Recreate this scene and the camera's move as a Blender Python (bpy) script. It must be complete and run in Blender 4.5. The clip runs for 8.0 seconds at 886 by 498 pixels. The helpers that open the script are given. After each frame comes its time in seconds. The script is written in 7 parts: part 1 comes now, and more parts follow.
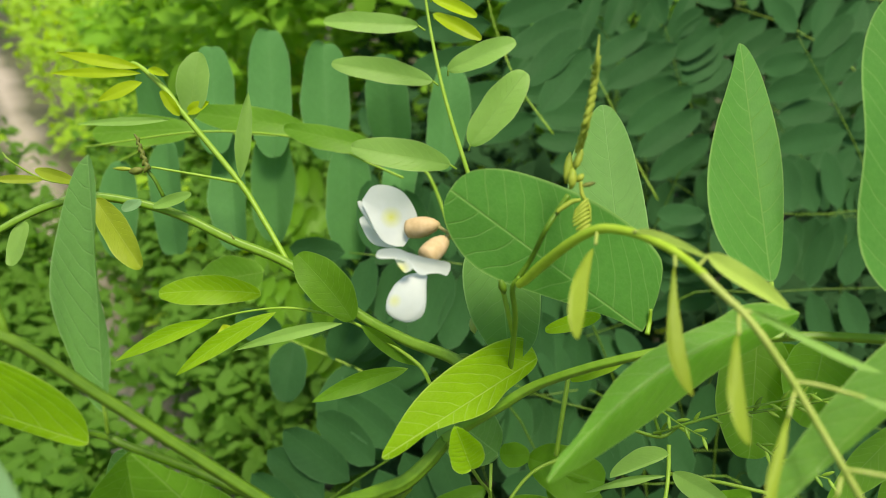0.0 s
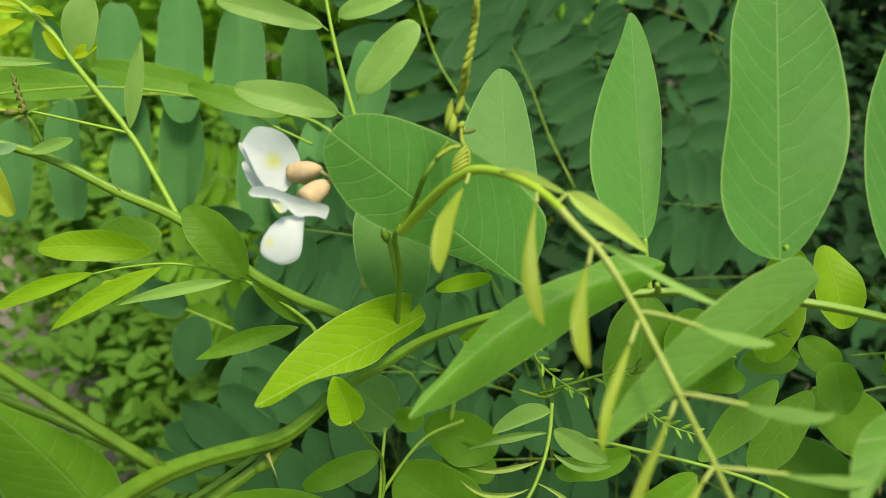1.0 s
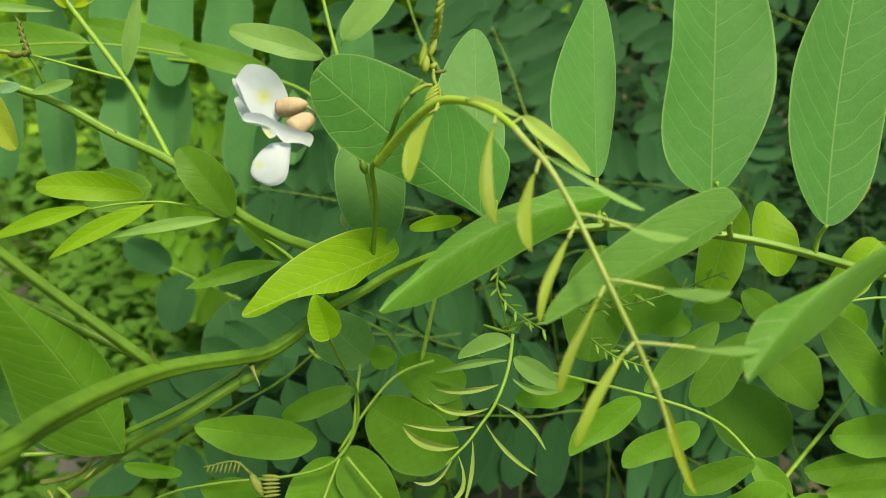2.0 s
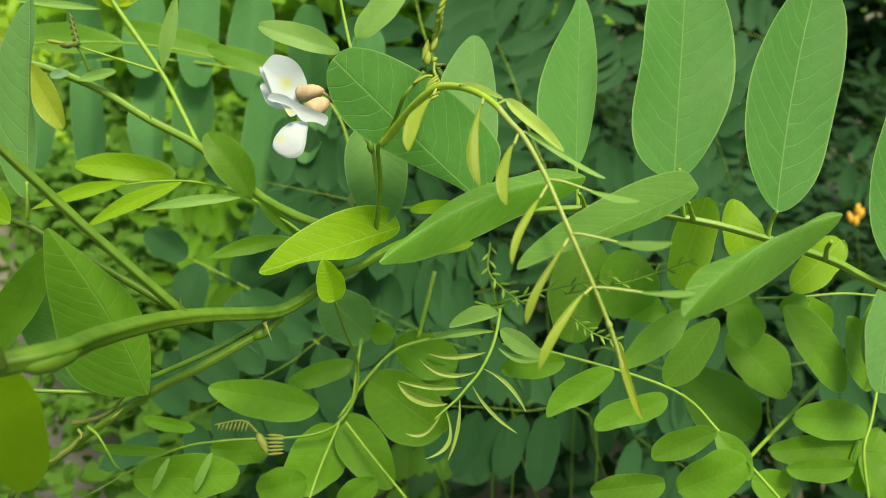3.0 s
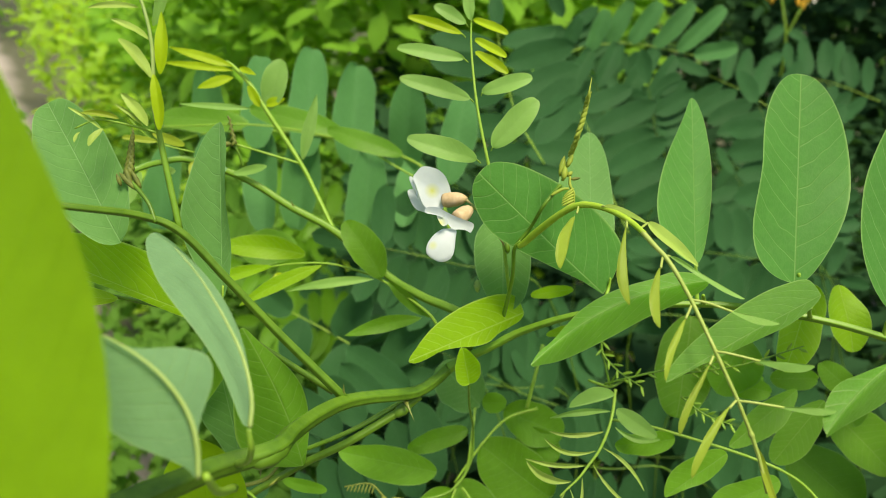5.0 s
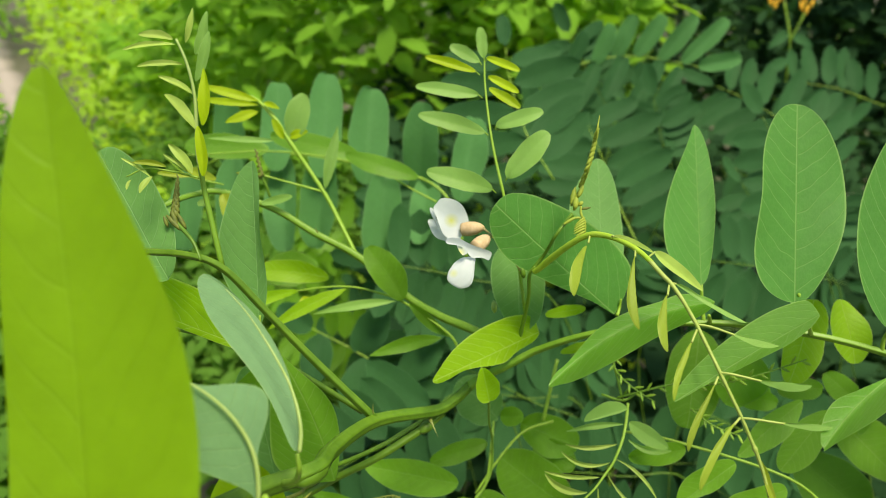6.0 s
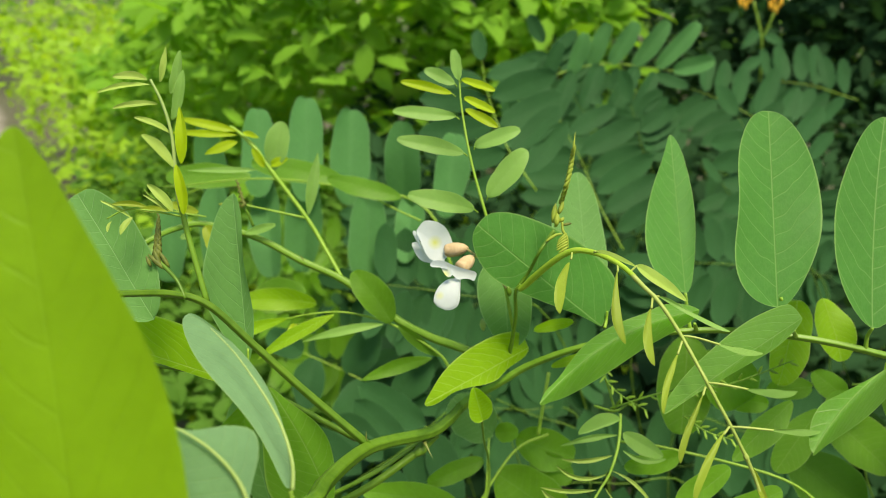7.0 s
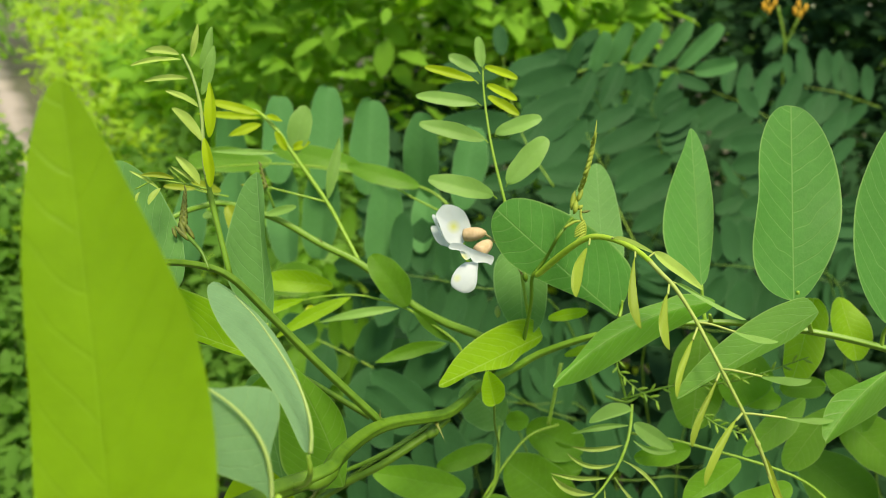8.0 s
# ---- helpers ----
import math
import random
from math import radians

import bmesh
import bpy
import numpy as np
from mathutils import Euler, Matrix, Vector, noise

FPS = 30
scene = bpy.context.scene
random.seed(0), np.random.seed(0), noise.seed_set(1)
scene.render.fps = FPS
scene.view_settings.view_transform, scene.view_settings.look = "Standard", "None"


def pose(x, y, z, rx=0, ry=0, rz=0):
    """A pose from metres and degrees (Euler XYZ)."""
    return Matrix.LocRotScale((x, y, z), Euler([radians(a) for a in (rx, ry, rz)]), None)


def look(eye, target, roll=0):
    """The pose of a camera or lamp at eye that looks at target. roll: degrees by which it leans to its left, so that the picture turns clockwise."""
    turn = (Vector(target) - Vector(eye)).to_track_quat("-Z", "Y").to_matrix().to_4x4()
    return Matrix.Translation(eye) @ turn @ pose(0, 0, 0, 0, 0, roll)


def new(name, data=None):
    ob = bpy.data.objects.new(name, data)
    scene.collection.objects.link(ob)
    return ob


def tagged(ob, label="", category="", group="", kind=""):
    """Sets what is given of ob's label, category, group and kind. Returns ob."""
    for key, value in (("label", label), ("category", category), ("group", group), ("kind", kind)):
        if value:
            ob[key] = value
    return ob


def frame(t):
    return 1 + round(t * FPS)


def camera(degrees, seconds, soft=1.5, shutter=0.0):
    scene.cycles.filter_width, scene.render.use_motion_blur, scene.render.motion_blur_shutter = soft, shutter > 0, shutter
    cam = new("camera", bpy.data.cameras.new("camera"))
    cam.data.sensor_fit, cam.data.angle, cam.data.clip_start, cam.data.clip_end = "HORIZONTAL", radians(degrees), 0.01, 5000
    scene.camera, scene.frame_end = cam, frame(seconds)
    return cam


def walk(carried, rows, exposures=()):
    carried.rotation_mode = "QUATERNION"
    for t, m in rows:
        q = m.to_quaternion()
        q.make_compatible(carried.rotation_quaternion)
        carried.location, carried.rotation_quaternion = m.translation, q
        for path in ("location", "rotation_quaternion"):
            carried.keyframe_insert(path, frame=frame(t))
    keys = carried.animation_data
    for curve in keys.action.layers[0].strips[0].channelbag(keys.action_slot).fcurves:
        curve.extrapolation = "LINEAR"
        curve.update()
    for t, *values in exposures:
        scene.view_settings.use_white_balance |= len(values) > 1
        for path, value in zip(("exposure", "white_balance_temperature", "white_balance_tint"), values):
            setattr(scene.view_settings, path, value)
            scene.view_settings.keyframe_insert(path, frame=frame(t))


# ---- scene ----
cam = camera(69.09, 8.0, soft=0.25)
PATH = [
    (0, (0.00270, -0.00078, 1.00330), (-0.00004, 0.27035, 0.87494), -0.30),
    (0.5, (0.01361, 0.00261, 0.98858), (0.03033, 0.27477, 0.86348), 2.33),
    (1, (0.01606, -0.00528, 0.99262), (0.04317, 0.26412, 0.86343), 4.18),
    (1.5, (0.01815, -0.01766, 0.98501), (0.05111, 0.24932, 0.85221), 5.23),
    (2.8, (0.01703, -0.05100, 0.98621), (0.05152, 0.21999, 0.86223), 8.04),
    (3, (0.01985, -0.05731, 0.98214), (0.05195, 0.21490, 0.86019), 7.94),
    (3.5, (0.01675, -0.06230, 0.98907), (0.04211, 0.21190, 0.87003), 7.47),
    (4, (0.01038, -0.05685, 0.99929), (0.02986, 0.21933, 0.88377), 7.77),
    (4.5, (-0.00006, -0.06045, 1.00703), (0.01106, 0.21662, 0.89252), 6.42),
    (5, (-0.01194, -0.06736, 1.00777), (-0.00403, 0.21042, 0.89473), 6.53),
    (5.2, (-0.01504, -0.06879, 1.01138), (-0.00668, 0.20900, 0.89839), 6.67),
    (6.3, (-0.01703, -0.07955, 1.02045), (-0.01436, 0.19946, 0.91025), 4.77),
    (6.5, (-0.01638, -0.07858, 1.01715), (-0.01229, 0.20073, 0.90777), 4.89),
    (7, (-0.01563, -0.07757, 1.02441), (-0.00712, 0.20293, 0.91837), 2.45),
    (7.5, (-0.01963, -0.07554, 1.01951), (-0.01369, 0.20418, 0.91124), 4.10),
    (8, (-0.01751, -0.08220, 1.01974), (-0.01484, 0.19823, 0.91320), 3.89),
]
EXPOSURES = ((0, 0.79), (1.5, 0.76), (3.0, 0.87), (8, 0.83))
KELVIN = 7900
walk(cam, [(t, look(eye, target, roll)) for t, eye, target, roll in PATH], [(t, stops, KELVIN, 10) for t, stops in EXPOSURES])
cam.data.dof.use_dof = True
cam.data.dof.focus_distance = 0.2
cam.data.dof.aperture_fstop = 13.5

# ---- light: soft bright daylight from a thinly veiled sun, high and a little ahead ----
SUN_UP, SUN_TURN = 68.0, 155.0
world = bpy.data.worlds.new("sky")
scene.world = world
world.use_nodes = True
wn = world.node_tree
sky = wn.nodes.new("ShaderNodeTexSky")
sky.sky_type = 'NISHITA'
sky.sun_disc = False
sky.sun_elevation, sky.sun_rotation = radians(SUN_UP), radians(SUN_TURN)
wn.links.new(sky.outputs[0], wn.nodes["Background"].inputs[0])
wn.nodes["Background"].inputs[1].default_value = 0.13
sun_data = bpy.data.lights.new("sun", 'SUN')
sun_data.energy, sun_data.angle, sun_data.color = 3.6, radians(20), (1.0, 0.96, 0.88)
sun = new("sun", sun_data)
sun.matrix_world = look((2 * math.sin(radians(SUN_TURN)), 2 * math.cos(radians(SUN_TURN)), 1 + 2 * math.tan(radians(SUN_UP))), (0, 0, 1))

VIEW = Vector((0, -math.cos(radians(25)), math.sin(radians(25))))


# ---- materials ----
def nodes_of(name):
    m = bpy.data.materials.new(name)
    m.use_nodes = True
    nt = m.node_tree
    nt.nodes.clear()
    return m, nt, nt.links, nt.nodes.new("ShaderNodeOutputMaterial")


def math_node(nt, op, a, b=None, clamp=False):
    n = nt.nodes.new("ShaderNodeMath")
    n.operation, n.use_clamp = op, clamp
    for i, v in enumerate((a, b)):
        if v is None:
            continue
        if isinstance(v, (int, float)):
            n.inputs[i].default_value = v
        else:
            nt.links.new(v, n.inputs[i])
    return n.outputs[0]


def mix_colour(nt, fac, a, b):
    n = nt.nodes.new("ShaderNodeMix")
    n.data_type = 'RGBA'
    for i, v in ((0, fac), (6, a), (7, b)):
        if isinstance(v, (int, float)):
            n.inputs[i].default_value = v
        elif isinstance(v, tuple):
            n.inputs[i].default_value = (*v, 1)
        else:
            nt.links.new(v, n.inputs[i])
    return n.outputs[2]


def noise_node(nt, scale, detail=4.0, vector=None):
    n = nt.nodes.new("ShaderNodeTexNoise")
    n.inputs["Scale"].default_value, n.inputs["Detail"].default_value = scale, detail
    if vector is not None:
        nt.links.new(vector, n.inputs["Vector"])
    return n.outputs[0]


def leaf_material(name, colour, glow, vein, share=0.42, rough=0.48, veins=0.75, net_share=0.09, island=False, gloss=0.22, spread=0.22, margin=1.0):
    """A thin leaf: glossy skin over tissue that lets light through, with a midrib, side veins and a pale margin."""
    colour, glow = ((c[0], c[1], c[2] * 0.8) for c in (colour, glow))
    m, nt, ln, out = nodes_of(name)
    geo = nt.nodes.new("ShaderNodeNewGeometry") if island else nt.nodes.new("ShaderNodeObjectInfo")
    rnd = geo.outputs["Random Per Island"] if island else geo.outputs["Random"]
    place = nt.nodes.new("ShaderNodeTexCoord")
    broad = noise_node(nt, 55, 3, place.outputs["Object"])
    small = noise_node(nt, 320, 4, place.outputs["Object"])
    blotch = math_node(nt, 'ADD', math_node(nt, 'MULTIPLY', broad, 1.5), math_node(nt, 'SUBTRACT', small, 0.75))
    grain = noise_node(nt, 900, 3, place.outputs["Object"])
    fac = math_node(nt, 'ADD', math_node(nt, 'MULTIPLY', rnd, 0.5), math_node(nt, 'MULTIPLY', blotch, 0.5), True)
    dark, light = tuple(c * (1 - spread) for c in colour), tuple(c * (1 + spread) for c in colour)
    base = mix_colour(nt, fac, dark, light)
    through_colour = mix_colour(nt, fac, tuple(c * (1 - 0.7 * spread) for c in glow), tuple(min(1, c * (1 + 0.7 * spread)) for c in glow))
    height = grain
    if veins > 0:
        uv = nt.nodes.new("ShaderNodeUVMap")
        sep = nt.nodes.new("ShaderNodeSeparateXYZ")
        ln.new(uv.outputs[0], sep.inputs[0])
        wob = noise_node(nt, 3.5, 1, uv.outputs[0])
        x = math_node(nt, 'ABSOLUTE', math_node(nt, 'SUBTRACT', sep.outputs[0], 0.5))
        mid = math_node(nt, 'SUBTRACT', 1.0, math_node(nt, 'MULTIPLY', x, 80), True)
        sweep = math_node(nt, 'ADD', math_node(nt, 'MULTIPLY', x, 2.3), math_node(nt, 'MULTIPLY', math_node(nt, 'MULTIPLY', x, x), 5.0))
        flank = math_node(nt, 'MULTIPLY', math_node(nt, 'GREATER_THAN', sep.outputs[0], 0.5), 0.45)
        run = math_node(nt, 'ADD', math_node(nt, 'SUBTRACT', math_node(nt, 'MULTIPLY', sep.outputs[1], 10.5), sweep), math_node(nt, 'ADD', flank, math_node(nt, 'MULTIPLY', wob, 0.8)))
        saw = math_node(nt, 'ABSOLUTE', math_node(nt, 'SUBTRACT', math_node(nt, 'FRACT', run), 0.5))
        side = math_node(nt, 'SUBTRACT', 1.0, math_node(nt, 'MULTIPLY', saw, 20), True)
        net = nt.nodes.new("ShaderNodeTexVoronoi")
        net.feature = 'DISTANCE_TO_EDGE'
        net.inputs["Scale"].default_value = 34
        ln.new(uv.outputs[0], net.inputs["Vector"])
        fine = math_node(nt, 'SUBTRACT', 1.0, math_node(nt, 'MULTIPLY', net.outputs[0], 9), True)
        allv = math_node(nt, 'MAXIMUM', math_node(nt, 'MULTIPLY', mid, 0.66), math_node(nt, 'MAXIMUM', math_node(nt, 'MULTIPLY', side, 0.4), math_node(nt, 'MULTIPLY', fine, net_share)))
        edge = nt.nodes.new("ShaderNodeAttribute")
        edge.attribute_name = "rim_nearness"
        rim = math_node(nt, 'MULTIPLY', math_node(nt, 'MULTIPLY', math_node(nt, 'SUBTRACT', edge.outputs["Fac"], 0.95, True), 14.0, True), margin)
        f2 = math_node(nt, 'MAXIMUM', math_node(nt, 'MULTIPLY', allv, veins), rim)
        base = mix_colour(nt, f2, base, vein)
        through_colour = mix_colour(nt, f2, through_colour, tuple(min(1, c * 1.35) for c in vein))
        swell = math_node(nt, 'SUBTRACT', math_node(nt, 'MULTIPLY', small, 0.6), math_node(nt, 'MULTIPLY', math_node(nt, 'MAXIMUM', mid, math_node(nt, 'MULTIPLY', side, 0.7)), 0.5))
        height = math_node(nt, 'ADD', math_node(nt, 'MULTIPLY', grain, 0.2), math_node(nt, 'ADD', swell, math_node(nt, 'MULTIPLY', saw, 0.28 * veins * veins)))
    bump = nt.nodes.new("ShaderNodeBump")
    bump.inputs["Strength"].default_value, bump.inputs["Distance"].default_value = 0.5, 0.0007
    ln.new(height, bump.inputs["Height"])
    skin = nt.nodes.new("ShaderNodeBsdfPrincipled")
    skin.inputs["Roughness"].default_value = rough
    skin.inputs["Specular IOR Level"].default_value = gloss
    ln.new(base, skin.inputs["Base Color"])
    ln.new(bump.outputs[0], skin.inputs["Normal"])
    tl = nt.nodes.new("ShaderNodeBsdfTranslucent")
    ln.new(through_colour, tl.inputs[0])
    mx = nt.nodes.new("ShaderNodeMixShader")
    mx.inputs[0].default_value = share
    ln.new(skin.outputs[0], mx.inputs[1])
    ln.new(tl.outputs[0], mx.inputs[2])
    ln.new(mx.outputs[0], out.inputs[0])
    return m


def plain_material(name, colour, second, rough=0.5, scale=200.0, share=0.0, bump_height=0.0002, spot=None):
    """A surface mottled between two colours, with a fine relief; share lets some light through."""
    m, nt, ln, out = nodes_of(name)
    place = nt.nodes.new("ShaderNodeTexCoord")
    a, b = noise_node(nt, scale, 5, place.outputs["Object"]), noise_node(nt, scale * 0.12, 3, place.outputs["Object"])
    fac = math_node(nt, 'MULTIPLY', math_node(nt, 'SUBTRACT', math_node(nt, 'ADD', a, b), 0.7), 1.8, True)
    col = mix_colour(nt, fac, colour, second)
    if spot:
        far_off = nt.nodes.new("ShaderNodeVectorMath")
        far_off.operation = 'DISTANCE'
        far_off.inputs[1].default_value = spot[:3]
        ln.new(place.outputs["Object"], far_off.inputs[0])
        ring = math_node(nt, 'SUBTRACT', 1.0, math_node(nt, 'DIVIDE', far_off.outputs["Value"], spot[3]), True)
        col = mix_colour(nt, math_node(nt, 'MULTIPLY', ring, 0.95), col, (0.56, 0.60, 0.10))
    bump = nt.nodes.new("ShaderNodeBump")
    bump.inputs["Strength"].default_value, bump.inputs["Distance"].default_value = 0.5, bump_height
    ln.new(a, bump.inputs["Height"])
    skin = nt.nodes.new("ShaderNodeBsdfPrincipled")
    skin.inputs["Roughness"].default_value = rough
    skin.inputs["Specular IOR Level"].default_value = 0.3
    ln.new(col, skin.inputs["Base Color"])
    ln.new(bump.outputs[0], skin.inputs["Normal"])
    last = skin.outputs[0]
    if share:
        tl = nt.nodes.new("ShaderNodeBsdfTranslucent")
        ln.new(col, tl.inputs[0])
        mx = nt.nodes.new("ShaderNodeMixShader")
        mx.inputs[0].default_value = share
        ln.new(last, mx.inputs[1])
        ln.new(tl.outputs[0], mx.inputs[2])
        last = mx.outputs[0]
    ln.new(last, out.inputs[0])
    return m


MAT = dict(
    mid=leaf_material("mature leaf", (0.063, 0.212, 0.052), (0.155, 0.47, 0.035), (0.27, 0.45, 0.13), veins=0.8, gloss=0.12, rough=0.52),
    fresh=leaf_material("fresh green leaf", (0.115, 0.28, 0.04), (0.34, 0.70, 0.025), (0.36, 0.55, 0.12), share=0.54, veins=0.9),
    blue=leaf_material("glaucous leaf", (0.095, 0.235, 0.075), (0.14, 0.40, 0.05), (0.24, 0.42, 0.16), share=0.34, rough=0.55, gloss=0.1),
    pale=leaf_material("pale leaf underside", (0.118, 0.24, 0.14), (0.19, 0.43, 0.08), (0.34, 0.48, 0.18), share=0.3, rough=0.6, veins=0.35, gloss=0.08, margin=0.4),
    bright=leaf_material("bright leaf", (0.19, 0.38, 0.012), (0.44, 0.78, 0.01), (0.50, 0.66, 0.16), share=0.5, veins=1.0),
    near=leaf_material("deep yellow-green leaf", (0.15, 0.30, 0.012), (0.41, 0.62, 0.008), (0.30, 0.46, 0.03), share=0.5, veins=0.03, margin=0.1),
    curled=leaf_material("pale curled leaf", (0.29, 0.42, 0.10), (0.40, 0.58, 0.09), (0.40, 0.48, 0.2), share=0.3, veins=0.2),
    mid_fresh=leaf_material("half-lit green leaf", (0.10, 0.26, 0.05), (0.30, 0.64, 0.03), (0.34, 0.53, 0.14), share=0.54, veins=1.0, net_share=0.16, gloss=0.4, rough=0.42),
    young=leaf_material("young leaf", (0.185, 0.36, 0.10), (0.37, 0.64, 0.09), (0.38, 0.54, 0.18), share=0.42, veins=0.22),
    gold=leaf_material("yellowing young leaf", (0.30, 0.44, 0.015), (0.58, 0.76, 0.01), (0.48, 0.55, 0.10), share=0.45, veins=0.25),
    pod=leaf_material("folded young leaflet", (0.185, 0.275, 0.03), (0.30, 0.44, 0.03), (0.40, 0.50, 0.10), share=0.25, veins=0.1, rough=0.5),
    olive=leaf_material("folded olive leaf", (0.19, 0.265, 0.022), (0.33, 0.45, 0.02), (0.45, 0.53, 0.12), share=0.3, veins=0.15),
    low=leaf_material("undergrowth leaf", (0.088, 0.226, 0.017), (0.195, 0.47, 0.013), (0.22, 0.39, 0.085), share=0.4, veins=0.45, spread=0.36),
    haze=leaf_material("soft blue-green leaf", (0.062, 0.185, 0.072), (0.10, 0.34, 0.05), (0.16, 0.32, 0.13), share=0.34, rough=0.6, veins=0.3, gloss=0.05),
    # shady and far are leaf copies with the bush's shade put into the colour
    shady=leaf_material("inner leaf, shade in colour", (0.062, 0.165, 0.026), (0.13, 0.36, 0.022), (0.16, 0.30, 0.08), share=0.36, rough=0.6, veins=0.3, gloss=0.05),
    far=leaf_material("leaf, deep shade in colour", (0.028, 0.096, 0.04), (0.058, 0.20, 0.038), (0.08, 0.19, 0.08), share=0.32, rough=0.55, veins=0.3, gloss=0.05),
    stem=plain_material("green stem", (0.047, 0.12, 0.006), (0.087, 0.185, 0.012), 0.45, 300),
    shoot=plain_material("fresh green stem", (0.08, 0.19, 0.010), (0.125, 0.245, 0.022), 0.45, 300),
    rachis=plain_material("pale leaf stalk", (0.17, 0.33, 0.022), (0.23, 0.39, 0.05), 0.45, 400, 0.15),
    olive_stem=plain_material("olive leaf stalk", (0.20, 0.29, 0.045), (0.27, 0.34, 0.08), 0.5, 400),
    arch=plain_material("arching leaf stalk", (0.25, 0.43, 0.025), (0.32, 0.49, 0.045), 0.45, 400, 0.2),
    thorn=plain_material("thorn", (0.09, 0.15, 0.02), (0.16, 0.16, 0.045), 0.5, 500),
    bud=plain_material("bud", (0.15, 0.225, 0.016), (0.24, 0.30, 0.035), 0.6, 700),
    bud_dark=plain_material("dark bud", (0.055, 0.08, 0.012), (0.135, 0.165, 0.022), 0.6, 700),
    dry=plain_material("dry curled leaf", (0.12, 0.165, 0.022), (0.21, 0.24, 0.045), 0.7, 500),
    calyx=plain_material("calyx", (0.37, 0.27, 0.12), (0.56, 0.43, 0.26), 0.65, 420, 0.12),
    petal=plain_material("white petal", (0.56, 0.635, 0.615), (0.63, 0.70, 0.68), 0.5, 260, 0.45),
    keel=plain_material("keel petal", (0.56, 0.635, 0.615), (0.63, 0.70, 0.68), 0.5, 260, 0.45, spot=(0.0018, 0.0095, 0.0018, 0.0020)),
    marked=plain_material("marked petal", (0.56, 0.635, 0.615), (0.63, 0.70, 0.68), 0.5, 260, 0.45, spot=(0.0010, 0.0042, 0.0, 0.0024)),
    pedicel=plain_material("pedicel", (0.40, 0.33, 0.14), (0.42, 0.40, 0.16), 0.55, 450, 0.12),
    cream=plain_material("cream midrib", (0.26, 0.39, 0.10), (0.33, 0.45, 0.15), 0.5, 300, 0.2),
    banner=plain_material("banner petal", (0.56, 0.635, 0.615), (0.63, 0.70, 0.68), 0.5, 260, 0.45, spot=(-0.0004, 0.0066, -0.0008, 0.0030)),
    yellow=plain_material("yellow blossom", (0.80, 0.42, 0.03), (0.85, 0.60, 0.08), 0.6, 200, 0.2),
)


# ---- builders ----
def mesh_of(name, verts, faces, material, uvs=None, edge=None):
    me = bpy.data.meshes.new(name)
    me.from_pydata(verts, [], faces)
    if uvs is not None:
        layer = me.uv_layers.new(name="UVMap")
        for loop in me.loops:
            layer.data[loop.index].uv = uvs[loop.vertex_index]
    if edge is not None:
        me.attributes.new("rim_nearness", 'FLOAT', 'POINT').data.foreach_set("value", edge)
    me.shade_smooth()
    if material:
        me.materials.append(material)
    return me


def thing(name, place, label, category, group="", kind=""):
    ob = new(name)
    ob.location = place
    ob.empty_display_size = 0.01
    return tagged(ob, label, category, group, kind)


def whereabouts(ob):
    """The pose of a thing or part in the world."""
    m = ob.matrix_basis.copy()
    while ob.parent:
        ob = ob.parent
        m = ob.matrix_basis @ m
    return m


def part(name, me, parent, m=None, label=""):
    """Links a mesh as one part under a thing or a part; m is its pose in the world."""
    ob = new(name, me)
    ob.parent = parent
    ob.matrix_basis = whereabouts(parent).inverted() @ (m or Matrix())
    if label:
        ob["label"] = label
    return ob


SHAPES = dict(oval=(0.98, 0.47), lance=(0.85, 0.9), ovate=(0.76, 0.6), strap=(0.9, 0.6), belt=(0.95, 0.34))


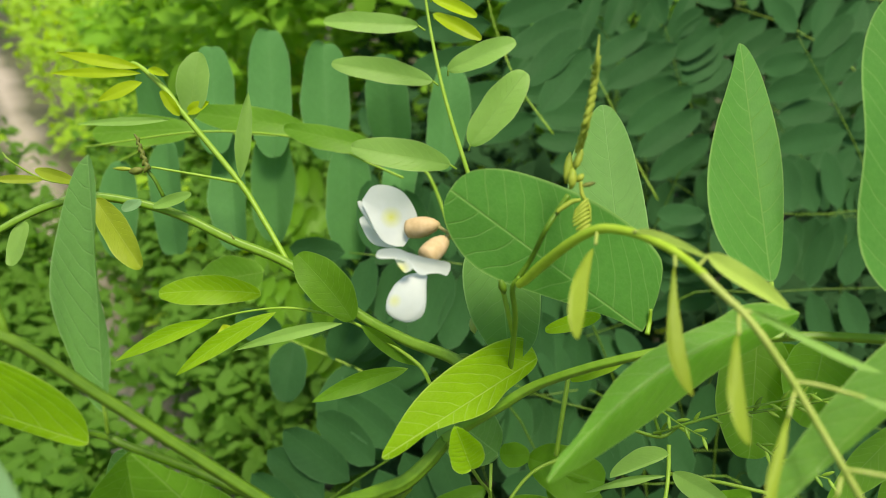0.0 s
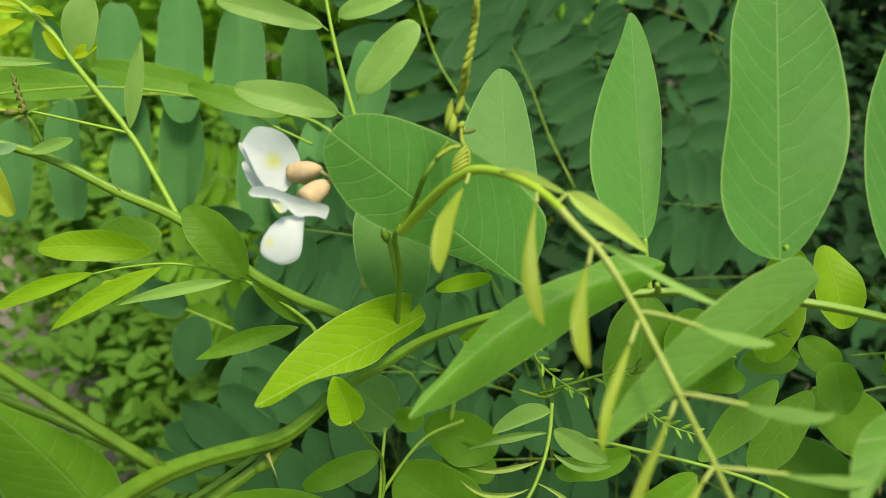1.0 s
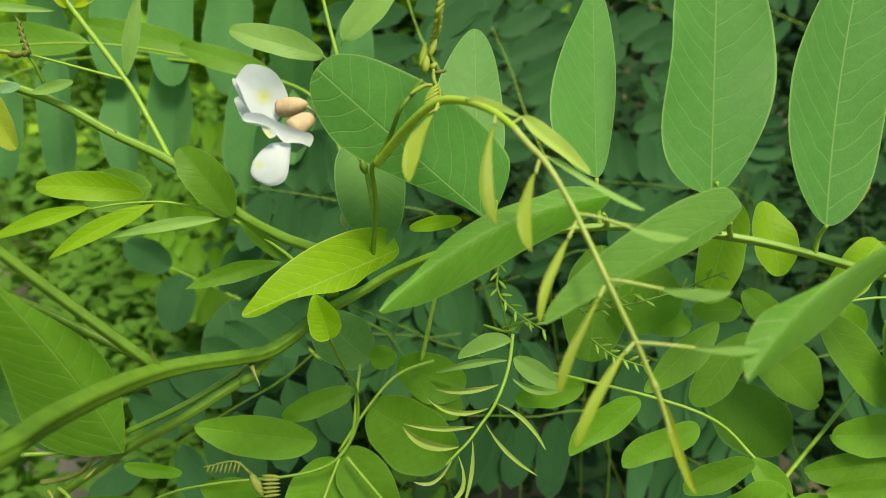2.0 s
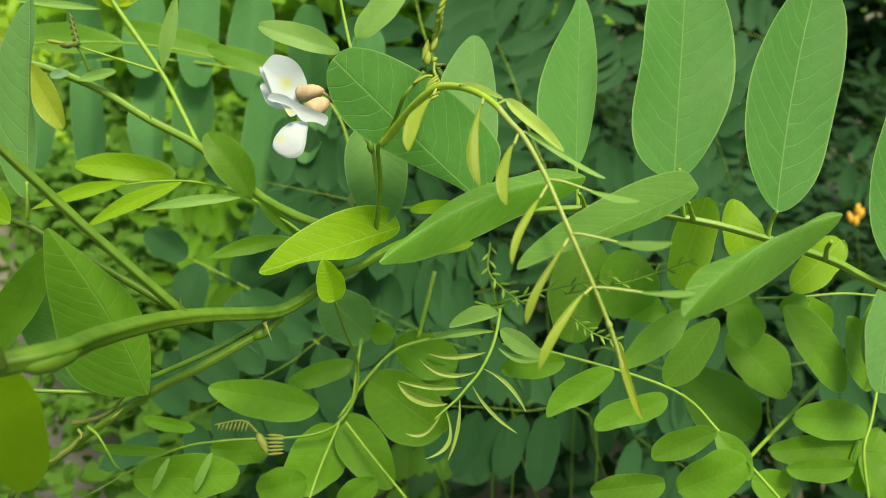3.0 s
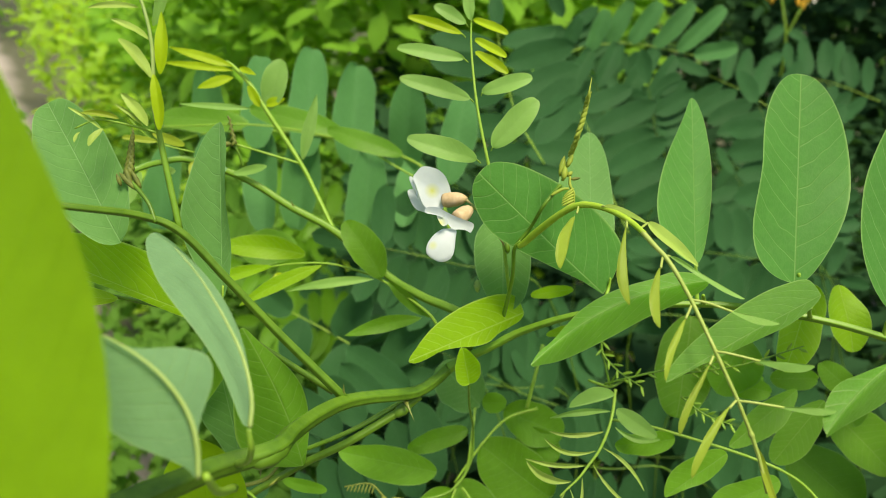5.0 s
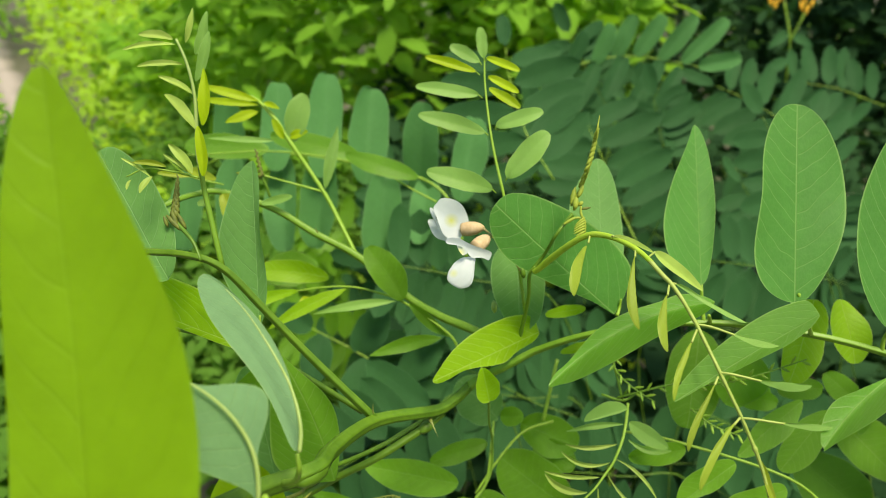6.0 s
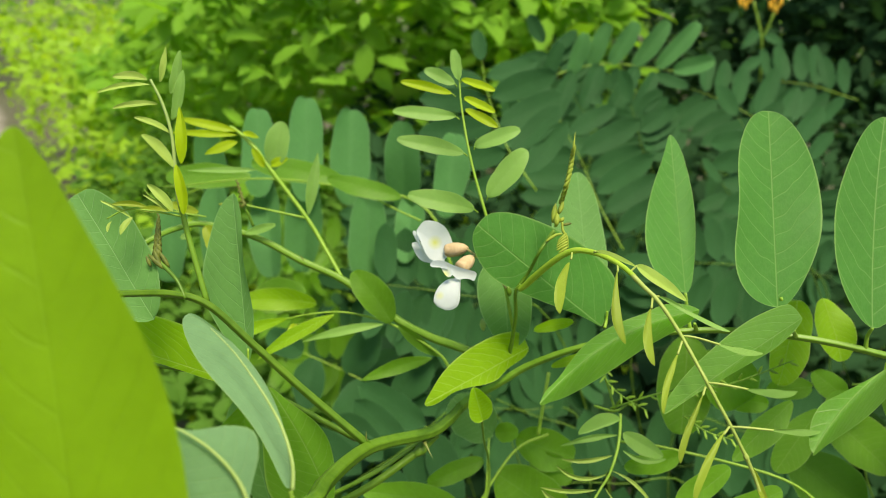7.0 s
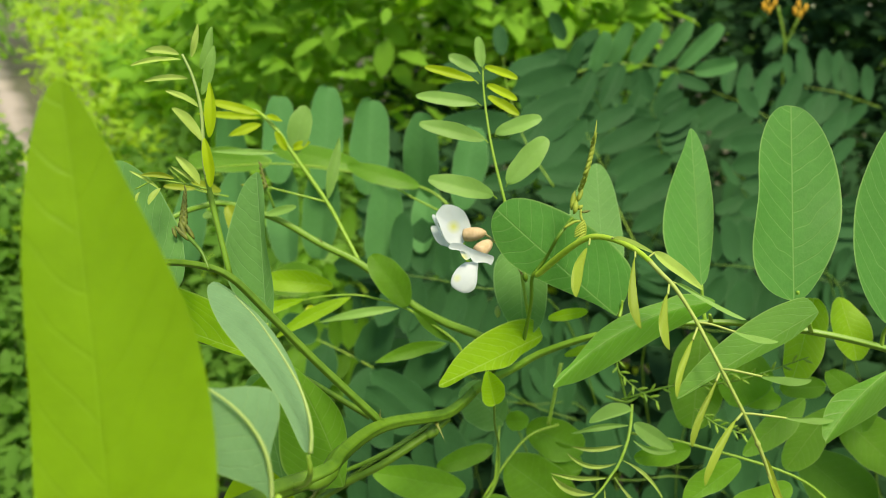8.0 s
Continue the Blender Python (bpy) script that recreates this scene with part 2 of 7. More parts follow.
def leaf_mesh(length, width, fold=8, bend=0.0, side=0.0, twist=0, shape="oval", wave=0.02, material="mid", rows=14, cols=8, fold2=None, ess=0.0):
    """A leaf blade along +y; fold tilts its halves (fold2 the second one apart), ess gives it an S-bend."""
    a, b = SHAPES[shape]
    verts, uvs, edge, faces = [], [], [], []
    phase = (length * 911.0 + width * 577.0) % 6.28
    folds = (radians(fold), radians(fold if fold2 is None else fold2))
    for i in range(rows + 1):
        s = i / rows
        s = 0.5 - 0.5 * math.cos(math.pi * s) if rows > 8 else s
        half = width / 2 * max(0.035, math.sin(math.pi * min(1, max(0, s)) ** a) ** b if 0 < s < 1 else 0)
        uneven = [1 + 0.055 * math.sin(5.2 * s + phase + k) + 0.024 * math.sin(17 * s + 2 * phase + 3 * k) for k in (0.0, 2.3)]
        uneven = [uneven[0] * (1 + 0.06 * math.sin(3 * phase)), uneven[1] * (1 - 0.06 * math.sin(3 * phase))]
        bow = 4 * s * (1 - s)
        turn = radians(twist) * (s - 0.5)
        for j in range(cols + 1):
            u = 2 * j / cols - 1
            h = half * uneven[u > 0]
            f = folds[u > 0]
            x, z = u * h * math.cos(f), abs(u) ** 1.25 * h * math.sin(f)
            z += wave * width * (u * u * math.sin(8.0 * s + phase + (1.3 if u > 0 else 0)) + 0.9 * u * math.sin(4.3 * s + 2 * phase) + 0.5 * math.sin(6.0 * s + phase) * s * (1 - s) * 4)
            x, z = x * math.cos(turn) - z * math.sin(turn), x * math.sin(turn) + z * math.cos(turn)
            dent = 0.02 * length * max(0, 1 - 3.5 * abs(u * half / width)) * s ** 14
            verts.append((x + side * length * bow + ess * length * math.sin(2 * math.pi * s), length * s - dent, z + bend * length * bow))
            uvs.append((0.5 + u * half / width, s))
            edge.append(max(abs(u), abs(2 * s - 1) ** 3))
    for i in range(rows):
        for j in range(cols):
            k = i * (cols + 1) + j
            faces.append((k, k + 1, k + cols + 2, k + cols + 1))
    return mesh_of("leaflet", verts, faces, MAT[material], uvs, edge)


def facing(base, tip, roll=0.0):
    """The pose of a leaf from base to tip, its face turned to the open side of the bush, then rolled about its length."""
    base, tip = Vector(base), Vector(tip)
    y = (tip - base).normalized()
    z = (VIEW - VIEW.dot(y) * y).normalized()
    z.rotate(Matrix.Rotation(radians(roll), 3, y))
    x = y.cross(z)
    return Matrix.Translation(base) @ Matrix((x, y, z)).transposed().to_4x4()


def leaflet(parent, base, tip, width, material="mid", roll=0, fold=8, bend=0.0, side=0.0, shape="oval", twist=0, wave=0.045, label="", fold2=None, ess=0.0):
    me = leaf_mesh((Vector(tip) - Vector(base)).length, width, fold, bend, side, twist, shape, wave, material, rows=26, cols=10, fold2=fold2, ess=ess)
    return part("leaflet", me, parent, facing(base, tip, roll), label)


def profile(values, s):
    """Half-widths at even steps of the angle from base to tip, joined by a smooth curve."""
    v = (0.0, *values, 0.0)
    x = math.acos(max(-1.0, min(1.0, 1 - 2 * s))) / math.pi * (len(v) - 1)
    i = min(len(v) - 2, int(x))
    f = x - i
    p0, p1, p2, p3 = v[max(0, i - 1)] if i else -v[1], v[i], v[i + 1], v[i + 2] if i + 2 < len(v) else -v[-2]
    return max(0.0, 0.5 * (2 * p1 + (p2 - p0) * f + (2 * p0 - 5 * p1 + 4 * p2 - p3) * f * f + (3 * p1 - p0 - 3 * p2 + p3) * f ** 3))


def blade_mesh(name, length, left, right, material, fold, fold2, bend, side, twist, wave, cup, puff, rows, cols):
    """A blade along +y with its own two edges; cup hollows it, puff makes a closed swollen body of it."""
    width = (max(left) + max(right)) * length
    phase = (length * 911.0 + width * 577.0) % 6.28
    verts, uvs, edge, faces = [], [], [], []
    for back in ((1, -1) if puff else (1,)):
        for i in range(rows + 1):
            s = 0.5 - 0.5 * math.cos(math.pi * i / rows)
            bow, turn = 4 * s * (1 - s), radians(twist) * (s - 0.5)
            halves = (length * profile(left, s), length * profile(right, s))
            for j in range(cols + 1):
                u = 2 * j / cols - 1
                h, f = halves[u > 0], radians((fold, fold2)[u > 0])
                x, z = u * h * math.cos(f), abs(u) ** 1.2 * h * math.sin(f)
                z += wave * width * (u * u * math.sin(8.0 * s + phase + (1.3 if u > 0 else 0)) + 0.8 * u * math.sin(4.3 * s + 2 * phase)) * bow
                z -= cup * length * (1 - u * u) * bow * (1 if not puff else 0)
                z += back * puff * length * math.sqrt(max(0, 1 - u * u)) * math.sqrt(bow)
                x, z = x * math.cos(turn) - z * math.sin(turn), x * math.sin(turn) + z * math.cos(turn)
                verts.append((x + side * length * bow, length * s, z + bend * length * bow))
                uvs.append((0.5 + u * h / width, s))
                edge.append(max(abs(u), abs(2 * s - 1) ** 3))
    for shell in range(2 if puff else 1):
        k0 = shell * (rows + 1) * (cols + 1)
        for i in range(rows):
            for j in range(cols):
                k = k0 + i * (cols + 1) + j
                faces.append((k, k + 1, k + cols + 2, k + cols + 1)[::-1 if shell else 1])
    return mesh_of(name, verts, faces, MAT[material], uvs, edge)


def blade(parent, base, tip, left, right, material="mid", roll=0, fold=8, fold2=None, side=0.0, bend=0.0, twist=0, wave=0.04, puff=0.0, label=""):
    """A leaflet whose left and right half-widths are given, as shares of its length."""
    me = blade_mesh("leaflet", (Vector(tip) - Vector(base)).length, left, right, material, fold, fold if fold2 is None else fold2, bend, side, twist, wave, 0.0, puff, 32, 12)
    return part("leaflet", me, parent, facing(base, tip, roll), label)


def petal_blade(name, parent, base, tip, left, right, material="petal", roll=0, fold=0, fold2=None, cup=0.05, puff=0.0, wave=0.03, side=0.0, label=""):
    """A thin white petal with its own two edges."""
    me = blade_mesh(name, (Vector(tip) - Vector(base)).length, left, right, material, fold, fold if fold2 is None else fold2, 0.0, side, 0, wave, cup, puff, 26, 16)
    return part(name, me, parent, facing(base, tip, roll), label)


def spline(points, steps=6):
    pts = [Vector(p) for p in points]
    ext = [2 * pts[0] - pts[1], *pts, 2 * pts[-1] - pts[-2]]
    line = []
    for i in range(1, len(ext) - 2):
        p0, p1, p2, p3 = ext[i - 1:i + 3]
        for k in range(steps):
            t = k / steps
            line.append(0.5 * (2 * p1 + (p2 - p0) * t + (2 * p0 - 5 * p1 + 4 * p2 - p3) * t * t + (3 * p1 - p0 - 3 * p2 + p3) * t ** 3))
    return line + [pts[-1]]


def tube_mesh(name, points, radii, material, ridges=0.06, sides=10, steps=6):
    """A rounded, faintly ridged stem through the points; radii at each point, in millimetres."""
    sides = 20 if ridges > 0.09 else sides
    line = spline(points, steps)
    rs = np.interp(np.linspace(0, len(points) - 1, len(line)), range(len(points)), np.interp(np.linspace(0, 1, len(points)), np.linspace(0, 1, len(radii)), radii)) / 1000
    verts, faces = [], []
    side = None
    for i, p in enumerate(line):
        way = (line[min(i + 1, len(line) - 1)] - line[max(i - 1, 0)]).normalized()
        side = (VIEW if side is None else side)
        side = (side - side.dot(way) * way).normalized()
        other = way.cross(side)
        for k in range(sides):
            a = 2 * math.pi * k / sides
            r = float(rs[i]) * (1 + ridges * (0.35 - abs(math.sin(2.5 * a))) * (1.4 if ridges > 0.09 else 1.0) + 0.015 * math.sin(1.7 * i + 3 * a))
            verts.append(p + r * (math.cos(a) * side + math.sin(a) * other))
    for i in range(len(line) - 1):
        for k in range(sides):
            n = (k + 1) % sides
            faces.append((i * sides + k, i * sides + n, (i + 1) * sides + n, (i + 1) * sides + k))
    faces.append(tuple(range(sides))[::-1])
    faces.append(tuple((len(line) - 1) * sides + k for k in range(sides)))
    return mesh_of(name, verts, faces, MAT[material])


def stem(name, parent, points, radii, material="stem", ridges=0.06, sides=10, label=""):
    """A stem as a part; its origin lies at its first point."""
    o = Vector(points[0])
    me = tube_mesh(name, [Vector(p) - o for p in points], radii, material, ridges, sides)
    return part(name, me, parent, Matrix.Translation(o), label)


def bead_mesh(name, stations, material, sides=12, squash=1.0):
    """A body turned about +y: stations of (y, radius) in metres."""
    verts, faces = [], []
    for y, r in stations:
        for k in range(sides):
            a = 2 * math.pi * k / sides
            verts.append((r * math.cos(a), y, r * squash * math.sin(a)))
    n = len(stations)
    for i in range(n - 1):
        for k in range(sides):
            q = (k + 1) % sides
            faces.append((i * sides + k, i * sides + q, (i + 1) * sides + q, (i + 1) * sides + k))
    faces.append(tuple(range(sides))[::-1])
    faces.append(tuple((n - 1) * sides + k for k in range(sides)))
    return mesh_of(name, verts, faces, MAT[material])


def bead(name, parent, base, tip, radius, material, profile=((0, 0.2), (0.2, 0.75), (0.5, 1.0), (0.8, 0.7), (1, 0.1)), squash=1.0, roll=0, label=""):
    span = (Vector(tip) - Vector(base)).length
    me = bead_mesh(name, [(y * span, r * radius) for y, r in profile], material, 12, squash)
    return part(name, me, parent, facing(base, tip, roll), label)


def thorn(parent, base, tip, radius):
    return bead("thorn", parent, base, tip, radius, "thorn", ((0, 1.0), (0.3, 0.5), (0.7, 0.2), (1, 0.02)), 0.6)


def compound_leaf(points, pairs, long, wide, material, radii=(0.7, 0.3), spread=68, roll=0, bend=-0.05, fold=10, shape="oval", start=0.12,
                  label="", group="", stalk="rachis", parent=None, lift=0, jitter=1.0, seed=1):
    """A feather-shaped leaf along the points: a stalk, pairs of leaflets and an end leaflet, all of a size with small differences."""
    rnd = random.Random(seed)
    line = spline(points, 8)
    if parent is None:
        parent = thing("compound_leaf", points[0], label, "leaf", group)
        rachis = stem("leaf_stalk", parent, points, radii, stalk, 0.0, 6)
        under = parent
    else:
        rachis = stem("leaf_stalk", parent, points, radii, stalk, 0.0, 6)
        under = rachis
    kinds = [leaf_mesh(long * k, wide * k * w, fold, bend, 0.02 * (w - 1), 0, shape, 0.03, material, 8, 6) for k, w in ((1, 1), (0.93, 1.06), (1.05, 0.93))]
    for i in range(pairs + 1):
        at = start + (1 - start) * i / max(1, pairs)
        x = at * (len(line) - 1)
        p = line[min(len(line) - 1, int(x))].lerp(line[min(len(line) - 1, int(x) + 1)], x % 1)
        way = (line[min(len(line) - 1, int(x) + 2)] - line[max(0, int(x) - 2)]).normalized()
        up = VIEW.copy()
        up.rotate(Matrix.Rotation(radians(roll), 3, way))
        across = way.cross(up).normalized()
        size = (0.78 + 0.5 * math.sin(math.pi * min(1, at * 0.85 + 0.1))) * 0.85
        for flank in ((-1, 1) if i < pairs else (0,)):
            a = radians(spread + rnd.uniform(-7, 7) * jitter) * flank
            d = (way * math.cos(a) + across * math.sin(a) + up * (lift + rnd.uniform(-0.13, 0.13) * jitter)).normalized()
            z = (up - up.dot(d) * d).normalized()
            z.rotate(Matrix.Rotation(radians(rnd.uniform(-22, 22) * jitter), 3, d))
            m = Matrix.Translation(p + d * 0.002) @ Matrix((d.cross(z), d, z)).transposed().to_4x4() @ Matrix.Scale(size * rnd.uniform(0.92, 1.08), 4)
            part("leaflet", rnd.choice(kinds), under, m)
    return parent


# ---- ground ----
def ground_height(x, y):
    return 0.05 * noise.noise((x * 0.8, y * 0.8, 0)) + 0.012 * noise.noise((x * 6, y * 6, 3))


def ground_material():
    m, nt, ln, out = nodes_of("soil and trodden path")
    place = nt.nodes.new("ShaderNodeTexCoord")
    sep = nt.nodes.new("ShaderNodeSeparateXYZ")
    ln.new(place.outputs["Object"], sep.inputs[0])
    fine, mid, coarse = (noise_node(nt, s, 6, place.outputs["Object"]) for s in (90, 14, 1.5))
    earth = mix_colour(nt, mid, (0.035, 0.045, 0.018), (0.09, 0.085, 0.04))
    sand = mix_colour(nt, fine, (0.20, 0.175, 0.14), (0.38, 0.34, 0.28))
    across = math_node(nt, 'ADD', sep.outputs[0], math_node(nt, 'MULTIPLY', sep.outputs[1], 0.71))
    off = math_node(nt, 'ABSOLUTE', math_node(nt, 'SUBTRACT', across, 0.10))
    bed = math_node(nt, 'SUBTRACT', 1.0, math_node(nt, 'MULTIPLY', math_node(nt, 'SUBTRACT', math_node(nt, 'ADD', off, math_node(nt, 'MULTIPLY', coarse, 0.3)), 0.15), 6.0, True), True)
    skin = nt.nodes.new("ShaderNodeBsdfPrincipled")
    skin.inputs["Roughness"].default_value = 0.95
    ln.new(mix_colour(nt, bed, earth, sand), skin.inputs["Base Color"])
    bump = nt.nodes.new("ShaderNodeBump")
    bump.inputs["Strength"].default_value, bump.inputs["Distance"].default_value = 0.6, 0.01
    ln.new(fine, bump.inputs["Height"])
    ln.new(bump.outputs[0], skin.inputs["Normal"])
    ln.new(skin.outputs[0], out.inputs[0])
    return m


def build_ground():
    xs = [-400, -60, -15, *np.linspace(-6, 6, 49), 15, 60, 400]
    ys = [-400, -60, -15, *np.linspace(-4, 10, 57), 20, 60, 400]
    verts = [(x, y, ground_height(x, y)) for y in ys for x in xs]
    n = len(xs)
    faces = [(r * n + q, r * n + q + 1, (r + 1) * n + q + 1, (r + 1) * n + q) for r in range(len(ys) - 1) for q in range(n - 1)]
    ob = new("ground", mesh_of("ground", verts, faces, ground_material()))
    return tagged(ob, "dark leafy soil with a pale trodden dirt path", "ground", kind="structure")


build_ground()
GROVE = "locust leaves behind the branch"

CALYX = ((0, 0.16), (0.06, 0.36), (0.2, 0.66), (0.42, 0.92), (0.7, 1.0), (0.9, 0.95), (1.0, 0.9))
SLIM = ((0, 0.45), (0.15, 0.85), (0.45, 1.0), (0.75, 0.75), (0.93, 0.4), (1, 0.12))


branch = thing("locust_branch", (-0.0445, 0.0606, 0.8980), "thick green thorny locust branch with broad leaflets", "branch")
stem("stem", branch, [(-0.0727, 0.0316, 0.9022), (-0.0618, 0.0423, 0.9014), (-0.0554, 0.0520, 0.8986), (-0.0444, 0.0618, 0.8969), (-0.0427, 0.0751, 0.8921), (-0.0389, 0.0928, 0.8852), (-0.0336, 0.1087, 0.8784), (-0.0261, 0.1183, 0.8744), (-0.0171, 0.1262, 0.8709), (-0.0099, 0.1321, 0.8691), (-0.0038, 0.1391, 0.8697), (0.0012, 0.1455, 0.8717)], (2.90, 2.80, 2.60, 2.42, 2.44, 2.43, 2.32, 2.18, 2.18, 2.15, 2.12, 2.06), ridges=0.2)
stem("stem", branch, [(0.0012, 0.1455, 0.8717), (0.0083, 0.1480, 0.8760), (0.0181, 0.1496, 0.8818), (0.0280, 0.1492, 0.8894), (0.0446, 0.1423, 0.9018), (0.0646, 0.1382, 0.9099), (0.0863, 0.1350, 0.9149), (0.1024, 0.1318, 0.9167), (0.1198, 0.1273, 0.9174), (0.1341, 0.1242, 0.9165), (0.1504, 0.1206, 0.9142), (0.1653, 0.1178, 0.9112), (0.1781, 0.1147, 0.9070), (0.2255, 0.1052, 0.8943)], (2.06, 1.76, 1.56, 1.44, 1.28, 1.20, 1.18, 1.22, 1.20, 1.24, 1.28, 1.28, 1.32, 1.40), "shoot", ridges=0.16)
bead("node", branch, (-0.0490, 0.0555, 0.8968), (-0.0412, 0.0660, 0.8950), 0.0030, "stem", squash=0.9)
bead("node", branch, (-0.0178, 0.1279, 0.8603), (-0.0109, 0.1328, 0.8636), 0.0024, "stem")
thorn(branch, (-0.0340, 0.1097, 0.8802), (-0.0339, 0.1090, 0.8859), 0.0008)
thorn(branch, (-0.0136, 0.1280, 0.8676), (-0.0097, 0.1218, 0.8636), 0.0009)
thorn(branch, (-0.0474, 0.0608, 0.8939), (-0.0471, 0.0588, 0.8894), 0.0007)
stem("stem", branch, [(-0.0330, 0.1108, 0.8779), (-0.0376, 0.1092, 0.8841), (-0.0559, 0.1075, 0.9040), (-0.0699, 0.1047, 0.9216), (-0.0816, 0.1024, 0.9357), (-0.0905, 0.0974, 0.9414), (-0.0996, 0.0836, 0.9474), (-0.1131, 0.0763, 0.9506)], (1.6, 1.5, 1.35, 1.25, 1.2, 1.1, 0.95, 0.8), ridges=0.16)
left_leaf = stem("leaf_stalk", branch, [(-0.0379, 0.1142, 0.8782), (-0.0573, 0.1143, 0.8902), (-0.0708, 0.1130, 0.8992), (-0.0789, 0.1142, 0.9019), (-0.1113, 0.1219, 0.9018), (-0.1273, 0.1223, 0.9027)], (1.1, 1.05, 0.95, 0.8, 0.6, 0.45))
blade(left_leaf, (-0.0735, 0.1119, 0.9103), (-0.0872, 0.1533, 0.9563), (0.036, 0.081, 0.136, 0.2, 0.262, 0.286, 0.256, 0.212, 0.17, 0.121, 0.063), (0.022, 0.044, 0.07, 0.09, 0.097, 0.09, 0.075, 0.063, 0.057, 0.044, 0.023), "blue", roll=-36, fold=12, fold2=8, wave=0.04)
stem("leaflet_stalk", left_leaf, [(-0.0738, 0.1134, 0.9143), (-0.0736, 0.1120, 0.9089), (-0.0742, 0.1119, 0.9039)], (0.4, 0.45, 0.5), "rachis")
blade(left_leaf, (-0.0771, 0.1090, 0.9038), (-0.1434, 0.1218, 0.9179), (0.014, 0.024, 0.029, 0.03, 0.029, 0.03, 0.034, 0.036, 0.032, 0.024, 0.013), (0.069, 0.121, 0.163, 0.19, 0.202, 0.198, 0.179, 0.146, 0.106, 0.064, 0.03), "bright", fold=8, fold2=14, wave=0.04)
leaflet(left_leaf, (-0.1068, 0.1128, 0.9060), (-0.1330, 0.1111, 0.9069), 0.0069, "bright", roll=30, fold=14)
leaflet(left_leaf, (-0.0712, 0.1182, 0.8937), (-0.0979, 0.1236, 0.8510), 0.0116, "low", fold=12)
stem("flower_stalk", branch, [(0.0201, 0.1520, 0.8905), (0.0202, 0.1448, 0.9130), (0.0184, 0.1388, 0.9262), (0.0199, 0.1375, 0.9304)], (0.85, 0.75, 0.7, 0.62), "shoot")
bead("node", branch, (0.0166, 0.1401, 0.9242), (0.0155, 0.1398, 0.9284), 0.0011, "stem")
blade(branch, (0.0286, 0.1563, 0.8936), (-0.0138, 0.1200, 0.8894), (0.028, 0.05, 0.06, 0.068, 0.093, 0.078, 0.042, 0.023, 0.033, 0.033, 0.019), (0.099, 0.15, 0.176, 0.195, 0.201, 0.194, 0.169, 0.135, 0.094, 0.051, 0.022), "bright", fold=-12, fold2=6, wave=0.07, label="wavy bright yellow-green leaflet")
leaflet(branch, (0.0087, 0.1299, 0.8763), (0.0043, 0.1292, 0.8915), 0.0105, "bright", fold=25, shape="ovate")
blade(branch, (0.0537, 0.1433, 0.9111), (0.0030, 0.1406, 0.9517), (0.008, 0.016, 0.03, 0.061, 0.097, 0.134, 0.167, 0.177, 0.152, 0.111, 0.061), (0.149, 0.273, 0.311, 0.323, 0.317, 0.298, 0.27, 0.233, 0.19, 0.137, 0.08), "mid", fold=-5, fold2=-9, bend=-0.02, wave=0.03, label="broad rounded green leaflet")
stem("leaflet_stalk", branch, [(0.0543, 0.1417, 0.9112), (0.0553, 0.1440, 0.9136), (0.0553, 0.1445, 0.9171)], (0.7, 0.55, 0.4), "rachis")
blade(branch, (0.0520, 0.1586, 0.9148), (0.0514, 0.2029, 0.9572), (0.042, 0.084, 0.133, 0.182, 0.21, 0.222, 0.209, 0.164, 0.115, 0.069, 0.032), (0.039, 0.078, 0.113, 0.142, 0.147, 0.142, 0.129, 0.114, 0.094, 0.067, 0.036), "blue", fold=8, wave=0.03)
blade(branch, (0.0169, 0.1759, 0.9269), (0.0203, 0.1536, 0.8939), (0.056, 0.112, 0.17, 0.227, 0.265, 0.277, 0.267, 0.243, 0.205, 0.139, 0.069), (0.07, 0.143, 0.218, 0.272, 0.29, 0.285, 0.262, 0.214, 0.159, 0.104, 0.052), "blue", fold=8)
blade(branch, (0.0820, 0.1396, 0.9279), (0.0864, 0.1922, 0.9772), (0.087, 0.148, 0.19, 0.205, 0.198, 0.173, 0.135, 0.09, 0.052, 0.028, 0.013), (0.021, 0.041, 0.059, 0.074, 0.084, 0.087, 0.085, 0.078, 0.065, 0.044, 0.022), "mid", fold=10, fold2=4, wave=0.03)
blade(branch, (0.1068, 0.1213, 0.9316), (0.1102, 0.1621, 0.9927), (0.091, 0.154, 0.19, 0.204, 0.202, 0.195, 0.189, 0.171, 0.143, 0.107, 0.06), (0.041, 0.083, 0.126, 0.169, 0.206, 0.231, 0.236, 0.212, 0.164, 0.111, 0.058), "mid", fold=6, fold2=9, wave=0.05)
blade(branch, (0.1410, 0.1199, 0.9255), (0.1596, 0.1692, 0.9911), (0.051, 0.107, 0.157, 0.188, 0.196, 0.195, 0.179, 0.153, 0.117, 0.075, 0.031), (0.038, 0.082, 0.125, 0.157, 0.174, 0.181, 0.181, 0.173, 0.159, 0.133, 0.087), "mid", fold=10, fold2=6, side=-0.02, wave=0.035)
leaflet(branch, (0.1799, 0.1108, 0.9134), (0.1954, 0.1527, 0.9725), 0.0300, "mid", fold=8)
stem("leaflet_stalk", branch, [(0.1428, 0.1223, 0.9153), (0.1419, 0.1221, 0.9209), (0.1410, 0.1199, 0.9255)], (0.8, 0.65, 0.55), "rachis")
stem("leaflet_stalk", branch, [(0.1168, 0.1280, 0.9172), (0.1124, 0.1262, 0.9264), (0.1080, 0.1225, 0.9346)], (0.8, 0.65, 0.55), "rachis")
stem("leaflet_stalk", branch, [(0.0845, 0.1353, 0.9146), (0.0833, 0.1384, 0.9217), (0.0820, 0.1395, 0.9278)], (0.8, 0.65, 0.55), "rachis")
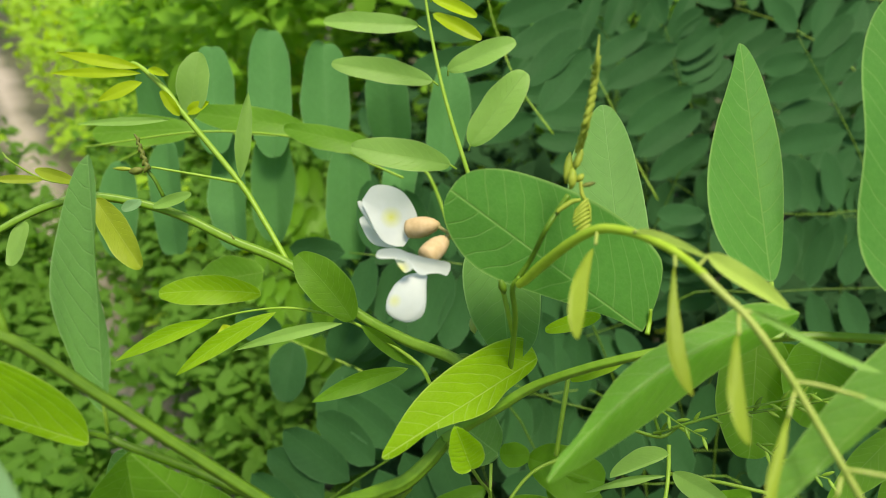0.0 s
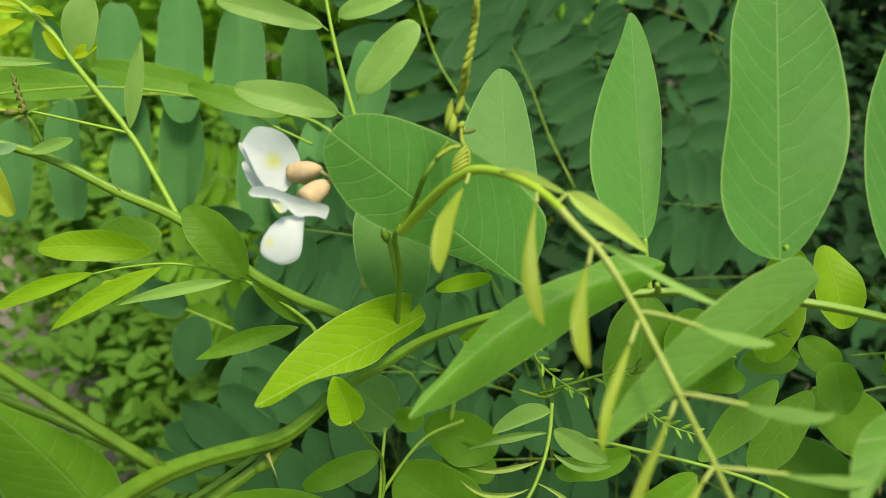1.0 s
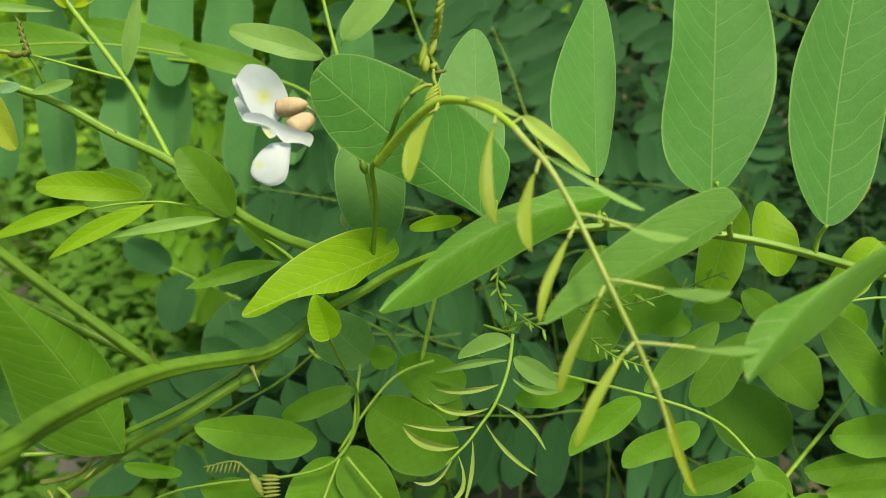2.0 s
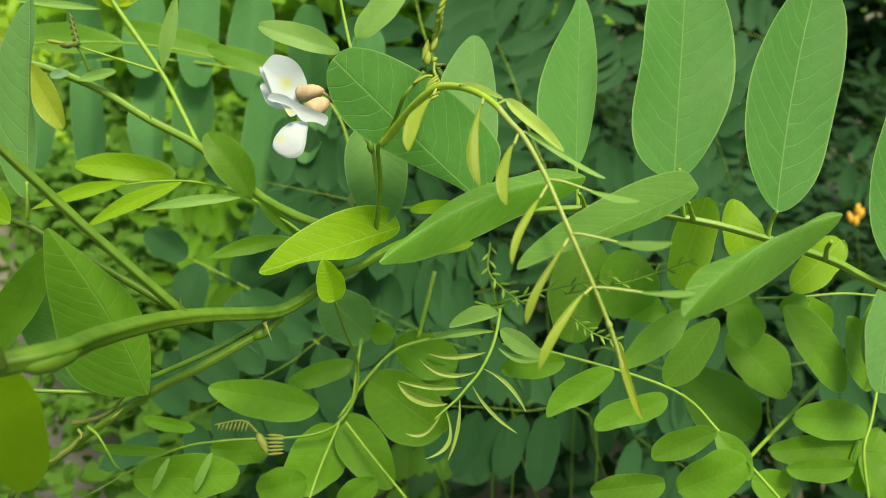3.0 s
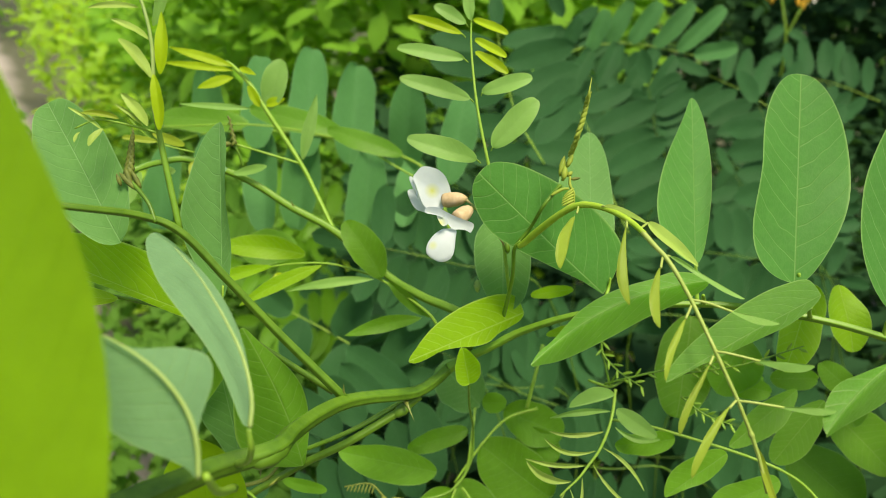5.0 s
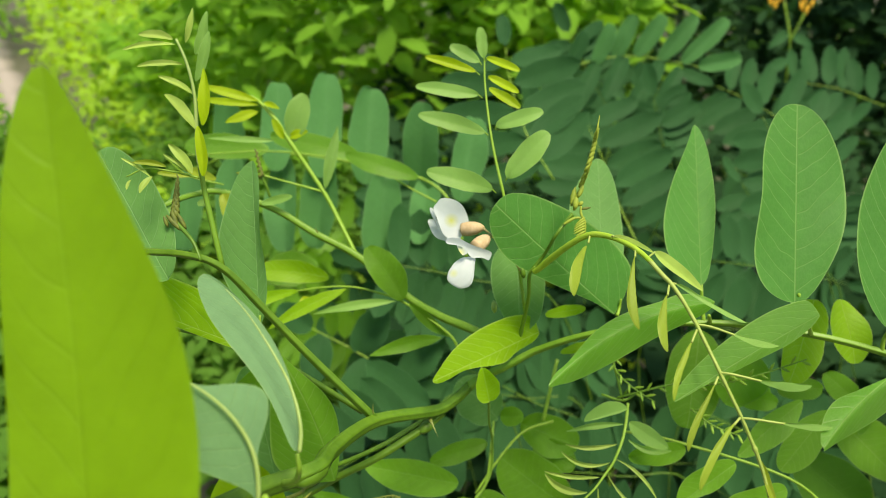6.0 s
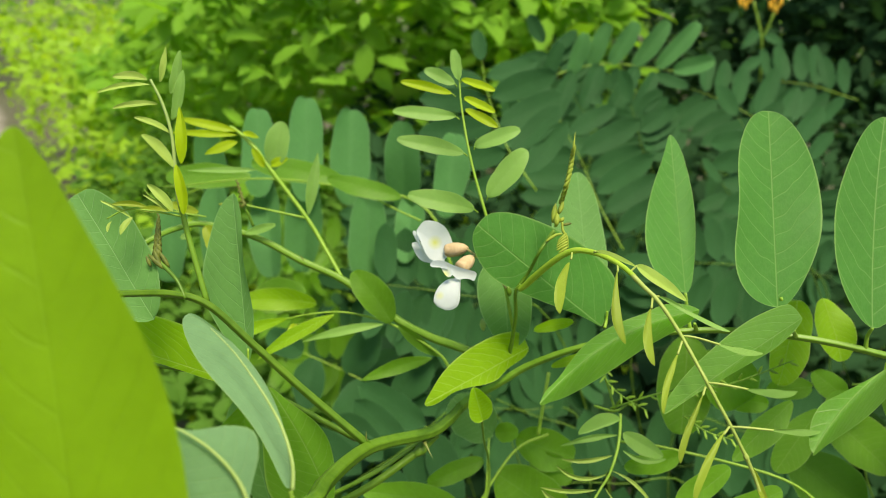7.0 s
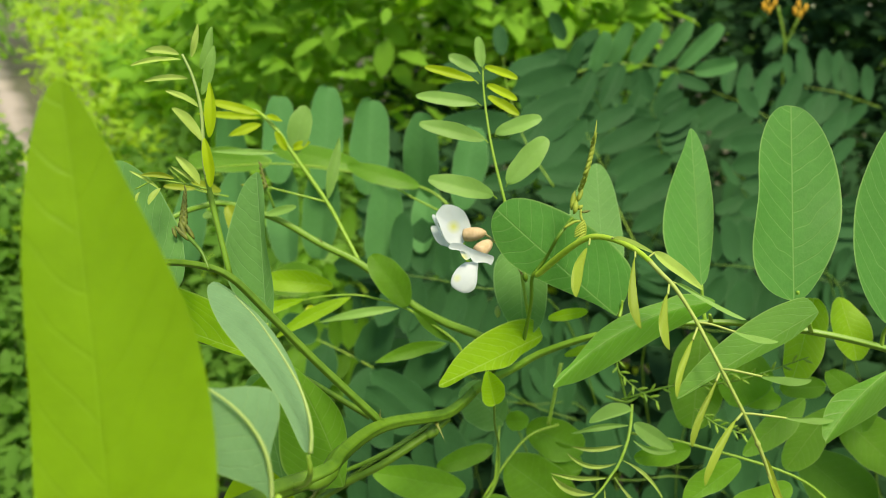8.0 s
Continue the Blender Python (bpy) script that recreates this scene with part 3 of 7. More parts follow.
blade(branch, (0.0804, 0.1226, 0.9292), (0.0216, 0.0920, 0.9099), (0.042, 0.078, 0.108, 0.132, 0.15, 0.165, 0.165, 0.147, 0.109, 0.058, 0.025), (0.047, 0.081, 0.091, 0.074, 0.078, 0.077, 0.062, 0.035, 0.017, 0.02, 0.008), "mid_fresh", fold=-36, fold2=-46, side=0.075, bend=-0.02, wave=0.05)
blade(branch, (0.1095, 0.1110, 0.9329), (0.0530, 0.0737, 0.9199), (0.017, 0.034, 0.048, 0.055, 0.05, 0.041, 0.03, 0.015, 0.009, 0.007, 0.004), (0.072, 0.098, 0.11, 0.119, 0.118, 0.11, 0.099, 0.085, 0.065, 0.044, 0.021), "mid_fresh", fold=-12, fold2=-6, bend=-0.02, wave=0.04)
blade(branch, (0.1378, 0.0894, 0.9363), (0.0866, 0.0581, 0.9199), (0.05, 0.1, 0.152, 0.197, 0.22, 0.22, 0.201, 0.164, 0.116, 0.07, 0.034), (0.022, 0.028, 0.017, 0.007, 0.006, 0.009, 0.031, 0.064, 0.065, 0.046, 0.023), "mid_fresh", fold=-36, fold2=-46, side=0.06, bend=-0.02, wave=0.05)
stem("leaflet_stalk", branch, [(0.1616, 0.1185, 0.9119), (0.1491, 0.1042, 0.9209), (0.1366, 0.0880, 0.9289)], (0.8, 0.65, 0.55), "rachis")
stem("leaflet_stalk", branch, [(0.1198, 0.1273, 0.9174), (0.1138, 0.1201, 0.9233), (0.1079, 0.1109, 0.9282)], (0.8, 0.65, 0.55), "rachis")
stem("leaflet_stalk", branch, [(0.0867, 0.1349, 0.9150), (0.0831, 0.1295, 0.9200), (0.0794, 0.1221, 0.9239)], (0.8, 0.65, 0.55), "rachis")
pale_leaflet = blade(branch, (-0.0447, 0.0413, 0.9198), (-0.0770, 0.0754, 0.9462), (0.022, 0.047, 0.075, 0.106, 0.14, 0.169, 0.182, 0.172, 0.136, 0.09, 0.044), (0.005, 0.009, 0.009, 0.006, 0.004, 0.004, 0.004, 0.004, 0.006, 0.011, 0.01), "pale", roll=28, fold=4, fold2=24, side=0.135, wave=0.04, label="pale grey-green leaflet underside")
stem("leaflet_stalk", branch, [(-0.0512, 0.0541, 0.8983), (-0.0464, 0.0467, 0.9062), (-0.0442, 0.0415, 0.9140), (-0.0448, 0.0420, 0.9185)], (1, 0.8, 0.7, 0.5), "rachis")
stem("midrib", pale_leaflet, [(-0.0433, 0.0379, 0.9223), (-0.0435, 0.0401, 0.9262), (-0.0448, 0.0427, 0.9300), (-0.0473, 0.0461, 0.9339), (-0.0507, 0.0501, 0.9368), (-0.0553, 0.0549, 0.9401), (-0.0611, 0.0601, 0.9441), (-0.0680, 0.0655, 0.9474)], (0.5, 0.45, 0.4, 0.34, 0.28, 0.22, 0.16, 0.1), "cream")
pale_leaflet = blade(branch, (-0.0487, 0.0240, 0.9211), (-0.0706, 0.0309, 0.9459), (0.02, 0.05, 0.12, 0.21, 0.3, 0.352, 0.359, 0.322, 0.252, 0.164, 0.079), (0.004, 0.008, 0.018, 0.07, 0.2, 0.25, 0.17, 0.035, 0.012, 0.01, 0.006), "pale", fold=6, fold2=-34, side=0.17, wave=0.03)
stem("midrib", pale_leaflet, [(-0.0483, 0.0234, 0.9218), (-0.0488, 0.0249, 0.9273), (-0.0503, 0.0263, 0.9321), (-0.0529, 0.0274, 0.9363), (-0.0566, 0.0284, 0.9401), (-0.0612, 0.0292, 0.9432), (-0.0661, 0.0297, 0.9456)], (0.5, 0.46, 0.42, 0.36, 0.3, 0.24, 0.16), "cream")
stem("leaflet_stalk", branch, [(-0.0495, 0.0463, 0.8982), (-0.0475, 0.0307, 0.9120), (-0.0473, 0.0242, 0.9218)], (1, 0.8, 0.7), "rachis")
stem("dead_twig", branch, [(-0.0758, 0.1234, 0.8246), (-0.0684, 0.1225, 0.8274), (-0.0620, 0.1214, 0.8321), (-0.0584, 0.1215, 0.8370)], (0.9, 0.8, 0.7, 0.4), "dry")
stem("dead_twig", branch, [(-0.0619, 0.1213, 0.8318), (-0.0571, 0.1222, 0.8384), (-0.0534, 0.1216, 0.8419)], (0.5, 0.4, 0.3), "dry")
stem("bark_strip", branch, [(-0.0854, 0.1199, 0.8100), (-0.0812, 0.1182, 0.8122), (-0.0776, 0.1182, 0.8156), (-0.0740, 0.1182, 0.8191), (-0.0707, 0.1196, 0.8242)], (0.1, 0.45, 0.75, 0.6, 0.15), "dry", ridges=0.3, label="peeling yellow-brown bark")
stem("bark_strip", branch, [(-0.0602, 0.1171, 0.8325), (-0.0587, 0.1175, 0.8338), (-0.0568, 0.1183, 0.8359)], (0.15, 0.5, 0.15), "dry")
stem("dead_twig", branch, [(-0.0689, 0.1194, 0.8268), (-0.0643, 0.1156, 0.8269), (-0.0610, 0.1135, 0.8230), (-0.0585, 0.1129, 0.8173), (-0.0574, 0.1137, 0.8146)], (0.7, 0.45, 0.4, 0.35, 0.3), "shoot")
stem("dead_twig", branch, [(-0.0724, 0.1201, 0.8248), (-0.0707, 0.1184, 0.8240), (-0.0707, 0.1170, 0.8233)], (0.6, 0.4, 0.2), "dry")
bead("bud", branch, (0.0106, 0.1673, 0.8950), (0.0098, 0.1687, 0.9003), 0.0014, "cream")
stem("stem", branch, [(-0.0086, 0.1340, 0.8662), (-0.0161, 0.1295, 0.8612), (-0.0331, 0.1209, 0.8522), (-0.0497, 0.1199, 0.8407), (-0.0747, 0.1220, 0.8169), (-0.0997, 0.1228, 0.7900)], (1.55, 1.5, 1.45, 1.4, 1.35, 1.3), ridges=0.12)
stem("leaf_stalk", branch, [(-0.0097, 0.1355, 0.8648), (-0.0177, 0.1311, 0.8623), (-0.0320, 0.1236, 0.8557), (-0.0484, 0.1208, 0.8474), (-0.0621, 0.1169, 0.8438), (-0.0856, 0.1107, 0.8470)], (1.05, 0.95, 0.85, 0.75, 0.6), "shoot")
blade(branch, (-0.0478, 0.1165, 0.8437), (-0.0650, 0.1038, 0.9056), (0.122, 0.218, 0.283, 0.306, 0.289, 0.251, 0.204, 0.152, 0.1, 0.057, 0.027), (0.015, 0.035, 0.063, 0.093, 0.115, 0.124, 0.109, 0.076, 0.042, 0.023, 0.011), "fresh", fold=-6, fold2=-30, side=0.03, wave=0.03)
leaflet(branch, (-0.0731, 0.1265, 0.8335), (-0.0826, 0.1286, 0.8853), 0.0213, "blue", fold=10, roll=0, shape="oval")
leaflet(branch, (-0.0645, 0.0718, 0.8464), (-0.0659, 0.0706, 0.8912), 0.0233, "near", fold=10, shape="oval")
stem("leaflet_stalk", branch, [(-0.0930, 0.1154, 0.7979), (-0.0779, 0.0939, 0.8228), (-0.0650, 0.0724, 0.8476)], (0.7, 0.6, 0.5), "rachis")
leaflet(branch, (-0.0968, 0.0985, 0.9321), (-0.1267, 0.1215, 0.9647), 0.0213, "blue", roll=0, fold=10, shape="oval")
blade(branch, (-0.0607, -0.0170, 0.9080), (-0.0779, 0.0201, 1.0050), (0.03, 0.059, 0.083, 0.102, 0.11, 0.107, 0.098, 0.083, 0.064, 0.044, 0.022), (0.04, 0.081, 0.12, 0.155, 0.174, 0.178, 0.162, 0.121, 0.078, 0.044, 0.018), "near", fold=6, fold2=9, bend=-0.02, label="large backlit yellow-green leaflet")
stem("leaflet_stalk", branch, [(-0.0640, 0.0240, 0.9095), (-0.0707, -0.0061, 0.9041), (-0.0627, -0.0105, 0.9253)], (1.5, 1, 0.7), "rachis")

droop = thing("drooping_leaf", (0.0209, 0.1365, 0.9283), "arching young locust leaf with folded olive leaflets", "leaf")
stem("leaf_stalk", droop, [(0.0195, 0.1364, 0.9287), (0.0210, 0.1349, 0.9309), (0.0236, 0.1314, 0.9361), (0.0276, 0.1257, 0.9437), (0.0309, 0.1221, 0.9484), (0.0341, 0.1191, 0.9511), (0.0383, 0.1142, 0.9524), (0.0422, 0.1087, 0.9525), (0.0450, 0.1044, 0.9519), (0.0475, 0.0993, 0.9507)], (0.93, 1.19, 1.29, 1.16, 1.06, 1.03, 0.94, 0.85, 0.83, 0.75), "arch", ridges=0.03)
stem("leaf_stalk", droop, [(0.0471, 0.0998, 0.9509), (0.0498, 0.0962, 0.9487), (0.0522, 0.0934, 0.9470), (0.0545, 0.0904, 0.9445), (0.0569, 0.0876, 0.9413), (0.0588, 0.0851, 0.9385), (0.0607, 0.0815, 0.9352), (0.0626, 0.0780, 0.9319), (0.0639, 0.0755, 0.9296), (0.0666, 0.0727, 0.9251), (0.0698, 0.0697, 0.9199), (0.0732, 0.0677, 0.9141), (0.0752, 0.0665, 0.9106), (0.0783, 0.0650, 0.9044), (0.0814, 0.0630, 0.8968)], (0.76, 0.69, 0.63, 0.62, 0.57, 0.56, 0.56, 0.50, 0.54, 0.49, 0.49, 0.50, 0.55, 0.46, 0.41), "olive_stem", ridges=0.03)
bead("joint", droop, (0.0741, 0.0671, 0.9126), (0.0754, 0.0664, 0.9102), 0.0008, "olive_stem")
stalk = stem("leaflet_stalk", droop, [(0.0331, 0.1202, 0.9505), (0.0319, 0.1156, 0.9492)], (0.34, 0.34), "olive_stem")
blade(stalk, (0.0314, 0.1153, 0.9483), (0.0261, 0.0985, 0.9380), (0.007, 0.016, 0.024, 0.036, 0.045, 0.053, 0.056, 0.055, 0.047, 0.034, 0.016), (0.018, 0.038, 0.057, 0.076, 0.098, 0.118, 0.132, 0.13, 0.116, 0.09, 0.048), "pod", fold=4, fold2=10, side=0.045, bend=0.05, wave=0.1, twist=25, puff=0.036)
stalk = stem("leaflet_stalk", droop, [(0.0441, 0.1061, 0.9523), (0.0434, 0.1027, 0.9507)], (0.34, 0.34), "olive_stem")
blade(stalk, (0.0433, 0.1027, 0.9508), (0.0436, 0.0864, 0.9347), (0.002, 0.005, 0.006, 0.006, 0.005, 0.003, 0.003, 0.003, 0.003, 0.002, 0.001), (0.012, 0.024, 0.038, 0.057, 0.081, 0.106, 0.123, 0.123, 0.105, 0.075, 0.038), "pod", fold=4, fold2=10, side=0.045, bend=0.05, wave=0.1, twist=25, puff=0.036)
stalk = stem("leaflet_stalk", droop, [(0.0517, 0.0932, 0.9465), (0.0504, 0.0893, 0.9450)], (0.34, 0.34), "olive_stem")
blade(stalk, (0.0503, 0.0893, 0.9450), (0.0481, 0.0744, 0.9349), (0.001, 0.001, 0.002, 0.003, 0.003, 0.003, 0.003, 0.003, 0.003, 0.002, 0.001), (0.02, 0.039, 0.059, 0.081, 0.107, 0.136, 0.16, 0.169, 0.155, 0.119, 0.066), "pod", fold=4, fold2=10, side=0.045, bend=0.05, wave=0.1, twist=25, puff=0.036)
stalk = stem("leaflet_stalk", droop, [(0.0588, 0.0842, 0.9374), (0.0566, 0.0806, 0.9351)], (0.34, 0.34), "olive_stem")
blade(stalk, (0.0566, 0.0806, 0.9351), (0.0501, 0.0677, 0.9240), (0.006, 0.013, 0.018, 0.024, 0.024, 0.02, 0.013, 0.007, 0.004, 0.003, 0.001), (0.013, 0.026, 0.039, 0.053, 0.067, 0.084, 0.096, 0.1, 0.092, 0.071, 0.038), "pod", fold=4, fold2=10, side=0.045, bend=0.05, wave=0.1, twist=25, puff=0.036)
stalk = stem("leaflet_stalk", droop, [(0.0635, 0.0748, 0.9283), (0.0620, 0.0725, 0.9270)], (0.34, 0.34), "olive_stem")
blade(stalk, (0.0621, 0.0726, 0.9271), (0.0542, 0.0613, 0.9131), (0.006, 0.012, 0.018, 0.025, 0.029, 0.024, 0.016, 0.013, 0.011, 0.008, 0.004), (0.008, 0.018, 0.025, 0.035, 0.048, 0.065, 0.081, 0.09, 0.087, 0.068, 0.036), "pod", fold=4, fold2=10, side=0.045, bend=0.05, wave=0.1, twist=25, puff=0.036)
stalk = stem("leaflet_stalk", droop, [(0.0698, 0.0695, 0.9194), (0.0674, 0.0674, 0.9182)], (0.34, 0.34), "olive_stem")
blade(stalk, (0.0675, 0.0675, 0.9184), (0.0577, 0.0565, 0.9046), (0.003, 0.006, 0.011, 0.018, 0.022, 0.021, 0.016, 0.01, 0.007, 0.005, 0.002), (0.016, 0.03, 0.045, 0.06, 0.073, 0.086, 0.095, 0.098, 0.09, 0.066, 0.034), "pod", fold=4, fold2=10, side=0.045, bend=0.05, wave=0.1, twist=25, puff=0.036)
stalk = stem("leaflet_stalk", droop, [(0.0381, 0.1147, 0.9523), (0.0386, 0.1124, 0.9534)], (0.34, 0.34), "olive_stem")
blade(stalk, (0.0386, 0.1124, 0.9534), (0.0485, 0.1024, 0.9527), (0.03, 0.06, 0.087, 0.103, 0.109, 0.107, 0.093, 0.075, 0.056, 0.038, 0.019), (0.001, 0.002, 0.004, 0.005, 0.005, 0.006, 0.009, 0.014, 0.017, 0.014, 0.007), "curled", fold=10, fold2=34, wave=0.08, twist=12)
stalk = stem("leaflet_stalk", droop, [(0.0467, 0.1012, 0.9514), (0.0494, 0.1041, 0.9523)], (0.34, 0.34), "olive_stem")
blade(stalk, (0.0494, 0.1041, 0.9524), (0.0671, 0.1046, 0.9406), (0.032, 0.062, 0.085, 0.099, 0.104, 0.102, 0.093, 0.077, 0.058, 0.039, 0.019), (0.03, 0.059, 0.081, 0.094, 0.097, 0.089, 0.073, 0.056, 0.041, 0.027, 0.013), "curled", fold=8, fold2=34, wave=0.08, twist=12)
stalk = stem("leaflet_stalk", droop, [(0.0522, 0.0935, 0.9471), (0.0536, 0.0929, 0.9472)], (0.34, 0.34), "olive_stem")
blade(stalk, (0.0536, 0.0929, 0.9472), (0.0729, 0.0858, 0.9402), (0.018, 0.033, 0.038, 0.029, 0.014, 0.006, 0.005, 0.005, 0.004, 0.003, 0.002), (0.009, 0.017, 0.026, 0.037, 0.05, 0.059, 0.067, 0.067, 0.056, 0.039, 0.019), "young", fold=34, fold2=20, wave=0.08, twist=12)
stalk = stem("leaflet_stalk", droop, [(0.0589, 0.0853, 0.9386), (0.0627, 0.0841, 0.9387), (0.0691, 0.0821, 0.9377)], (0.34, 0.34, 0.34), "olive_stem")
blade(stalk, (0.0683, 0.0823, 0.9380), (0.0785, 0.0767, 0.9385), (0.002, 0.004, 0.007, 0.008, 0.009, 0.009, 0.009, 0.008, 0.007, 0.005, 0.003), (0.03, 0.059, 0.089, 0.119, 0.153, 0.181, 0.187, 0.169, 0.135, 0.092, 0.046), "young", fold=10, fold2=36, wave=0.08, twist=12)
stalk = stem("leaflet_stalk", droop, [(0.0638, 0.0753, 0.9294), (0.0667, 0.0740, 0.9300), (0.0740, 0.0719, 0.9298)], (0.34, 0.34, 0.34), "olive_stem")
blade(stalk, (0.0733, 0.0720, 0.9299), (0.0832, 0.0656, 0.9336), (0.005, 0.011, 0.016, 0.019, 0.018, 0.015, 0.014, 0.015, 0.016, 0.012, 0.006), (0.027, 0.054, 0.081, 0.109, 0.139, 0.162, 0.167, 0.154, 0.127, 0.088, 0.044), "young", fold=36, fold2=10, wave=0.08, twist=12)
stalk = stem("leaflet_stalk", droop, [(0.0700, 0.0694, 0.9193), (0.0735, 0.0684, 0.9199), (0.0809, 0.0668, 0.9203)], (0.34, 0.34, 0.34), "olive_stem")
blade(stalk, (0.0799, 0.0669, 0.9203), (0.0898, 0.0620, 0.9240), (0.008, 0.016, 0.024, 0.03, 0.031, 0.029, 0.025, 0.023, 0.02, 0.015, 0.008), (0.018, 0.035, 0.053, 0.072, 0.094, 0.119, 0.133, 0.125, 0.103, 0.073, 0.037), "young", fold=10, fold2=36, wave=0.08, twist=12)
blade(droop, (0.0775, 0.0683, 0.9073), (0.0842, 0.0571, 0.8930), (0.018, 0.035, 0.05, 0.054, 0.045, 0.036, 0.029, 0.023, 0.017, 0.012, 0.006), (0.013, 0.026, 0.04, 0.052, 0.065, 0.075, 0.078, 0.078, 0.067, 0.046, 0.023), "olive", fold=36, fold2=20)

spike = thing("flower_spike", (0.0193, 0.1381, 0.9293), "twisted yellow-brown locust flower bud spike on thin stalk", "flower spike")
stem("flower_stalk", spike, [(0.0193, 0.1381, 0.9293), (0.0224, 0.1375, 0.9352), (0.0247, 0.1339, 0.9442), (0.0273, 0.1357, 0.9479), (0.0300, 0.1374, 0.9515)], (0.75, 0.62, 0.6, 0.62, 0.7), "stem", ridges=0.1)
spike_axis = stem("spike_axis", spike, [(0.0305, 0.1380, 0.9527), (0.0310, 0.1399, 0.9568), (0.0328, 0.1419, 0.9608), (0.0327, 0.1375, 0.9676), (0.0335, 0.1384, 0.9725), (0.0339, 0.1391, 0.9772), (0.0334, 0.1366, 0.9813), (0.0339, 0.1389, 0.9862)], (0.5, 0.55, 0.5, 0.5, 0.45, 0.4, 0.4, 0.1), "bud")
SPIKE_LINE = spline([(0.0328, 0.1419, 0.9608), (0.0327, 0.1375, 0.9676), (0.0335, 0.1384, 0.9725), (0.0339, 0.1391, 0.9772), (0.0334, 0.1366, 0.9813)], 8)
for i in range(20):
    at = i / 20
    p = SPIKE_LINE[int(at * (len(SPIKE_LINE) - 1))]
    reach = 0.0050 - 0.0024 * at
    lean = Vector((-0.0012 * (1 - 0.45 * at), -0.0007 + 0.0008 * (i % 2), -0.0006))
    bead("bud", spike_axis, p + lean, p - 0.8 * lean + Vector((0.0002, 0.0001, 0.55 * reach)), 0.00068 - 0.00022 * at, "bud", SLIM)
bead("bud", spike_axis, (0.0294, 0.1385, 0.9539), (0.0304, 0.1416, 0.9603), 0.00105, "bud")
bead("bud", spike_axis, (0.0304, 0.1366, 0.9533), (0.0307, 0.1386, 0.9576), 0.00115, "bud")
bead("bud", spike_axis, (0.0318, 0.1387, 0.9542), (0.0335, 0.1395, 0.9558), 0.00080, "bud")
bead("bud", spike_axis, (0.0326, 0.1373, 0.9536), (0.0361, 0.1377, 0.9544), 0.00058, "bud_dark")
bead("bud", spike_axis, (0.0314, 0.1390, 0.9571), (0.0329, 0.1410, 0.9615), 0.00090, "bud")
spike_axis = stem("spike_axis", spike, [(0.0326, 0.1378, 0.9545), (0.0329, 0.1365, 0.9519), (0.0344, 0.1354, 0.9495), (0.0348, 0.1338, 0.9461)], (0.4, 0.5, 0.45, 0.2), "bud")
stem("bract", spike, [(0.0271, 0.1348, 0.9483), (0.0288, 0.1353, 0.9495), (0.0306, 0.1358, 0.9505), (0.0325, 0.1360, 0.9508)], (0.35, 0.6, 0.55, 0.4), "bud")
bead("bud", spike_axis, (0.0341, 0.1357, 0.9512), (0.0310, 0.1343, 0.9485), 0.00052, "bud", SLIM)
bead("bud", spike_axis, (0.0342, 0.1352, 0.9504), (0.0307, 0.1340, 0.9477), 0.00052, "bud", SLIM)
bead("bud", spike_axis, (0.0343, 0.1348, 0.9495), (0.0305, 0.1336, 0.9470), 0.00052, "bud", SLIM)
bead("bud", spike_axis, (0.0344, 0.1344, 0.9486), (0.0305, 0.1333, 0.9463), 0.00052, "bud", SLIM)
bead("bud", spike_axis, (0.0345, 0.1340, 0.9478), (0.0306, 0.1329, 0.9456), 0.00052, "bud", SLIM)
bead("bud", spike_axis, (0.0346, 0.1336, 0.9469), (0.0313, 0.1326, 0.9448), 0.00052, "bud", SLIM)
bead("bud", spike_axis, (0.0347, 0.1332, 0.9460), (0.0316, 0.1323, 0.9441), 0.00052, "bud", SLIM)

flower = thing("flower_pair", (0.0035, 0.1438, 0.9392), "pair of white locust flowers with tan calyxes", "flower")
stem("flower_stalk", flower, [(0.0165, 0.1475, 0.9235), (0.0072, 0.1458, 0.9353), (0.0052, 0.1448, 0.9368), (0.0035, 0.1438, 0.9382)], (0.35, 0.35, 0.4), "pedicel")
stem("flower_stalk", flower, [(0.0038, 0.1437, 0.9381), (0.0018, 0.1439, 0.9397), (-0.0004, 0.1449, 0.9408)], (0.35, 0.4, 0.55), "pedicel")
stem("flower_stalk", flower, [(0.0038, 0.1437, 0.9381), (0.0021, 0.1425, 0.9390)], (0.35, 0.5), "pedicel")
calyx = bead("calyx", flower, (0.0004, 0.1446, 0.9412), (-0.0073, 0.1482, 0.9384), 0.0027, "calyx", CALYX)
lower_calyx = bead("calyx", flower, (0.0024, 0.1419, 0.9389), (-0.0028, 0.1357, 0.9365), 0.0027, "calyx", CALYX)
petal_blade("banner_petal", calyx, (-0.0059, 0.1487, 0.9382), (-0.0188, 0.1494, 0.9459), (0.324, 0.375, 0.412, 0.439, 0.438, 0.385, 0.304, 0.218, 0.143, 0.094, 0.047), (0.115, 0.198, 0.275, 0.343, 0.404, 0.439, 0.439, 0.41, 0.365, 0.309, 0.229), "banner", fold=6, cup=0.05)
petal_blade("petal_lobe", calyx, (-0.0160, 0.1486, 0.9372), (-0.0202, 0.1506, 0.9450), (0.01, 0.019, 0.029, 0.038, 0.046, 0.051, 0.057, 0.06, 0.061, 0.042, 0.021), (0.014, 0.027, 0.038, 0.048, 0.057, 0.068, 0.079, 0.087, 0.091, 0.093, 0.054), "petal", fold=4, cup=-0.05)
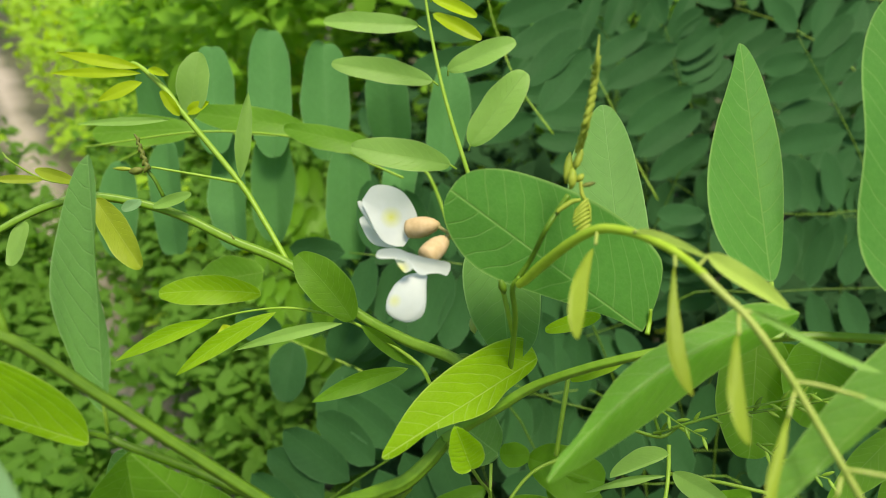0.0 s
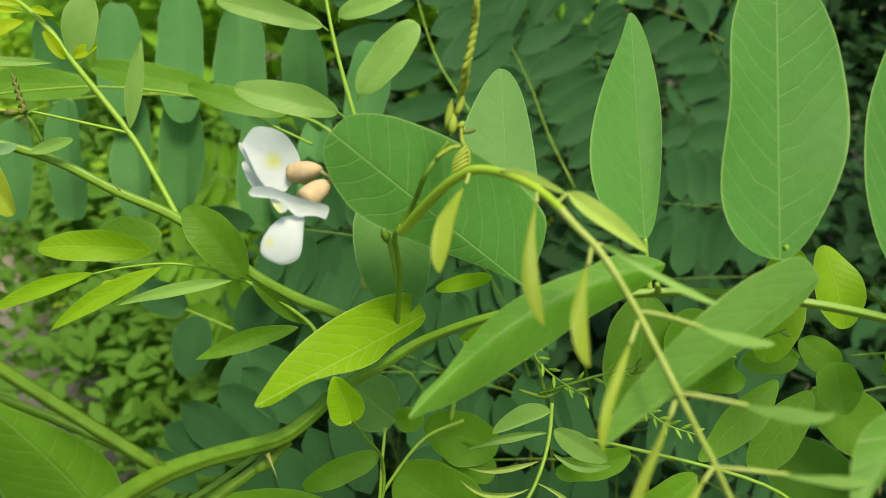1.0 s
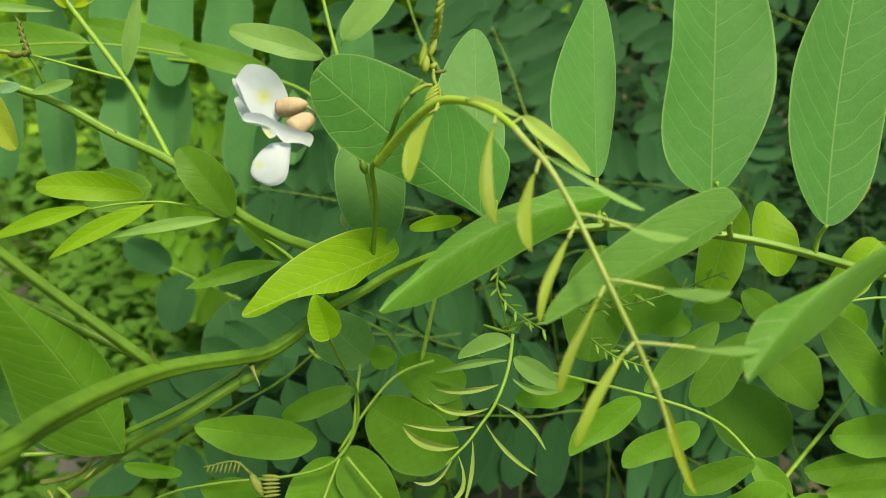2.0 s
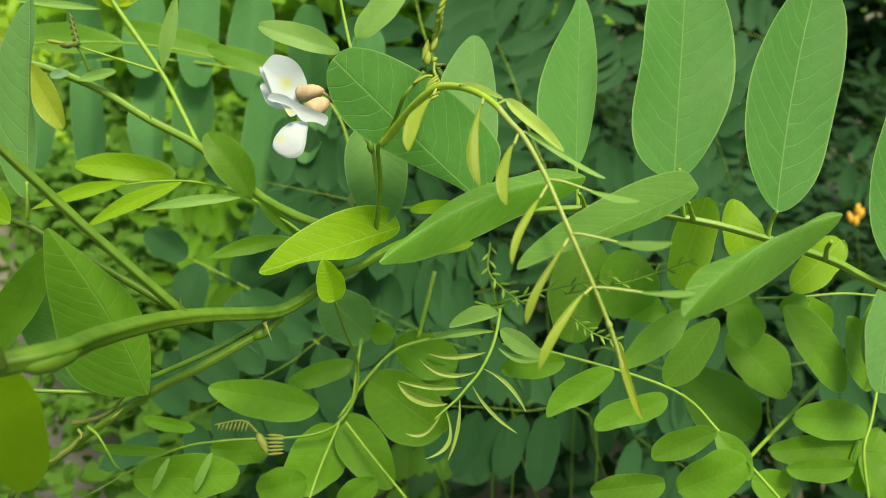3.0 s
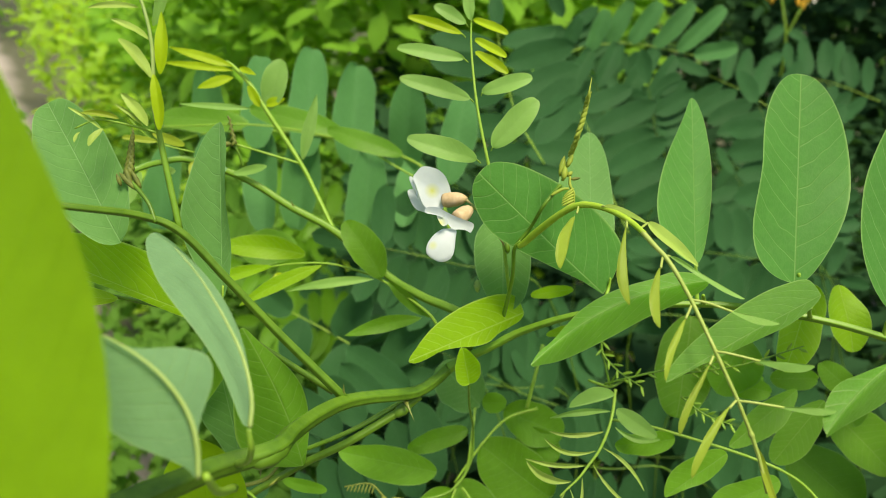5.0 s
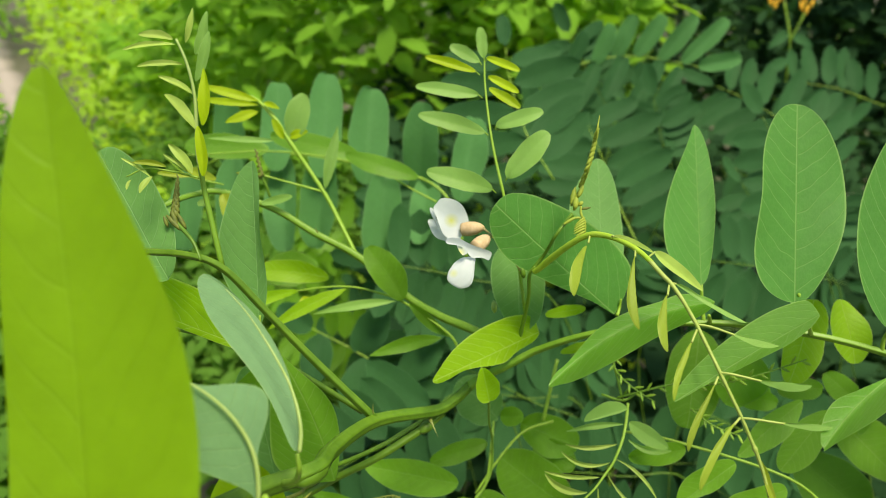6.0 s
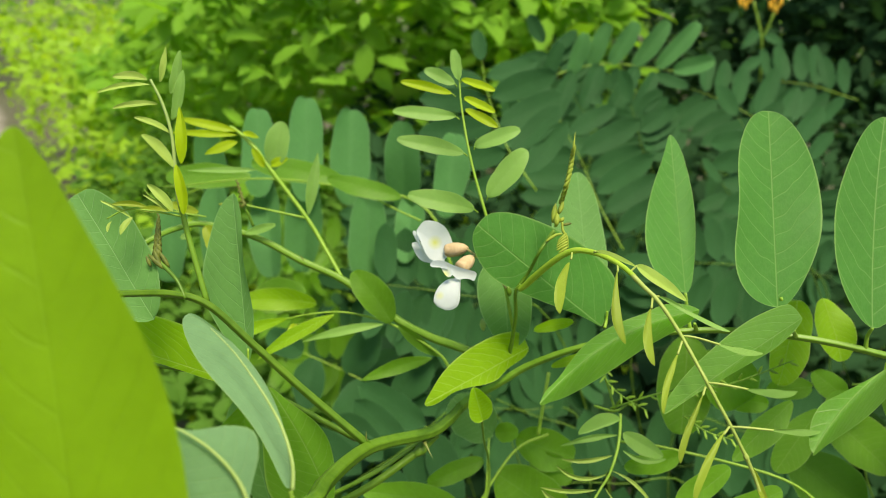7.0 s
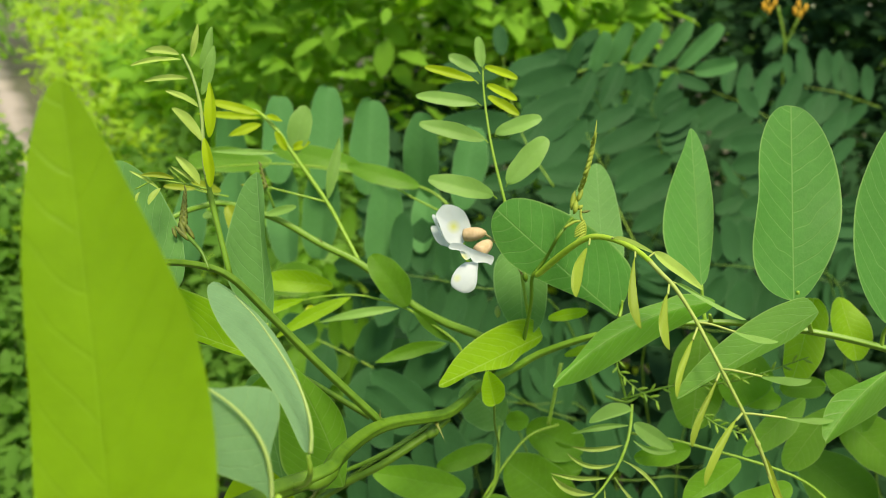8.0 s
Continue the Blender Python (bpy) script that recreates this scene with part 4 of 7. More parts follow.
petal_blade("wing_petal", calyx, (-0.0086, 0.1484, 0.9341), (-0.0205, 0.1543, 0.9388), (0.047, 0.094, 0.148, 0.21, 0.259, 0.286, 0.261, 0.206, 0.142, 0.088, 0.044), (0.034, 0.069, 0.103, 0.125, 0.144, 0.146, 0.139, 0.125, 0.109, 0.076, 0.038), "petal", fold=6, cup=0.08)
petal_blade("banner_petal", lower_calyx, (-0.0136, 0.1282, 0.9408), (0.0030, 0.1332, 0.9346), (0.065, 0.094, 0.119, 0.133, 0.113, 0.099, 0.091, 0.091, 0.091, 0.088, 0.065), (0.027, 0.036, 0.02, 0.005, 0.007, 0.076, 0.143, 0.103, 0.08, 0.085, 0.086), "petal", fold=14, fold2=-8, cup=0.03)
petal_blade("wing_petal", lower_calyx, (-0.0089, 0.1314, 0.9404), (-0.0070, 0.1292, 0.9358), (0.047, 0.094, 0.14, 0.187, 0.231, 0.275, 0.309, 0.322, 0.328, 0.275, 0.212), (0.133, 0.219, 0.233, 0.243, 0.244, 0.224, 0.202, 0.173, 0.13, 0.087, 0.043), "marked", fold=6, cup=0.05)
petal_blade("keel_petal", lower_calyx, (-0.0029, 0.1328, 0.9338), (-0.0107, 0.1271, 0.9255), (0.06, 0.1, 0.15, 0.23, 0.32, 0.4, 0.44, 0.414, 0.349, 0.258, 0.113), (0.05, 0.1, 0.17, 0.251, 0.283, 0.305, 0.295, 0.269, 0.224, 0.171, 0.109), "keel", fold=0, cup=0.2, puff=0.11)

upright = thing("young_leaf", (0.0200, 0.1464, 0.9069), "upright young locust leaf with small fresh leaflets", "leaf")
stem("leaf_stalk", upright, [(0.0205, 0.1491, 0.9056), (0.0139, 0.1557, 0.9316), (0.0076, 0.1607, 0.9494), (0.0013, 0.1695, 0.9684), (-0.0028, 0.1791, 0.9866), (-0.0042, 0.1847, 0.9986)], (0.7, 0.65, 0.6, 0.5, 0.4, 0.3), "rachis")
stalk = stem("leaflet_stalk", upright, [(-0.0040, 0.1836, 0.9961), (-0.0044, 0.1831, 0.9974)], (0.25, 0.25), "rachis")
leaflet(stalk, (-0.0044, 0.1831, 0.9974), (-0.0071, 0.1861, 1.0087), 0.0046, "young", fold=14, bend=0.03, roll=0, shape="oval")
stalk = stem("leaflet_stalk", upright, [(-0.0049, 0.1829, 0.9946), (-0.0059, 0.1824, 0.9959)], (0.25, 0.25), "rachis")
leaflet(stalk, (-0.0059, 0.1824, 0.9959), (-0.0182, 0.1825, 1.0009), 0.0051, "young", fold=14, bend=0.03, roll=0, shape="oval")
stalk = stem("leaflet_stalk", upright, [(-0.0054, 0.1812, 0.9910), (-0.0070, 0.1807, 0.9923)], (0.25, 0.25), "rachis")
leaflet(stalk, (-0.0070, 0.1807, 0.9923), (-0.0274, 0.1803, 0.9962), 0.0042, "gold", fold=25, bend=0.03, roll=0, shape="oval")
stalk = stem("leaflet_stalk", upright, [(-0.0036, 0.1773, 0.9828), (-0.0054, 0.1768, 0.9841)], (0.25, 0.25), "rachis")
leaflet(stalk, (-0.0054, 0.1768, 0.9841), (-0.0302, 0.1752, 0.9853), 0.0057, "young", fold=14, bend=0.03, roll=0, shape="oval")
stalk = stem("leaflet_stalk", upright, [(-0.0000, 0.1712, 0.9696), (-0.0016, 0.1707, 0.9709)], (0.25, 0.25), "rachis")
leaflet(stalk, (-0.0016, 0.1707, 0.9709), (-0.0282, 0.1707, 0.9756), 0.0064, "young", fold=14, bend=0.03, roll=0, shape="oval")
stalk = stem("leaflet_stalk", upright, [(0.0047, 0.1619, 0.9496), (0.0030, 0.1614, 0.9510)], (0.25, 0.25), "rachis")
leaflet(stalk, (0.0030, 0.1614, 0.9510), (-0.0232, 0.1615, 0.9560), 0.0082, "young", fold=14, bend=0.03, roll=0, shape="oval")
stalk = stem("leaflet_stalk", upright, [(-0.0033, 0.1836, 0.9962), (-0.0033, 0.1831, 0.9975)], (0.25, 0.25), "rachis")
leaflet(stalk, (-0.0033, 0.1831, 0.9975), (0.0100, 0.1792, 0.9940), 0.0037, "gold", fold=25, bend=0.03, roll=0, shape="oval")
stalk = stem("leaflet_stalk", upright, [(-0.0019, 0.1805, 0.9896), (-0.0020, 0.1800, 0.9909)], (0.25, 0.25), "rachis")
leaflet(stalk, (-0.0020, 0.1800, 0.9909), (0.0102, 0.1756, 0.9862), 0.0039, "gold", fold=25, bend=0.03, roll=0, shape="oval")
stalk = stem("leaflet_stalk", upright, [(-0.0011, 0.1786, 0.9854), (-0.0013, 0.1781, 0.9868)], (0.25, 0.25), "rachis")
leaflet(stalk, (-0.0013, 0.1781, 0.9868), (0.0114, 0.1731, 0.9809), 0.0042, "gold", fold=25, bend=0.03, roll=0, shape="oval")
stalk = stem("leaflet_stalk", upright, [(0.0025, 0.1723, 0.9720), (0.0025, 0.1719, 0.9734)], (0.25, 0.25), "rachis")
leaflet(stalk, (0.0025, 0.1719, 0.9734), (0.0204, 0.1730, 0.9806), 0.0064, "young", fold=14, bend=0.03, roll=0, shape="oval")
stalk = stem("leaflet_stalk", upright, [(0.0079, 0.1639, 0.9540), (0.0083, 0.1635, 0.9556)], (0.25, 0.25), "rachis")
leaflet(stalk, (0.0083, 0.1635, 0.9556), (0.0230, 0.1698, 0.9736), 0.0096, "young", fold=14, bend=0.03, roll=0, shape="oval")

shoot = thing("young_shoot", (-0.0816, 0.1023, 0.9354), "slender upright shoot with narrow half-open leaflets", "shoot")
stem("leaf_stalk", shoot, [(-0.0816, 0.1023, 0.9354), (-0.0878, 0.1085, 0.9557), (-0.0901, 0.1105, 0.9659)], (0.95, 0.85, 0.72), "shoot")
stem("leaf_stalk", shoot, [(-0.0899, 0.1101, 0.9646), (-0.0909, 0.1116, 0.9700), (-0.0920, 0.1150, 0.9841), (-0.0942, 0.1163, 0.9939), (-0.0974, 0.1173, 1.0008)], (0.62, 0.6, 0.5, 0.44, 0.36), "cream")
leaflet(shoot, (-0.0967, 0.1222, 0.9995), (-0.0943, 0.1237, 1.0098), 0.0021, "curled", roll=0, fold=28, side=0.05, shape="strap", twist=25, bend=0.03)
leaflet(shoot, (-0.1006, 0.1226, 1.0002), (-0.1096, 0.1196, 1.0009), 0.0029, "curled", roll=0, fold=28, side=0.05, shape="strap", twist=25, bend=0.03)
leaflet(shoot, (-0.0997, 0.1219, 0.9987), (-0.1138, 0.1174, 0.9963), 0.0018, "curled", roll=0, fold=28, side=0.05, shape="strap", twist=25, bend=0.03)
leaflet(shoot, (-0.0970, 0.1194, 0.9934), (-0.1090, 0.1155, 0.9922), 0.0021, "curled", roll=0, fold=28, side=0.05, shape="strap", twist=25, bend=0.03)
leaflet(shoot, (-0.0929, 0.1158, 0.9856), (-0.1025, 0.1146, 0.9902), 0.0023, "curled", roll=20, fold=28, side=0.05, shape="strap", twist=25, bend=0.03)
leaflet(shoot, (-0.0913, 0.1114, 0.9762), (-0.1000, 0.1125, 0.9856), 0.0038, "curled", roll=30, fold=28, side=0.05, shape="strap", twist=25, bend=0.03)
leaflet(shoot, (-0.0933, 0.1208, 0.9965), (-0.0901, 0.1234, 1.0091), 0.0035, "young", roll=0, fold=28, side=0.05, shape="strap", twist=25, bend=0.03)
leaflet(shoot, (-0.0924, 0.1174, 0.9892), (-0.0889, 0.1209, 1.0037), 0.0037, "young", roll=0, fold=28, side=0.05, shape="strap", twist=25, bend=0.03)
leaflet(shoot, (-0.0890, 0.1119, 0.9773), (-0.0893, 0.1162, 0.9937), 0.0038, "gold", roll=0, fold=28, side=0.05, shape="strap", twist=25, bend=0.03)
leaflet(shoot, (-0.0873, 0.1055, 0.9635), (-0.0894, 0.1089, 0.9780), 0.0037, "gold", roll=0, fold=28, side=0.05, shape="strap", twist=25, bend=0.03)
leaflet(shoot, (-0.0906, 0.1058, 0.9642), (-0.0974, 0.1063, 0.9724), 0.0032, "curled", roll=20, fold=28, side=0.05, shape="strap", twist=25, bend=0.03)
leaflet(shoot, (-0.0918, 0.1058, 0.9642), (-0.0985, 0.1049, 0.9695), 0.0012, "curled", roll=0, fold=28, side=0.05, shape="strap", twist=25, bend=0.03)
leaflet(shoot, (-0.0984, 0.1063, 0.9653), (-0.1072, 0.1035, 0.9665), 0.0019, "olive", roll=0, fold=28, side=0.05, shape="strap", twist=25, bend=0.03)
leaflet(shoot, (-0.1028, 0.1049, 0.9623), (-0.1107, 0.1040, 0.9675), 0.0012, "curled", roll=0, fold=28, side=0.05, shape="strap", twist=25, bend=0.03)
leaflet(shoot, (-0.1021, 0.1049, 0.9623), (-0.1040, 0.0998, 0.9585), 0.0023, "curled", roll=0, fold=28, side=0.05, shape="strap", twist=25, bend=0.03)
leaflet(shoot, (-0.1081, 0.1043, 0.9610), (-0.1078, 0.1001, 0.9591), 0.0012, "curled", roll=0, fold=28, side=0.05, shape="strap", twist=25, bend=0.03)
stem("leaf_stalk", shoot, [(-0.0893, 0.1081, 0.9621), (-0.0966, 0.1067, 0.9638), (-0.1035, 0.1049, 0.9647), (-0.1091, 0.1036, 0.9620)], (0.35, 0.3, 0.25, 0.2), "rachis")

spike2 = thing("flower_spike", (-0.0868, 0.0987, 0.9396), "small brown-green bud spike on short stalk", "flower spike")
stem("flower_stalk", spike2, [(-0.0868, 0.0986, 0.9393), (-0.0900, 0.1018, 0.9438), (-0.0954, 0.1056, 0.9472), (-0.0985, 0.1078, 0.9496)], (0.6, 0.55, 0.7, 0.6))
spike_axis = stem("spike_axis", spike2, [(-0.0961, 0.1065, 0.9469), (-0.0984, 0.1095, 0.9509), (-0.0982, 0.1118, 0.9558), (-0.0985, 0.1146, 0.9595)], (0.6, 0.6, 0.5, 0.12), "bud_dark")
bead("bud", spike_axis, (-0.0988, 0.1064, 0.9478), (-0.0963, 0.1075, 0.9514), 0.00086, "bud_dark")
bead("bud", spike_axis, (-0.0958, 0.1069, 0.9488), (-0.0981, 0.1078, 0.9521), 0.00082, "bud_dark")
bead("bud", spike_axis, (-0.0988, 0.1072, 0.9495), (-0.0965, 0.1083, 0.9530), 0.00078, "bud_dark")
bead("bud", spike_axis, (-0.0960, 0.1076, 0.9504), (-0.0981, 0.1086, 0.9537), 0.00073, "bud_dark")
bead("bud", spike_axis, (-0.0987, 0.1079, 0.9511), (-0.0966, 0.1090, 0.9546), 0.00069, "bud_dark")
bead("bud", spike_axis, (-0.0962, 0.1084, 0.9520), (-0.0980, 0.1094, 0.9553), 0.00065, "bud_dark")
bead("bud", spike_axis, (-0.0986, 0.1087, 0.9527), (-0.0968, 0.1098, 0.9562), 0.00060, "bud_dark")
bead("bud", spike_axis, (-0.0964, 0.1091, 0.9536), (-0.0980, 0.1101, 0.9569), 0.00056, "bud_dark")
bead("bud", spike_axis, (-0.0985, 0.1094, 0.9543), (-0.0969, 0.1105, 0.9578), 0.00052, "bud_dark")
bead("bud", spike_axis, (-0.0966, 0.1099, 0.9552), (-0.0980, 0.1109, 0.9585), 0.00048, "bud_dark")
bead("bud", spike_axis, (-0.0984, 0.1102, 0.9559), (-0.0970, 0.1113, 0.9594), 0.00043, "bud_dark")
bead("bud", spike_axis, (-0.0968, 0.1106, 0.9568), (-0.0980, 0.1116, 0.9602), 0.00039, "bud_dark")
bead("bud", spike_axis, (-0.0983, 0.1110, 0.9576), (-0.0972, 0.1120, 0.9610), 0.00035, "bud_dark")
bead("bud", spike_axis, (-0.0970, 0.1114, 0.9585), (-0.0980, 0.1124, 0.9618), 0.00030, "bud_dark")
bead("bud", spike_axis, (-0.0942, 0.1049, 0.9457), (-0.0997, 0.1064, 0.9500), 0.00094, "bud_dark")
bead("bud", spike_axis, (-0.0988, 0.1052, 0.9464), (-0.1003, 0.1062, 0.9497), 0.00065, "bud_dark")
bead("bud", spike_axis, (-0.0956, 0.1051, 0.9461), (-0.0981, 0.1070, 0.9514), 0.00086, "bud_dark")
bead("bud", spike_axis, (-0.0932, 0.1052, 0.9464), (-0.0963, 0.1067, 0.9509), 0.00072, "bud_dark")

side = thing("side_branch", (0.0036, 0.1714, 0.8825), "thin arching green side branch with small leaflets", "branch")
stem("stem", side, [(0.0081, 0.1492, 0.8798), (0.0063, 0.1666, 0.8840), (-0.0113, 0.1782, 0.8852), (-0.0271, 0.1876, 0.8888), (-0.0527, 0.2003, 0.9018), (-0.0735, 0.2040, 0.9099), (-0.0941, 0.2055, 0.9202), (-0.1158, 0.2012, 0.9275), (-0.1255, 0.1946, 0.9274), (-0.1320, 0.1861, 0.9260), (-0.1410, 0.1786, 0.9216)], (2.2, 2.0, 1.9, 1.8, 1.75, 1.65, 1.55, 1.45, 1.3, 1.15, 1.0), "shoot", ridges=0.1)
bead("node", side, (0.0036, 0.1694, 0.8830), (0.0099, 0.1694, 0.8852), 0.0018, "stem")
bead("node", side, (-0.0557, 0.2009, 0.9032), (-0.0497, 0.1996, 0.9004), 0.0015, "stem")
thorn(side, (-0.0722, 0.2031, 0.9103), (-0.0738, 0.2036, 0.9137), 0.0006)
fan = stem("leaf_stalk", side, [(-0.0539, 0.2016, 0.9022), (-0.0630, 0.2111, 0.9133), (-0.0728, 0.2192, 0.9258), (-0.0908, 0.2277, 0.9465), (-0.1004, 0.2337, 0.9570), (-0.1105, 0.2391, 0.9639), (-0.1140, 0.2395, 0.9646)], (1.0, 1.0, 1.05, 1.05, 1.1, 0.8, 0.5), "rachis")
leaflet(fan, (-0.0906, 0.2278, 0.9467), (-0.0860, 0.2352, 0.9695), 0.0117, "young", roll=0, fold=15, shape="oval", bend=0.03)
leaflet(fan, (-0.0723, 0.2189, 0.9275), (-0.0684, 0.2292, 0.9568), 0.0058, "young", roll=20, fold=15, shape="lance", bend=0.03)
leaflet(fan, (-0.0979, 0.2278, 0.9467), (-0.1305, 0.2242, 0.9460), 0.0031, "young", roll=0, fold=15, shape="lance", bend=0.03)
leaflet(fan, (-0.1081, 0.2357, 0.9636), (-0.1373, 0.2350, 0.9692), 0.0046, "gold", roll=0, fold=15, shape="lance", bend=0.03)
leaflet(fan, (-0.1081, 0.2349, 0.9618), (-0.1398, 0.2319, 0.9624), 0.0038, "gold", roll=0, fold=15, shape="lance", bend=0.03)
leaflet(fan, (-0.1077, 0.2335, 0.9589), (-0.1224, 0.2276, 0.9533), 0.0050, "gold", roll=0, fold=15, shape="lance", bend=0.03)
leaflet(fan, (-0.0942, 0.2284, 0.9480), (-0.0998, 0.2293, 0.9569), 0.0042, "gold", roll=0, fold=15, shape="oval", bend=0.03)
leaflet(fan, (-0.0918, 0.2288, 0.9489), (-0.0821, 0.2275, 0.9532), 0.0046, "gold", roll=0, fold=15, shape="lance", bend=0.03)
leaflet(fan, (-0.1056, 0.2355, 0.9633), (-0.0965, 0.2314, 0.9614), 0.0029, "gold", roll=0, fold=15, shape="lance", bend=0.03)
stem("leaflet_stalk", fan, [(-0.0728, 0.2192, 0.9258), (-0.0894, 0.2186, 0.9293), (-0.1026, 0.2168, 0.9325)], (0.6, 0.5, 0.4), "rachis")
leaflet(side, (-0.1147, 0.1989, 0.9273), (-0.0979, 0.1863, 0.9074), 0.0104, "olive", fold=14, shape="oval")
leaflet(side, (-0.1311, 0.1856, 0.9248), (-0.1340, 0.1769, 0.9132), 0.0062, "young", fold=14, shape="oval")
leaflet(side, (-0.0986, 0.2034, 0.9227), (-0.0838, 0.2025, 0.9279), 0.0040, "young", fold=14, shape="oval")
leaflet(side, (-0.1217, 0.1964, 0.9243), (-0.1233, 0.1924, 0.9228), 0.0038, "young", fold=14, shape="oval")
leaflet(side, (-0.1280, 0.1926, 0.9397), (-0.1131, 0.1880, 0.9371), 0.0040, "olive", fold=14, shape="oval")
leaflet(side, (-0.1256, 0.1912, 0.9368), (-0.1388, 0.1884, 0.9378), 0.0029, "olive", fold=14, shape="oval")
leaflet(side, (-0.1010, 0.2015, 0.9257), (-0.1062, 0.1973, 0.9239), 0.0039, "pale", fold=14, shape="oval")
stem("leaf_stalk", side, [(-0.1141, 0.1997, 0.9314), (-0.1279, 0.1959, 0.9351), (-0.1355, 0.1937, 0.9421), (-0.1382, 0.1948, 0.9446)], (0.35, 0.3, 0.25, 0.15), "rachis")
stem("bud_stalk", side, [(-0.0952, 0.2058, 0.9255), (-0.0971, 0.2062, 0.9311), (-0.0995, 0.2069, 0.9349)], (0.7, 0.6, 0.6))
bead("bud", side, (-0.1000, 0.2054, 0.9342), (-0.0981, 0.2062, 0.9371), 0.00079, "bud_dark")
bead("bud", side, (-0.0978, 0.2059, 0.9352), (-0.1000, 0.2067, 0.9381), 0.00076, "bud_dark")
bead("bud", side, (-0.1006, 0.2064, 0.9362), (-0.0989, 0.2072, 0.9391), 0.00073, "bud_dark")
bead("bud", side, (-0.0987, 0.2069, 0.9373), (-0.1008, 0.2077, 0.9402), 0.00070, "bud_dark")
bead("bud", side, (-0.1013, 0.2074, 0.9383), (-0.0997, 0.2082, 0.9412), 0.00066, "bud_dark")
bead("bud", side, (-0.0996, 0.2078, 0.9393), (-0.1016, 0.2086, 0.9423), 0.00063, "bud_dark")
bead("bud", side, (-0.1019, 0.2083, 0.9404), (-0.1005, 0.2091, 0.9433), 0.00060, "bud_dark")
bead("bud", side, (-0.1005, 0.2088, 0.9414), (-0.1024, 0.2096, 0.9443), 0.00057, "bud_dark")
bead("bud", side, (-0.1025, 0.2093, 0.9425), (-0.1013, 0.2101, 0.9453), 0.00053, "bud_dark")
bead("bud", side, (-0.1014, 0.2098, 0.9435), (-0.1032, 0.2106, 0.9464), 0.00050, "bud_dark")
bead("bud", side, (-0.1003, 0.2064, 0.9351), (-0.1055, 0.2060, 0.9342), 0.00137, "bud_dark")
bead("bud", side, (-0.1041, 0.2064, 0.9351), (-0.1108, 0.2066, 0.9354), 0.0008, "bud")

feather = thing("compound_leaf", (-0.0007, 0.1544, 0.8815), "slender locust leaf with narrow fresh leaflets", "leaf")
stem("leaf_stalk", feather, [(0.0035, 0.1501, 0.8817), (-0.0026, 0.1636, 0.8775), (-0.0084, 0.1736, 0.8801), (-0.0289, 0.1857, 0.8870), (-0.0428, 0.1891, 0.8896), (-0.0547, 0.1905, 0.8904), (-0.0684, 0.1899, 0.8890), (-0.0791, 0.1888, 0.8867)], (0.8, 0.7, 0.65, 0.55, 0.5, 0.4, 0.35, 0.3), "rachis")
leaflet(feather, (-0.0296, 0.1843, 0.8890), (-0.0480, 0.1913, 0.9109), 0.0144, "low", roll=0, fold=14, shape="oval", side=0.03)
leaflet(feather, (-0.0332, 0.1839, 0.8881), (-0.0696, 0.1775, 0.8813), 0.0043, "young", roll=0, fold=14, shape="lance", side=0.03)
leaflet(feather, (-0.0557, 0.1855, 0.8915), (-0.0888, 0.1739, 0.8736), 0.0066, "bright", roll=0, fold=14, shape="lance", side=0.03)
leaflet(feather, (-0.0767, 0.1845, 0.8893), (-0.1087, 0.1760, 0.8782), 0.0055, "bright", roll=0, fold=14, shape="lance", side=0.03)
leaflet(feather, (-0.0682, 0.2109, 0.8845), (-0.1063, 0.2083, 0.8859), 0.0114, "bright", roll=0, fold=14, shape="oval", side=0.03)
leaflet(feather, (-0.0108, 0.1726, 0.8779), (-0.0423, 0.1654, 0.8696), 0.0068, "low", roll=0, fold=14, shape="lance", side=0.03)
leaflet(feather, (-0.0266, 0.1829, 0.8883), (-0.0060, 0.1745, 0.8772), 0.0062, "low", roll=20, fold=14, shape="lance", side=0.03)
leaflet(feather, (-0.0763, 0.1906, 0.8835), (-0.0723, 0.1852, 0.8789), 0.0061, "gold", roll=0, fold=14, shape="lance", side=0.03)

curl = thing("curled_leaf", (0.0663, 0.1443, 0.8694), "unfolding locust leaf with thin curled leaflets", "leaf")
stem("leaf_stalk", curl, [(0.0682, 0.1481, 0.8682), (0.0671, 0.1422, 0.8618), (0.0647, 0.1360, 0.8570), (0.0607, 0.1292, 0.8527), (0.0568, 0.1246, 0.8503), (0.0524, 0.1198, 0.8473), (0.0484, 0.1166, 0.8451), (0.0452, 0.1143, 0.8428)], (0.62, 0.6, 0.55, 0.52, 0.48, 0.45, 0.4, 0.35), "rachis")
blade(curl, (0.0662, 0.1421, 0.8618), (0.0426, 0.1394, 0.8581), (0.01, 0.02, 0.03, 0.043, 0.057, 0.062, 0.059, 0.051, 0.039, 0.026, 0.013), (0.012, 0.025, 0.038, 0.054, 0.071, 0.076, 0.072, 0.061, 0.047, 0.032, 0.016), "young", fold=20, fold2=42, side=0.039, twist=30, wave=0.1)
blade(curl, (0.0630, 0.1357, 0.8567), (0.0420, 0.1340, 0.8558), (0.008, 0.016, 0.024, 0.035, 0.046, 0.051, 0.049, 0.042, 0.032, 0.022, 0.011), (0.011, 0.021, 0.033, 0.047, 0.062, 0.067, 0.065, 0.055, 0.043, 0.029, 0.014), "curled", fold=20, fold2=42, side=-0.065, twist=30, wave=0.1)
